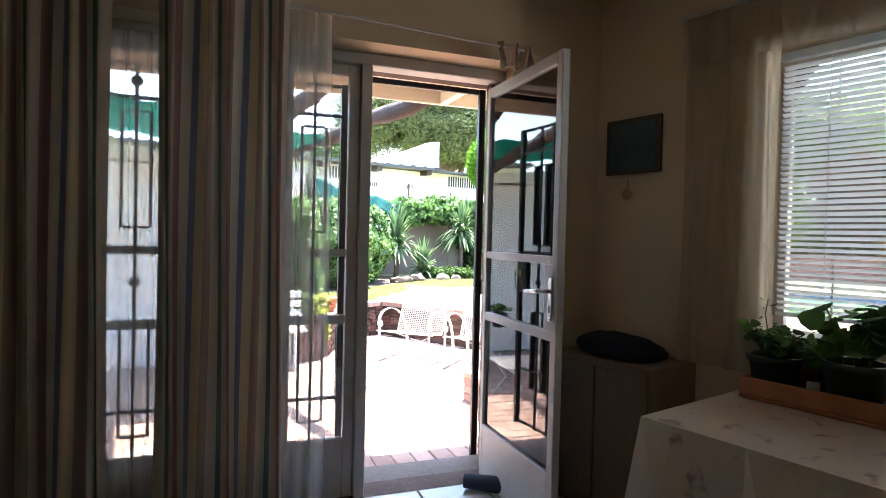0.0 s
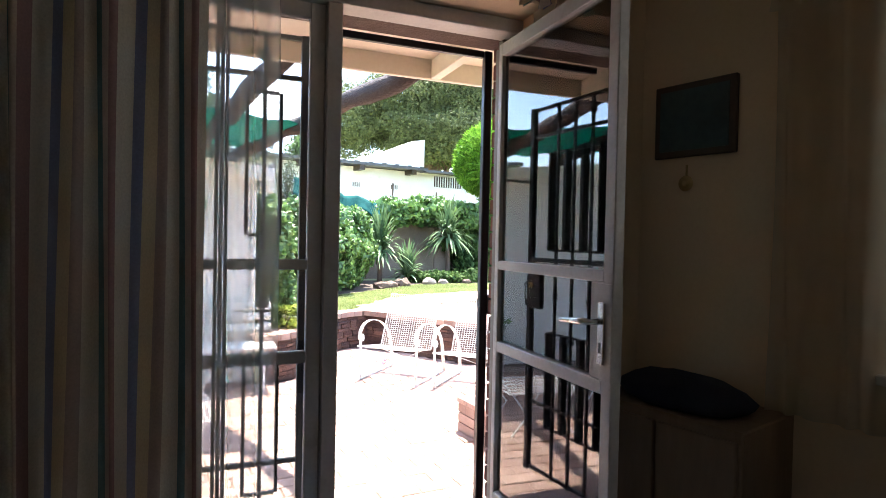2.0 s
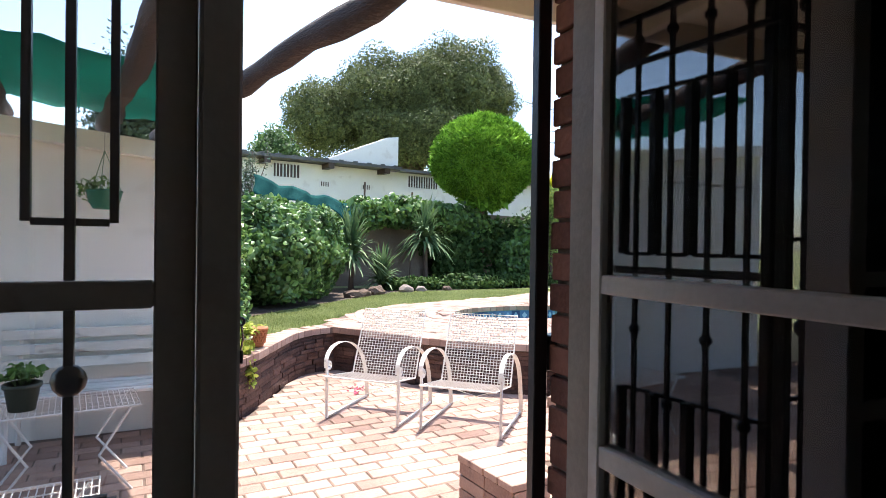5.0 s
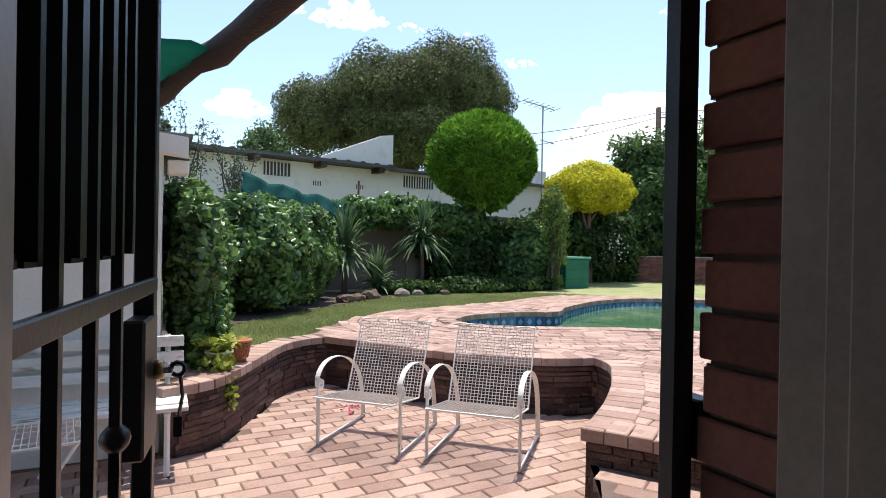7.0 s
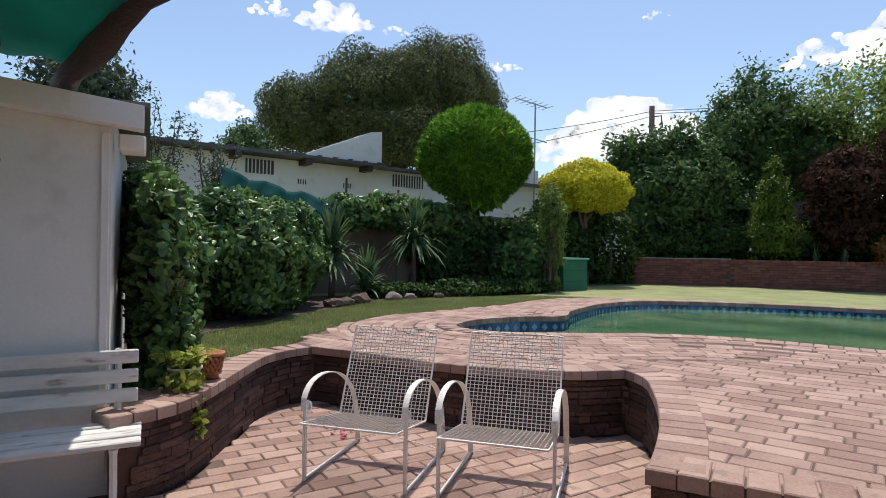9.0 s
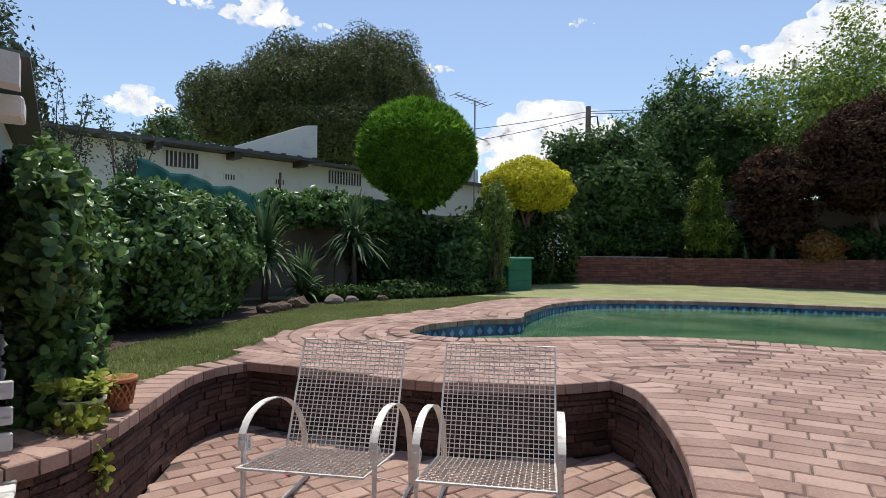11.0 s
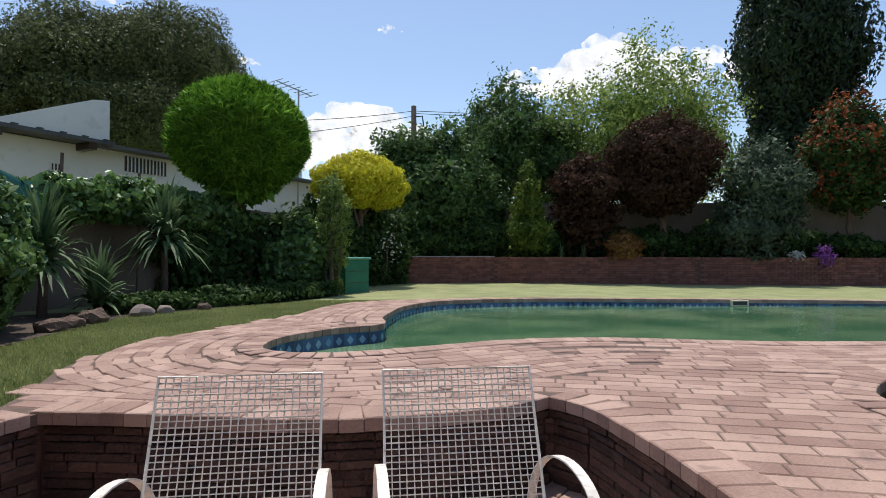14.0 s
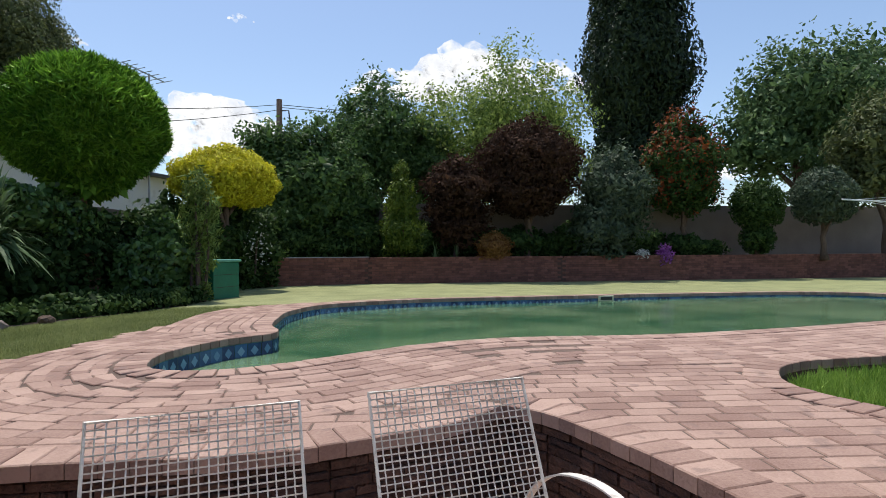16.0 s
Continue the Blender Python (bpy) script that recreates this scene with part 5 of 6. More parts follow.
# clouds, far beyond everything
def cloud_mat():
    m, nt, b = node_mat("sunlit_cloud")
    n, l = nt.nodes, nt.links
    geo = n.new("ShaderNodeNewGeometry")
    nz = n.new("ShaderNodeTexNoise")
    nz.inputs["Scale"].default_value = 0.03
    nz.inputs["Detail"].default_value = 7
    l.new(geo.outputs["Position"], nz.inputs["Vector"])
    em = n.new("ShaderNodeEmission")
    rp = n.new("ShaderNodeValToRGB")
    rp.color_ramp.elements[0].color = (0.74, 0.77, 0.83, 1)
    rp.color_ramp.elements[1].color = (1.0, 1.0, 1.0, 1)
    rp.color_ramp.elements[0].position = 0.3
    rp.color_ramp.elements[1].position = 0.6
    l.new(nz.outputs["Fac"], rp.inputs[0])
    l.new(rp.outputs[0], em.inputs["Color"])
    em.inputs["Strength"].default_value = 1.0
    tr = n.new("ShaderNodeBsdfTransparent")
    mx = n.new("ShaderNodeMixShader")
    al = n.new("ShaderNodeMapRange")
    al.inputs["From Min"].default_value = 0.36
    al.inputs["From Max"].default_value = 0.72
    nz2 = n.new("ShaderNodeTexNoise")
    nz2.inputs["Scale"].default_value = 0.05
    nz2.inputs["Detail"].default_value = 9
    l.new(geo.outputs["Position"], nz2.inputs["Vector"])
    l.new(nz2.outputs["Fac"], al.inputs["Value"])
    l.new(al.outputs[0], mx.inputs[0])
    l.new(tr.outputs[0], mx.inputs[1])
    l.new(em.outputs[0], mx.inputs[2])
    l.new(mx.outputs[0], n["Material Output"].inputs["Surface"])
    return m


CLOUD = cloud_mat()
def cloud(c, rx, rz, n, seed):
    rr = random.Random(seed)
    bm = bmesh.new()
    side = Vector((c[1], -c[0], 0)).normalized()
    for i in range(n):
        u = rr.uniform(-1, 1)
        h = (1 - abs(u) ** 1.6)
        p = Vector(c) + side * (u * rx) + Vector((0, 0, rr.uniform(-0.2, 1) * rz * h))
        s = rz * rr.uniform(0.10, 0.34) * (0.35 + 0.65 * h)
        bmesh.ops.create_icosphere(bm, subdivisions=2, radius=s, matrix=Matrix.Translation(p) @ Matrix.Diagonal((1.25, 1.25, 0.8, 1)))
    for v in bm.verts:
        v.co += noise.noise_vector(v.co * (3.0 / rz)) * rz * 0.10 + noise.noise_vector(v.co * (9.0 / rz)) * rz * 0.04
    return tagged(part("cloud", bm, CLOUD, smooth=True), "bright white cumulus cloud", "cloud", "clouds", "structure")

def sky_at(heading, elevation, dist=900.0):
    a, e = radians(heading), radians(elevation)
    return (dist * math.sin(a), dist * math.cos(a), dist * math.tan(e))


for i, (h, e, rx, rz, n) in enumerate(((43.5, 10.2, 110, 66, 130), (47.0, 11.4, 70, 34, 60), (39.5, 9.0, 60, 40, 50), (68, 15.8, 105, 70, 130), (75, 15.6, 80, 48, 70), (61, 15.6, 60, 40, 40),
                                       (16.0, 20.8, 58, 34, 70), (10.0, 21.2, 34, 20, 30), (5.7, 12.2, 44, 30, 60), (27.5, 19.4, 26, 14, 18), (32.5, 17.4, 30, 16, 18), (46.8, 21.0, 18, 12, 18),
                                       (22.0, 20.4, 22, 14, 14), (92, 7.0, 34, 36, 30), (102, 13.4, 60, 35, 40))):
    cloud(sky_at(h, e), rx, rz, n, i)

# ---- pavers and bricks ----
PR = random.Random(5)


def brick_data(c, d, ln, wd, z0, z1, ch=0.006):
    """Vertices and faces of one chamfered brick lying at c with its length along d (plan)."""
    d = Vector((d[0], d[1], 0)).normalized()
    s = Vector((-d.y, d.x, 0))
    v = []
    for z, k in ((z0, 0.0), (z1 - ch, 0.0), (z1, ch)):
        for a, b in ((-1, -1), (1, -1), (1, 1), (-1, 1)):
            p = Vector((c[0], c[1], 0)) + d * (a * (ln / 2 - k)) + s * (b * (wd / 2 - k))
            v.append((p.x, p.y, z))
    f = [(8, 9, 10, 11)]
    for r in (0, 4):
        for k in range(4):
            f.append((r + k, r + (k + 1) % 4, r + 4 + (k + 1) % 4, r + 4 + k))
    return v, f


def lay(items, parent, mat, name, stuff_label, limit, pick):
    """items: (centre, direction, length, width, z0, z1). The nearest become parts, the rest one mesh."""
    items = sorted(items, key=pick)
    unit = {}
    for c, d, ln, wd, z0, z1 in items[:limit]:
        key = (round(ln, 2), round(wd, 2), round(z1 - z0, 2))
        if key not in unit:
            v, f = brick_data((0, 0), (1, 0), key[0], key[1], -key[2], 0.0)
            unit[key] = mesh_of(name, v, f, mat)
        ob = new(name, unit[key])
        ob.parent = parent
        ob.location = (c[0], c[1], z1)
        ob.rotation_euler = (PR.uniform(-0.006, 0.006), PR.uniform(-0.006, 0.006), math.atan2(d[1], d[0]))
    vs, fs = [], []
    for c, d, ln, wd, z0, z1 in items[limit:]:
        v, f = brick_data(c, d, ln, wd, z0, z1)
        b = len(vs)
        vs += v
        fs += [tuple(i + b for i in q) for q in f]
    if vs:
        ob = new(name + "_field", mesh_of(name, vs, fs, mat))
        ob.parent = parent
        tagged(ob, stuff_label, "", "", "stuff")


def soldiers(line, closed, inward, depth, step, zf, keep=lambda x, y: True):
    """Bricks set across a line, to one side of it."""
    out = []
    for p, t in even(line, step, closed):
        s = Vector((-t.y, t.x, 0)) * inward
        c = p + s * (depth / 2 - 0.012)
        if keep(c.x, c.y):
            z = zf(c.x, c.y) + 0.004 + PR.uniform(-0.001, 0.002)
            out.append(((c.x, c.y), (s.x, s.y), depth - 0.008, step - 0.009, z - 0.07, z))
    return out


pool_line = POOL + [POOL[0]]
bed_line = BED + [BED[0]]
terr_items = soldiers(EDGE, False, 1, 0.235, 0.125, ground_z)
terr_items += soldiers(POOL, True, -1, 0.235, 0.125, ground_z)
terr_items += soldiers(BED, True, 1, 0.235, 0.125, ground_z, lambda x, y: near_line(pool_line, x, y) > 0.35)
PITCH, LONG = 0.128, 0.25
loop_n = len(POOL)
normals = []
for i in range(loop_n):
    t = (POOL[(i + 1) % loop_n] - POOL[i - 1]).normalized()
    normals.append(Vector((t.y, -t.x, 0)))
for k in range(10):
    off = 0.235 + PITCH * (k + 0.5)
    ring = [POOL[i] + normals[i] * off for i in range(loop_n)]
    shift = PR.uniform(0, LONG)
    for j, (p, t) in enumerate(even(ring, LONG, True)):
        p = p + t * (shift if k % 2 else shift + LONG / 2)
        if not (p.x < 10.5 and p.y > -2.2 and inside(TERRACE, p.x, p.y)) or inside(POOL, p.x, p.y) or inside(BED, p.x, p.y):
            continue
        if near_line(pool_line, p.x, p.y) < off - 0.012 or near_line(EDGE, p.x, p.y) < 0.15 or near_line(bed_line, p.x, p.y) < 0.15:
            continue
        z = ground_z(p.x, p.y) + PR.uniform(-0.0015, 0.0015)
        terr_items.append(((p.x, p.y), (t.x, t.y), LONG - 0.010, PITCH - 0.009, z - 0.05, z))
fd = Vector((0.45, -0.89, 0)).normalized()
fs = Vector((-fd.y, fd.x, 0))
for r in range(-40, 70):
    for q in range(-30, 34):
        p = Vector((3.2, 2.8, 0)) + fs * (r * PITCH) + fd * (q * LONG + (LONG / 2 if r % 2 else 0) + 0.05 * math.sin(r * 2.3))
        if not (p.x < 9.5 and p.y > -2.2 and inside(TERRACE, p.x, p.y)) or inside(POOL, p.x, p.y) or inside(BED, p.x, p.y):
            continue
        if near_line(pool_line, p.x, p.y) < 0.235 + PITCH * 9.8 or near_line(EDGE, p.x, p.y) < 0.13 or near_line(bed_line, p.x, p.y) < 0.13:
            continue
        z = ground_z(p.x, p.y) - 0.0035 + PR.uniform(-0.0012, 0.0012)
        terr_items.append(((p.x, p.y), (fd.x, fd.y), LONG - 0.010, PITCH - 0.009, z - 0.05, z))
lay(terr_items, terrace, PAVER, "paver", "red-brown clay pavers in curved courses", 300, lambda it: math.hypot(it[0][0] - 3.0, it[0][1] - 4.2))

pat_items = []
ANG = radians(4)
dx, dy = Vector((math.cos(ANG), math.sin(ANG), 0)), Vector((-math.sin(ANG), math.cos(ANG), 0))
for r in range(-60, 60):
    for q in range(-30, 30):
        p = Vector((0.8, 2.5, 0)) + dy * (r * PITCH) + dx * (q * LONG + (LONG / 2 if r % 2 else 0))
        if not (-4.2 < p.x < 3.5 and 0.74 < p.y < 6.0) or not inside(LOW, p.x, p.y) or (p.x < 0.03 and p.y > 4.1) or inside(TREAD, p.x, p.y):
            continue
        z = PATIO_Z + PR.uniform(-0.003, 0.003)
        pat_items.append(((p.x, p.y), (dx.x, dx.y), LONG - 0.010, PITCH - 0.009, z - 0.05, z))
lay(pat_items, patio, PAVER, "paver", "red-brown clay pavers in running bond", 300, lambda it: math.hypot(it[0][0] - 1.0, it[0][1] - 2.2))

# retaining wall round the patio recess: mortar backing and uneven stone courses
RETAIN_LINE = []
for i, p in enumerate(EDGE):
    t = (EDGE[min(i + 1, len(EDGE) - 1)] - EDGE[max(i - 1, 0)]).normalized()
    RETAIN_LINE.append(p + Vector((-t.y, t.x, 0)) * 0.035)
retain = tagged(part("retaining_wall", loop_wall(RETAIN_LINE, PATIO_Z - 0.1, lambda x, y: ground_z(x, y) - 0.06, DARK_MORTAR, "retain", closed=False), DARK_MORTAR),
                "low curved retaining wall of dark rough stone courses", "wall", kind="structure")
items = []
z = PATIO_Z
for course in range(9):
    h = (0.052, 0.040, 0.058, 0.036, 0.050, 0.044, 0.056, 0.038, 0.046)[course]
    total, pts = 0.0, even(EDGE, 0.02)
    i = PR.randint(0, 6)
    while i < len(pts) - 8:
        n = PR.randint(5, 19)
        j = min(i + n, len(pts) - 1)
        a, b = pts[i][0], pts[j][0]
        c = (a + b) / 2
        while j > i + 3 and near_line(EDGE, c.x, c.y) > 0.008:
            j -= 1
            b = pts[j][0]
            c = (a + b) / 2
        t = (b - a).normalized()
        s = Vector((t.y, -t.x, 0))
        proud = PR.uniform(0.0, 0.014)
        c = c - s * (0.052 - proud)
        items.append(((c.x, c.y), (t.x, t.y), max((b - a).length - 0.008, 0.05), 0.06, z + 0.002, z + h - 0.002))
        i = j
    z += h
lay(items, retain, STONE, "stone", "dark rough stones of the retaining wall", 300, lambda it: math.hypot(it[0][0] - 2.4, it[0][1] - 4.2))

# step bricks
items = [((-1.24 + i * 0.125, 0.51), (0, 1), 0.33, 0.116, -0.16, -0.085 + PR.uniform(-0.002, 0.002)) for i in range(18)]
lay(items, door_step, PAVER, "brick", "", 300, lambda it: it[0][0])
items = []
td = (TREAD[2] - TREAD[1]).normalized()
ts = Vector((-td.y, td.x, 0))
for r in range(8):
    for q in range(-2, 12):
        c = TREAD[1] + td * (q * LONG + (LONG / 2 if r % 2 else 0)) + ts * ((r + 0.5) * PITCH)
        if inside(TREAD, c.x, c.y) and near_line(TREAD + [TREAD[0]], c.x, c.y) > 0.05:
            items.append(((c.x, c.y), (td.x, td.y), LONG - 0.01, PITCH - 0.009, 0.02, 0.09))
lay(items, tread, PAVER, "paver", "", 300, lambda it: it[0][0])
for z in range(3):
    for k in range(2):
        for lo, hi in (((k * 0.25, 0, z * 0.075), (k * 0.25 + 0.242, 0.011, z * 0.075 + 0.067)), ((k * 0.25, 0.239, z * 0.075), (k * 0.25 + 0.242, 0.25, z * 0.075 + 0.067))):
            part("brick", box(lo, hi), PAVER, block)
    part("brick", box((0, 0.0115, z * 0.075), (0.011, 0.2385, z * 0.075 + 0.067)), PAVER, block)
    part("brick", box((0.489, 0.0115, z * 0.075), (0.5, 0.2385, z * 0.075 + 0.067)), PAVER, block)
for k in range(4):
    part("cap_brick", box((-0.01 + k * 0.13, -0.01, 0.2225), (0.112 + k * 0.13, 0.26, 0.262), 0.004), PAVER, block)

# planter bricks
items = []
for a, b in zip(PW, PW[1:]):
    d = (b - a).normalized()
    s = Vector((d.y, -d.x, 0))
    n = int((b - a).length / 0.235)
    for course in range(11):
        for q in range(n):
            c = a + d * ((q + (0.5 if course % 2 else 0.0) + 0.3) * 0.235) + s * (0.002 + PR.uniform(0, 0.004))
            items.append(((c.x, c.y), (d.x, d.y), 0.225, 0.03, 0.10 + course * 0.0765, 0.10 + course * 0.0765 + 0.068))
lay(items, planter, BRICK, "brick", "dark red bricks of the planter wall", 0, lambda it: 0)
cop = []
for a, b in zip(PW, PW[1:]):
    d = (b - a).normalized()
    s = Vector((d.y, -d.x, 0))
    for q in range(int((b - a).length / 0.12)):
        c = a + d * ((q + 0.5) * 0.12) - s * 0.08
        cop.append(((c.x, c.y), (s.x, s.y), 0.24, 0.112, 0.932, 1.0))
lay(cop, planter, BRICK, "coping_brick", "dark red coping bricks", 0, lambda it: 0)

# pool tile band, each tile with a paler diamond
tv, tf, dv, df = [], [], [], []
for p, t in even(POOL, 0.15, True):
    s = Vector((-t.y, t.x, 0))
    zt = ground_z(p.x, p.y) - 0.075
    b = len(tv)
    for a, zz in ((-0.073, zt - 0.15), (0.073, zt - 0.15), (0.073, zt), (-0.073, zt)):
        q = p + t * a + s * 0.008
        tv.append((q.x, q.y, zz))
    tf.append((b, b + 1, b + 2, b + 3))
    for a, zz in ((0, zt - 0.128), (0.044, zt - 0.075), (0, zt - 0.022), (-0.044, zt - 0.075)):
        q = p + t * a + s * 0.011
        dv.append((q.x, q.y, zz))
    df.append((b, b + 1, b + 2, b + 3))
ob = new("tile_band", mesh_of("tile_band", tv, tf, POOL_TILE))
ob.parent = pool
tagged(ob, "blue patterned waterline tiles", "", "", "stuff")
ob = new("tile_motif", mesh_of("tile_motif", dv, df, POOL_MOTIF))
ob.parent = pool
tagged(ob, "pale blue diamonds on the waterline tiles", "", "", "stuff")

# lawn blades
BED_MID = sum(BED, Vector((0, 0, 0))) / len(BED)
gr = np.random.default_rng(3)
def blades(poly, zf, n, h, name, label, mat=BLADE):
    xs = [p.x for p in poly]
    ys = [p.y for p in poly]
    pts = []
    while len(pts) < n:
        x, y = gr.uniform(min(xs), max(xs)), gr.uniform(min(ys), max(ys))
        if inside(poly, x, y):
            pts.append((x, y, zf(x, y)))
    c = np.array(pts)
    a = gr.uniform(0, 2 * np.pi, n)
    w = gr.uniform(0.004, 0.009, n)
    hh = h * gr.uniform(0.5, 1.3, n)
    lean = gr.normal(0, 0.4, (n, 2)) * hh[:, None]
    dirv = np.stack([np.cos(a), np.sin(a), np.zeros(n)], 1) * w[:, None]
    tip = c + np.column_stack([lean, hh])
    v = np.stack([c - dirv, c + dirv, tip], 1).reshape(-1, 3)
    me = mesh_of(name, v.tolist(), [(i * 3, i * 3 + 1, i * 3 + 2) for i in range(n)], mat)
    return tagged(new(name, me), label, "grass", kind="stuff")


left_lawn = [p.copy() for p in LAWN_LINE] + P2((7.7, 11.2), (6.06, 10.9), (4.2, 10.75), (1.8, 8.3), (0.75, 7.1), (0.05, 5.2))
blades(left_lawn, lambda x, y: ground_z(x, y) - 0.032, 70000, 0.035, "grass", "short dry-green mown grass blades")
blades([p.lerp(BED_MID, 0.10) for p in BED], lambda x, y: ground_z(x, y) - 0.132, 16000, 0.10, "grass", "bright green grass in the round bed", FRESH_BLADE)

# floor tiles inside
fl = bpy.data.objects["floor"]
items = []
for i in range(-6, 4):
    for j in range(-8, 0):
        items.append(((i * 0.335 + 0.1, j * 0.335 + 0.12), (1, 0), 0.329, 0.329, -0.004, 0.0005))
lay([it for it in items if it[0][0] < 1.2 and it[0][1] < -0.05], fl, TILE_WHITE, "tile", "pale tiles", 300, lambda it: -it[0][1])

# brick reveal beside the gate
outer = bpy.data.objects["wall_outer_right"]
for i in range(31):
    z = -0.20 + i * 0.0755
    d = PR.uniform(-0.004, 0.004)
    e = 0.338 if i % 2 else 0.330
    part("brick", box((0.762 + d, 0.170, z), (0.779, e + d, z + 0.066), 0.003), BRICK, outer)
    for k in range(3):
        x = 0.781 + k * 0.235 + (0.1 if i % 2 else 0)
        part("brick", box((x, 0.3305, z), (x + 0.225, 0.342 + d, z + 0.066)), BRICK, outer)

# ---- dining room things ----
def curtain(x0, x1, y, z0, z1, waves, amp, mat, name, label, reps, category="curtain", squeeze=0.0):
    bm = bmesh.new()
    uvl = bm.loops.layers.uv.new("UVMap")
    nx, nz = waves * 10, 14
    rr = random.Random(int(x0 * 100) + waves)
    ph = [rr.uniform(-0.5, 0.5) for _ in range(waves + 2)]
    grid = []
    for j in range(nz + 1):
        v = j / nz
        row = []
        for i in range(nx + 1):
            u = i / nx
            w = u * waves
            k = ph[int(w)] * (1 - (w % 1)) + ph[int(w) + 1] * (w % 1)
            a = amp * (0.55 + 0.45 * (1 - v)) * (1 + 0.5 * k)
            xx = x0 + (x1 - x0) * u + squeeze * (1 - v) * (u - 0.5) + 0.012 * math.sin(w * 6.283 * 0.5 + v * 3)
            row.append(bm.verts.new((xx, y + a * math.sin(w * 6.283 + k), z0 + (z1 - z0) * v)))
        grid.append(row)
    for j in range(nz):
        for i in range(nx):
            f = bm.faces.new((grid[j][i], grid[j][i + 1], grid[j + 1][i + 1], grid[j + 1][i]))
            for lp, ii in zip(f.loops, (i, i + 1, i + 1, i)):
                lp[uvl].uv = (ii / nx * reps, j / nz)
    ob = part(name, bm, mat, smooth=True)
    return tagged(ob, label, category)


curtain(-1.75, -1.03, -0.38, 0.03, 2.19, 7, 0.05, STRIPES, "curtain", "heavy striped cloth curtain hanging in deep folds", 3.4)
curtain(-0.885, -0.415, -0.40, 0.03, 2.18, 5, 0.05, STRIPES, "curtain", "heavy striped curtain in cream, teal and brown folds", 2.6)
curtain(-0.46, -0.24, -0.31, 0.03, 2.17, 6, 0.016, SHEER, "sheer_curtain", "thin white voile curtain beside the striped one", 1)
rod = tagged(part("curtain_rod", tube([(-1.9, -0.36, 2.23), (0.70, -0.36, 2.12)], 0.006, 6), FRAME_WHITE), "thin white curtain rod above the doors", "curtain rod")
part("bracket", box((0.60, -0.36, 2.118), (0.615, -0.201, 2.13)), FRAME_WHITE, rod)
curtain(0.50, 0.68, -0.36, 2.04, 2.15, 5, 0.03, STRIPES, "tucked_curtain", "bunched striped curtain tucked over the rod end", 1.2)

# side window with blind, net curtain, picture
win = thing("window_3", "dining room window behind a white slatted blind", "window", m=SW, kind="structure")
part("window_frame", box((WIN_A, 0.14, WIN_Z0), (WIN_A + 0.04, 0.18, WIN_Z1)), FRAME_WHITE, win)
part("window_frame", box((WIN_B - 0.04, 0.14, WIN_Z0), (WIN_B, 0.18, WIN_Z1)), FRAME_WHITE, win)
part("window_frame", box((WIN_A + 0.04, 0.14, WIN_Z1 - 0.04), (WIN_B - 0.04, 0.18, WIN_Z1)), FRAME_WHITE, win)
part("window_sill", box((WIN_A - 0.03, -0.06, WIN_Z0 - 0.03), (WIN_B, 0.14, WIN_Z0 + 0.002), 0.005), FRAME_WHITE, win)
for i in range(6):
    part("burglar_bar", tube([(WIN_A + 0.2 + i * 0.24, 0.2, WIN_Z0), (WIN_A + 0.2 + i * 0.24, 0.2, WIN_Z1)], 0.006, 4), BLACK_STEEL, win)
g = part("pane", box((WIN_A + 0.04, 0.158, WIN_Z0), (WIN_B - 0.04, 0.162, WIN_Z1 - 0.04)), GLASS, win)
g.visible_shadow = False
blind = thing("venetian_blind", "white venetian blind lowered over the window", "blind", m=SW)
part("head_rail", box((WIN_A + 0.03, 0.05, 2.02), (WIN_B - 0.02, 0.09, 2.055), 0.003), BLIND, blind)
arch = [(-0.0125, -0.0018), (-0.0065, 0.0006), (0.0, 0.0014), (0.0065, 0.0006), (0.0125, -0.0018)]
slat_me = mesh_of("slat", [(x, y, z) for y, z in arch for x in (WIN_A + 0.04, WIN_B - 0.03)], [(2 * k, 2 * k + 1, 2 * k + 3, 2 * k + 2) for k in range(4)], BLIND, True)
for i in range(42):
    s = new("slat", slat_me)
    s.parent = blind
    s.location = (0, 0.07, 1.0 + i * 0.0242)
    s.rotation_euler = (radians(-36), 0, 0)
for x in (WIN_A + 0.22, (WIN_A + WIN_B) / 2, WIN_B - 0.22):
    part("ladder_cord", tube([(x, 0.056, 0.982), (x, 0.056, 2.02)], 0.0015, 4), BLIND, blind)
part("bottom_rail", box((WIN_A + 0.04, 0.06, 0.965), (WIN_B - 0.03, 0.08, 0.982), 0.002), BLIND, blind)
lace = curtain(0.52, 0.94, -0.035, 0.72, 2.24, 5, 0.018, LACE, "net_curtain", "cream net curtain drawn to the side of the window", 1)
lace.matrix_world = SW
pel = curtain(0.50, 2.6, -0.04, 2.05, 2.27, 22, 0.015, LACE, "net_valance", "gathered cream net valance over the blind", 1)
pel.matrix_world = SW
part("heading_tape", box((0.50, -0.052, 2.272), (2.6, -0.030, 2.292), 0.002), FRAME_WHITE, pel)
pic = thing("framed_picture", "small dark framed seascape picture on the wall", "picture", m=SW)
part("picture_frame", box((0.07, -0.022, 1.60), (0.39, -0.002, 1.88), 0.004), DARK_WOOD, pic)
part("canvas", box((0.095, -0.026, 1.625), (0.365, -0.0225, 1.855)), surface("blue_green_painting", (0.012, 0.03, 0.04), (0.06, 0.11, 0.12), 0.6, 6, 30, 0.2), pic)
orn = thing("wall_ornament", "small round brass ornament hanging under the picture", "ornament", m=SW)
part("disc", lathe([(0.025, 0), (0.03, 0.01), (0.01, 0.02)], 14, Matrix.Translation((0.20, -0.001, 1.50)) @ Matrix.Rotation(radians(90), 4, "X")), BRASS, orn)
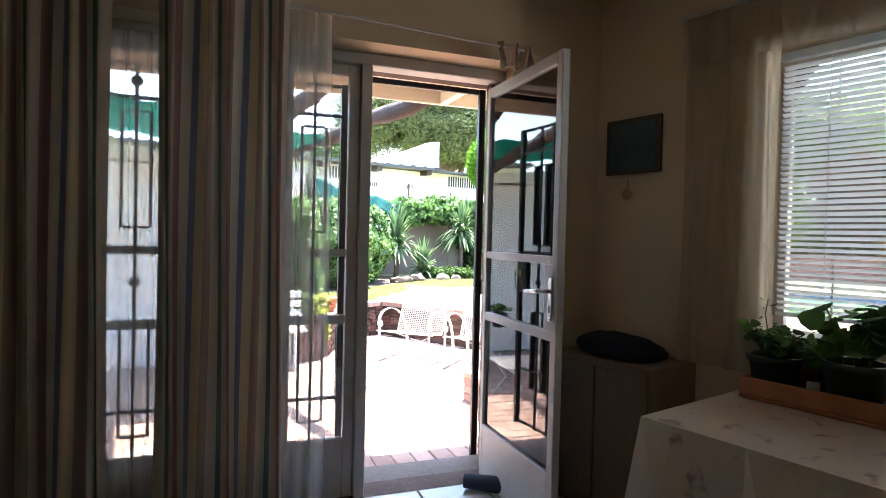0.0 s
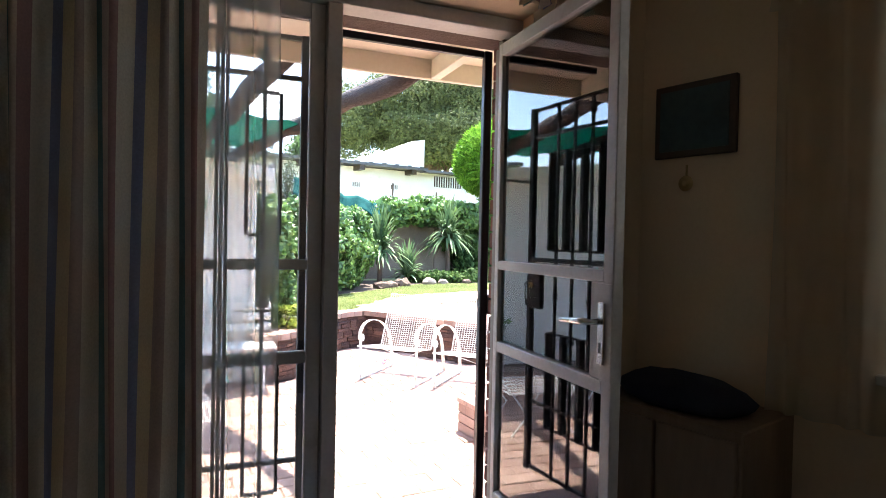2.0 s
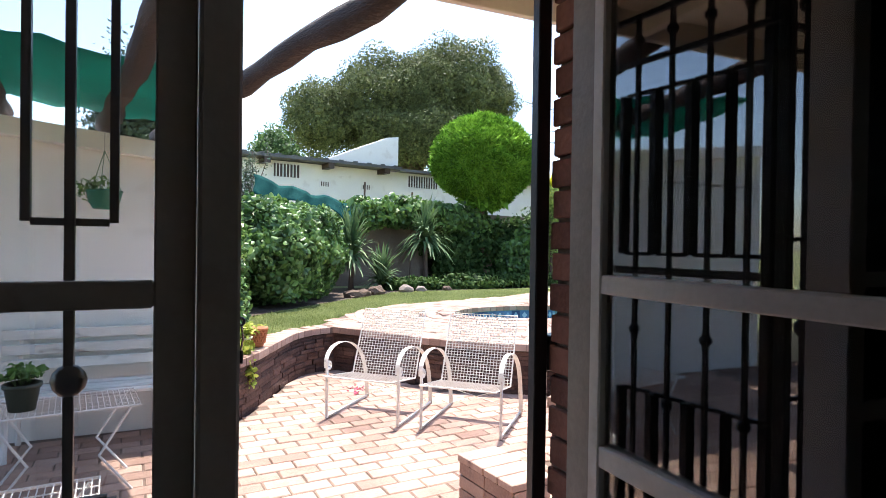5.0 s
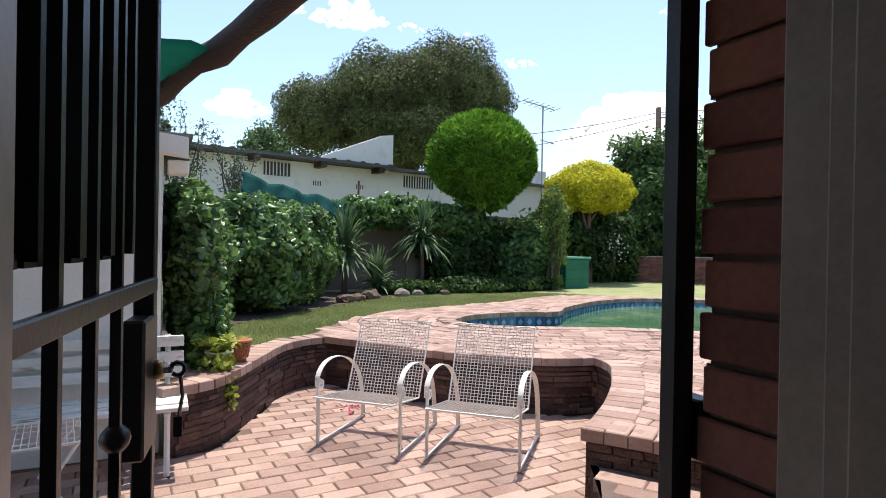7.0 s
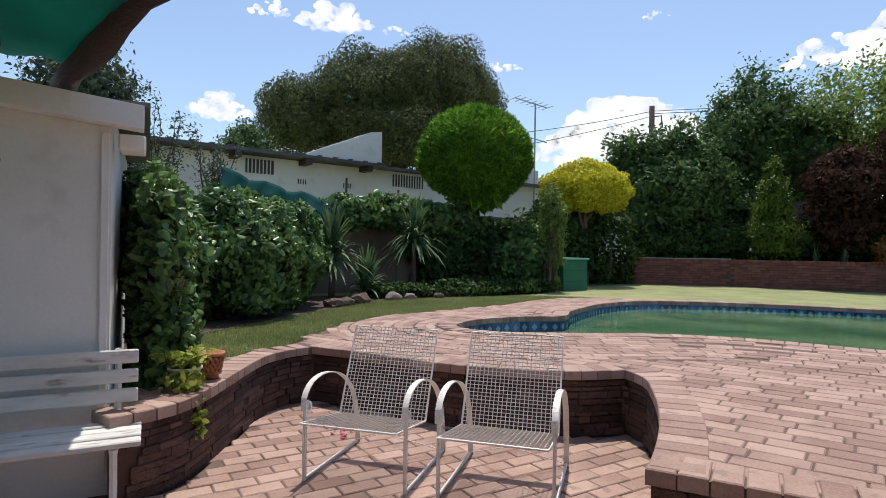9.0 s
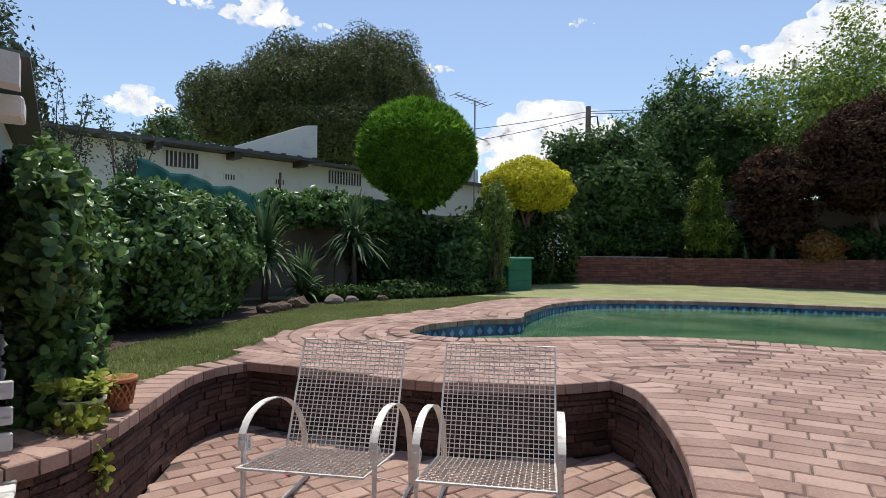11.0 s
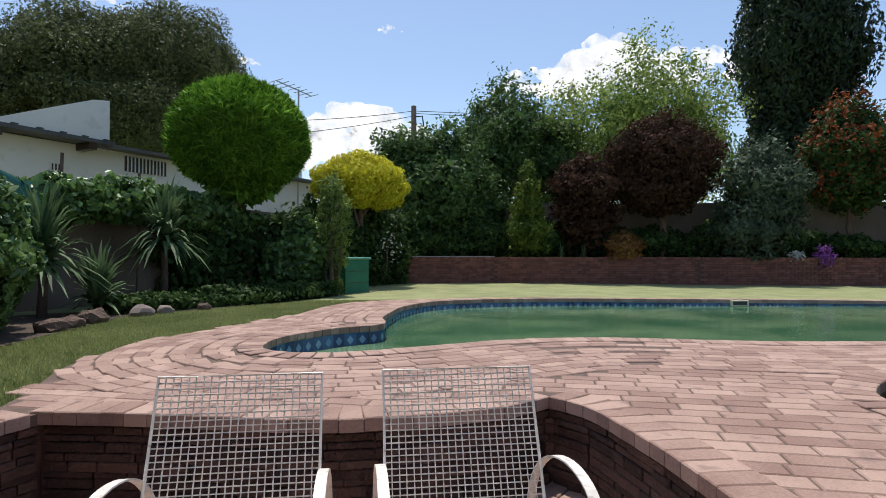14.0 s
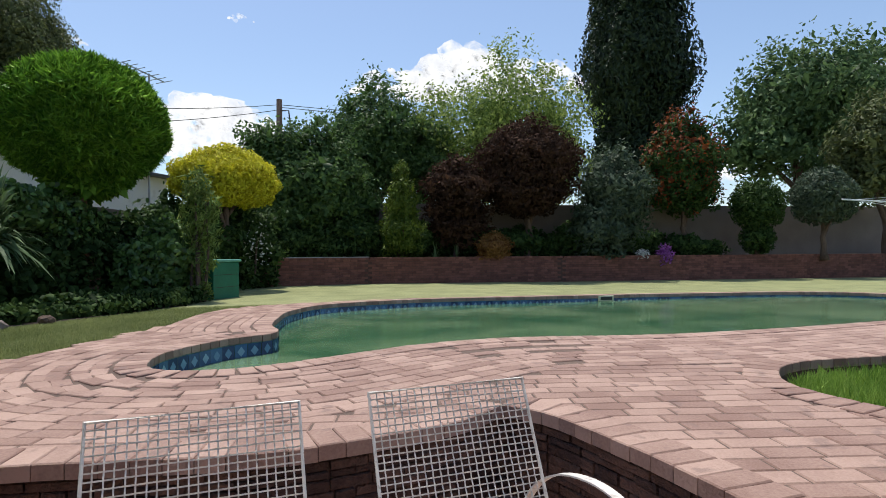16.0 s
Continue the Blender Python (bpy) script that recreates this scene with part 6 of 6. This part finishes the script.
part("hook", tube([(0.20, -0.006, 1.525), (0.20, -0.006, 1.57)], 0.004, 5), BRASS, orn)

# table with cloth, tray and plants
TM = SW @ Matrix.Translation((1.03, -1.0, 0))
table = thing("dining_table", "dining table hidden under a floral tablecloth", "table", m=TM)
part("tabletop", box((0, 0, 0.715), (1.5, 0.93, 0.74), 0.005), DARK_WOOD, table)
for x, y in ((0.07, 0.07), (1.43, 0.07), (0.07, 0.86), (1.43, 0.86)):
    part("leg", tube([(x, y, 0), (x, y, 0.714)], [0.025, 0.035], 8), DARK_WOOD, table)
CLOTH = surface("floral_oilcloth", (0.68, 0.58, 0.46), (0.80, 0.70, 0.57), 0.28, 5, 50, 0.1, fleck=(0.30, 0.12, 0.10), fleck_amount=0.7)
bm = bmesh.new()
top, rim = [], []
per = [(x, -0.015) for x in np.linspace(-0.015, 1.515, 16)] + [(1.515, y) for y in np.linspace(0.05, 0.9, 8)] + [(x, 0.945) for x in np.linspace(1.515, -0.015, 16)] + [(-0.015, y) for y in np.linspace(0.9, 0.05, 8)]
for i, (x, y) in enumerate(per):
    top.append(bm.verts.new((x, y, 0.745)))
    k = 0.03 + 0.03 * math.sin(i * 1.9)
    cx, cy = x - 0.75, y - 0.465
    rim.append(bm.verts.new((x + math.copysign(k, cx) * (abs(cx) > 0.7), y + math.copysign(k, cy) * (abs(cy) > 0.42), 0.48 + 0.01 * math.sin(i * 1.3))))
bm.faces.new(top)
for i in range(len(top)):
    j = (i + 1) % len(top)
    bm.faces.new((top[i], rim[i], rim[j], top[j]))
bmesh.ops.recalc_face_normals(bm, faces=bm.faces[:])
cl = tagged(part("tablecloth", bm, CLOTH), "cream floral oilcloth hanging over the table edges", "tablecloth")
cl.matrix_world = TM
sm = cl.modifiers.new("thick", "SOLIDIFY")
sm.thickness = 0.003

tray = thing("plant_tray", "long terracotta plant tray on the table", "tray", m=TM @ pose(0.03, 0.46, 0.747, 0, 0, 0))
part("tray_floor", box((0, 0, 0), (0.85, 0.19, 0.012), 0.004), TERRACOTTA, tray)
for lo, hi in (((0, 0, 0.0125), (0.85, 0.014, 0.07)), ((0, 0.176, 0.0125), (0.85, 0.19, 0.07)), ((0, 0.0145, 0.0125), (0.014, 0.1755, 0.07)), ((0.836, 0.0145, 0.0125), (0.85, 0.1755, 0.07))):
    part("tray_side", box(lo, hi, 0.004), TERRACOTTA, tray)


def pot_plant(m, r, h, mat, leaf_mt, leaf, n, spread, tall, label, name="potted_plant", narrow=0.8):
    ob = thing(name, label, "plant", m=m)
    part("pot", lathe([(r * 0.72, 0), (r * 0.95, h * 0.85), (r * 1.06, h * 0.86), (r * 1.06, h), (r * 0.92, h), (r * 0.9, h * 0.9)], 20), mat, ob, smooth=True)
    part("soil", lathe([(r * 0.88, h * 0.86), (r * 0.88, h * 0.9)], 16), SOIL, ob)
    rr = random.Random(n)
    pts = []
    for i in range(max(4, n // 8)):
        a, d = rr.uniform(0, 6.28), rr.uniform(0.2, 1) * spread
        tip = Vector((math.cos(a) * d, math.sin(a) * d, h + tall * rr.uniform(0.4, 1)))
        st = Vector((math.cos(a) * r * 0.4, math.sin(a) * r * 0.4, h * 0.9))
        part("stalk", tube([st, st.lerp(tip, 0.6) + Vector((0, 0, 0.02)), tip], 0.0025, 4), leaf_mt, ob)
        for q in range(8):
            pts.append(tip.lerp(st, rr.uniform(0, 0.45)) + Vector((rr.uniform(-1, 1), rr.uniform(-1, 1), rr.uniform(-0.5, 0.5))) * leaf * 0.8)
    part("foliage", leaves([tuple(p) for p in pts], [(0, 0, 1)] * len(pts), leaf, leaf_mt, "foliage", 0.2, narrow, 0.5), leaf_mt, ob)
    return ob


L_POT = leaf_mat("potted_leaf", (0.06, 0.14, 0.03), (0.18, 0.34, 0.09), 0.45, 0.4)
pot_plant(TM @ pose(0.10, 0.56, 0.76), 0.085, 0.13, DARK_POT, L_POT, 0.035, 150, 0.12, 0.10, "leafy seedling in a dark plastic pot")
pot_plant(TM @ pose(0.215, 0.60, 0.76), 0.05, 0.10, RED_POT, L_POT, 0.04, 70, 0.08, 0.10, "small leafy plant in a dark red woven pot")
sprig = thing("seedling_sprig", "thin upright sprig with small paired leaves", "plant", m=TM @ pose(0.07, 0.56, 0.875))
part("stalk", tube([(0, 0, -0.01), (0.004, 0, 0.08), (-0.008, 0, 0.15), (0.0, 0, 0.20)], 0.002, 5), L_POT, sprig)
p_ = [(0.02 * (1 if k % 2 else -1), 0.008 * (k % 3 - 1), 0.04 + 0.016 * k) for k in range(11)]
part("foliage", leaves(p_, [(0, 0, 1)] * len(p_), 0.03, L_POT, "foliage", 0.1, 0.55, 0.4), L_POT, sprig)
tag_ob = tagged(part("plant_tag", box((-0.018, -0.001, 0), (0.018, 0.001, 0.075), 0.0004), WHITE_METAL), "small white plastic plant tag", "tag")
tag_ob.matrix_world = TM @ pose(0.235, 0.515, 0.762, 12, 0, 20)
pot_plant(TM @ pose(0.335, 0.55, 0.76), 0.088, 0.15, DARK_POT, L_POT, 0.075, 100, 0.14, 0.19, "broad-leaved pelargonium in a dark pot")
bottle = thing("glass_bottle", "small clear round glass bottle on the tray", "bottle", m=TM @ pose(0.455, 0.515, 0.76))
part("body", lathe([(0.02, 0), (0.034, 0.015), (0.036, 0.05), (0.022, 0.08), (0.01, 0.092), (0.01, 0.115)], 16), surface("cloudy_glass", (0.6, 0.62, 0.62), (0.75, 0.77, 0.77), 0.15, 9, 40, 0.05, trans=0.6), bottle, smooth=True)
part("stopper", lathe([(0.012, 0.1155), (0.013, 0.13)], 12), WHITE_METAL, bottle)

# cabinet below the picture, with a dark cloth on it
cab = thing("cabinet", "low brown wooden cabinet under the picture", "cabinet", m=SW @ Matrix.Translation((0.05, -0.36, 0)))
part("body", box((0, 0, 0.04), (0.55, 0.355, 0.72), 0.005), BROWN_WOOD, cab)
part("door", box((0.01, -0.018, 0.08), (0.27, -0.001, 0.69), 0.004), BROWN_WOOD, cab)
part("door", box((0.28, -0.018, 0.08), (0.54, -0.001, 0.69), 0.004), BROWN_WOOD, cab)
part("plinth", box((0.02, 0.02, 0), (0.53, 0.34, 0.039)), BROWN_WOOD, cab)
bm = bmesh.new()
bmesh.ops.create_icosphere(bm, subdivisions=3, radius=1.0)
for v in bm.verts:
    v.co = Vector((v.co.x * 0.24, v.co.y * 0.15, max(v.co.z, -0.4) * 0.07 + 0.028)) + noise.noise_vector(v.co * 2.2) * 0.02
    v.co.z = max(v.co.z, 0.0)
bag = tagged(part("folded_cloth", bm, NAVY, smooth=True), "crumpled navy cloth lying on the cabinet", "cloth")
bag.matrix_world = SW @ Matrix.Translation((0.32, -0.19, 0.722))

curtain(-1.20, -0.80, -0.16, 0.05, 2.05, 9, 0.014, VEIL, "sheer_curtain", "thin white voile veiling the narrow window", 1)
mat_roll = tagged(part("draught_stopper", tube([(0.50, -0.10, 0.04), (0.66, -0.22, 0.045), (0.80, -0.42, 0.04)], [0.035, 0.042, 0.036], 12), NAVY, smooth=True), "dark rolled cloth draught stopper on the tiles", "draught stopper")
dch = thing("dining_chair", "dark wooden spindle-back chair pulled up to the table", "chair", m=TM @ Matrix.Translation((0.72, -0.30, 0)))
part("seat", box((-0.2, 0.02, 0.42), (0.2, 0.40, 0.45), 0.012), DARK_WOOD, dch)
for x, y in ((-0.17, 0.05), (0.17, 0.05), (-0.17, 0.37), (0.17, 0.37)):
    part("leg", tube([(x * 1.12, y, 0), (x, y, 0.419)], [0.015, 0.02], 8), DARK_WOOD, dch)
part("hoop", tube([(0.2 * math.cos(a), 0.03 - 0.05 * math.sin(a), 0.45 + 0.36 * math.sin(a)) for a in [math.pi * i / 16 for i in range(17)]], 0.014, 8), DARK_WOOD, dch, smooth=True)
for i in range(5):
    x = -0.12 + i * 0.06
    part("spindle", tube([(x, 0.03, 0.45), (x, -0.012, 0.45 + 0.36 * math.sqrt(max(0.0, 1 - (x / 0.2) ** 2)))], 0.007, 6), DARK_WOOD, dch)

# ---- patio and garden things ----
def basket_weave(ob, r0, r1, h, mat):
    bm = bmesh.new()
    for k in range(14):
        for s in (-1, 1):
            add_tube(bm, [((r0 + (r1 - r0) * t) * math.cos(k * 0.4488 + s * t * 0.9), (r0 + (r1 - r0) * t) * math.sin(k * 0.4488 + s * t * 0.9), 0.03 + (h - 0.06) * t) for t in (0, 0.33, 0.66, 1)], 0.006, 5)
    part("lattice", bm, mat, ob)


tp = thing("terracotta_pot", "terracotta basket-weave pot on the terrace edge", "flowerpot", m=Matrix.Translation((0.615, 4.68, 0.281)))
part("bowl", lathe([(0.045, 0.0), (0.052, 0.05), (0.062, 0.14), (0.06, 0.141), (0.05, 0.06)], 18), TERRACOTTA, tp, smooth=True)
part("rim", lathe([(0.075, 0.15), (0.088, 0.155), (0.088, 0.175), (0.07, 0.176), (0.066, 0.15)], 18), TERRACOTTA, tp, smooth=True)
basket_weave(tp, 0.058, 0.078, 0.18, TERRACOTTA)
pl = pot_plant(Matrix.Translation((0.44, 4.52, 0.281)), 0.10, 0.12, PALE_POT, leaf_mat("yellow_green_leaf", (0.16, 0.22, 0.03), (0.42, 0.46, 0.10), 0.4), 0.045, 200, 0.19, 0.12, "yellow-green trailing plant in a pale pot")
p_, n_ = crown_points([(0.02, -0.15, 0.02, 0.10, 0.10, 0.14), (0.06, -0.22, -0.16, 0.07, 0.07, 0.13), (-0.06, -0.12, 0.05, 0.12, 0.08, 0.08)], 260, 0.8)
part("trailing_foliage", leaves(p_, n_, 0.04, bpy.data.materials["yellow_green_leaf"], "trailing_foliage", 0.6, 0.8), None, pl)
hb = thing("hanging_basket", "green plastic hanging basket with a small plant", "hanging basket", m=Matrix.Translation((-0.55, 3.95, 1.46)))
part("bowl", lathe([(0.07, 0.0), (0.10, 0.05), (0.115, 0.12), (0.12, 0.121), (0.12, 0.135), (0.10, 0.134)], 18), GREEN_POT, hb, smooth=True)
for k in range(3):
    a = k * 2.094 + 0.4
    part("hanger", tube([(0.115 * math.cos(a), 0.115 * math.sin(a), 0.13), (0, 0, 0.42)], 0.003, 4), GREEN_POT, hb)
part("hook", tube([(0, 0, 0.42), (0, 0, 0.60)], 0.003, 4), GREY_METAL, hb)
p_, n_ = crown_points([(-0.05, 0, 0.17, 0.13, 0.11, 0.06), (-0.14, 0, 0.12, 0.05, 0.05, 0.07)], 160, 0.9)
part("foliage", leaves(p_, n_, 0.035, L_POT, "foliage"), None, hb)


def wire_table(m, w, d, h, label):
    ob = thing("wire_table", label, "table", m=m)
    bm = bmesh.new()
    for i in range(int(w / 0.03) + 1):
        add_tube(bm, [(i * 0.03, 0, h), (i * 0.03, d, h)], 0.003, 4)
    for j in range(int(d / 0.1) + 1):
        add_tube(bm, [(0, j * 0.1, h - 0.005), (w, j * 0.1, h - 0.005)], 0.004, 4)
    part("wire_top", bm, WHITE_METAL, ob)
    part("rim", tube([(0, 0, h), (w, 0, h), (w, d, h), (0, d, h), (0, 0, h)], 0.007, 6), WHITE_METAL, ob)
    for x, y in ((0.04, 0.04), (w - 0.04, 0.04), (0.04, d - 0.04), (w - 0.04, d - 0.04)):
        part("leg", tube([(x, y, 0), (w / 2 + (x - w / 2) * 0.5, y, h * 0.45), (x, y, h - 0.004)], 0.008, 6), WHITE_METAL, ob)
    return ob


wire_table(Matrix.Translation((-1.0, 2.85, PATIO_Z)) @ Matrix.Rotation(radians(8), 4, "Z"), 0.75, 0.45, 0.50, "white wire-topped garden table before the bench")
wire_table(Matrix.Translation((-0.95, 1.75, PATIO_Z)) @ Matrix.Rotation(radians(5), 4, "Z"), 0.6, 0.5, 0.34, "low white wire side table on the patio")
wire_table(Matrix.Translation((-2.2, 2.5, PATIO_Z)) @ Matrix.Rotation(radians(-10), 4, "Z"), 0.8, 0.5, 0.45, "white wire garden table further along the patio")
pot_plant(Matrix.Translation((-0.85, 3.05, PATIO_Z + 0.506)), 0.09, 0.15, DARK_POT, L_POT, 0.05, 80, 0.13, 0.12, "bushy plant in a dark pot on the wire table")

# green net draped over the boundary wall
bm = bmesh.new()
rows = []
for i in range(25):
    u = i / 24
    a = Vector((1.38, 11.9, 0)).lerp(Vector((3.6, 12.3, 0)), u)
    zt = 2.66 - 0.50 * u ** 0.8 + 0.04 * math.sin(u * 19)
    row = []
    for j in range(7):
        v = j / 6
        row.append(bm.verts.new((a.x + 0.03 * math.sin(u * 40 + v * 5), a.y - 0.25 * v + 0.04 * math.sin(u * 33 + v * 4), zt - v * (0.42 + 0.10 * math.sin(u * 14)))))
    rows.append(row)
for a, b in zip(rows, rows[1:]):
    for j in range(6):
        bm.faces.new((a[j], b[j], b[j + 1], a[j + 1]))
dn = tagged(part("draped_net", bm, surface("dark_green_netting", (0.006, 0.035, 0.035), (0.016, 0.075, 0.07), 0.95, 4, 90, 0.5, spec=0.05), smooth=True), "dark green shade net draped over the boundary wall", "shade net")
sm = dn.modifiers.new("thick", "SOLIDIFY")
sm.thickness = 0.006
for i, (x, y, h) in enumerate(((4.1, 13.0, 2.75), (5.5, 13.35, 2.6))):
    tagged(part("fence_stake", tube([(x, y, 0.2), (x + 0.05, y, h)], 0.025, 6), BARK), "thin wooden stake behind the shrubs", "stake", "stakes by the wall")

# pool fittings
sk = thing("skimmer_opening", "rectangular pool skimmer opening below the coping", "skimmer", m=Matrix.Translation((13.35, 4.66, 0.13)) @ Matrix.Rotation(math.atan2(-0.77, 0.63), 4, "Z"))
part("surround", box((-0.18, -0.04, -0.075), (0.18, 0.0, 0.045), 0.008), PALE_POT, sk)
part("throat", box((-0.14, -0.046, -0.05), (0.14, -0.0405, 0.022)), BLACK_STEEL, sk)
tagged(part("pool_pipe", tube([(4.05, 5.78, 0.075), (4.6, 5.62, 0.085), (5.1, 5.48, 0.07)], 0.012, 6), WHITE_METAL, smooth=True), "white plastic pipe lying at the pool edge", "pipe")
plank = tagged(part("coping_plank", box((0, 0, 0), (2.9, 0.22, 0.025), 0.004), GREY_METAL), "pale metal strip lying on the planter wall", "strip")
plank.matrix_world = Matrix.Translation((13.9, 14.1, 1.002)) @ Matrix.Rotation(math.atan2(-3.1, 4.0), 4, "Z")

# rotary clothes line at the garden's far end
cd = thing("clothes_line", "white rotary clothes line standing on the lawn", "clothes line", m=Matrix.Translation((14.6, -1.6, 0.0)))
part("mast", tube([(0, 0, 0), (0, 0, 2.25)], 0.025, 8), WHITE_METAL, cd)
for k in range(4):
    a = k * math.pi / 2 + 0.3
    part("arm", tube([(0, 0, 1.98), (1.9 * math.cos(a), 1.9 * math.sin(a), 2.12)], 0.016, 6), WHITE_METAL, cd)
    part("stay", tube([(0, 0, 2.24), (1.1 * math.cos(a), 1.1 * math.sin(a), 2.06)], 0.010, 5), WHITE_METAL, cd)
for j in range(4):
    r = 0.7 + j * 0.35
    part("line", tube([(r * math.cos(k * math.pi / 2 + 0.3), r * math.sin(k * math.pi / 2 + 0.3), 1.98 + 0.074 * r) for k in range(5)], 0.005, 4), WHITE_METAL, cd)

# stones and fallen petals
def rock(x, y, s, seed):
    rr = random.Random(seed)
    bm = bmesh.new()
    bmesh.ops.create_icosphere(bm, subdivisions=2, radius=s)
    for v in bm.verts:
        v.co = Vector((v.co.x * 1.3, v.co.y, v.co.z * 0.75)) + noise.noise_vector(v.co * (2 / s) + Vector((seed, 0, 0))) * s * 0.35
    ob = part("rock", bm, BARK if seed % 3 else GREY_WALL)
    ob.location = (x, y, GZ(x, y) + s * 0.3)
    return tagged(ob, "rough brown rock at the lawn edge", "rock", "rocks along the flower bed")


for i, (x, y, s) in enumerate(((4.35, 10.6, 0.13), (3.55, 10.2, 0.16), (3.2, 9.85, 0.12), (4.75, 10.75, 0.10), (2.9, 9.6, 0.14), (5.4, 10.8, 0.09))):
    rock(x, y, s, i)
p_ = [(1.55 + LEAF_RNG.normal(0, 0.06), 4.75 + LEAF_RNG.normal(0, 0.08), PATIO_Z + 0.012) for _ in range(22)]
tagged(part("fallen_petals", leaves(p_, [(0, 0, 1)] * len(p_), 0.035, leaf_mat("pink_petal", (0.35, 0.03, 0.07), (0.6, 0.12, 0.18), 0.2), "petals", 0, 0.7, 0.3), None), "fallen pink petals on the patio", "petals", kind="stuff")
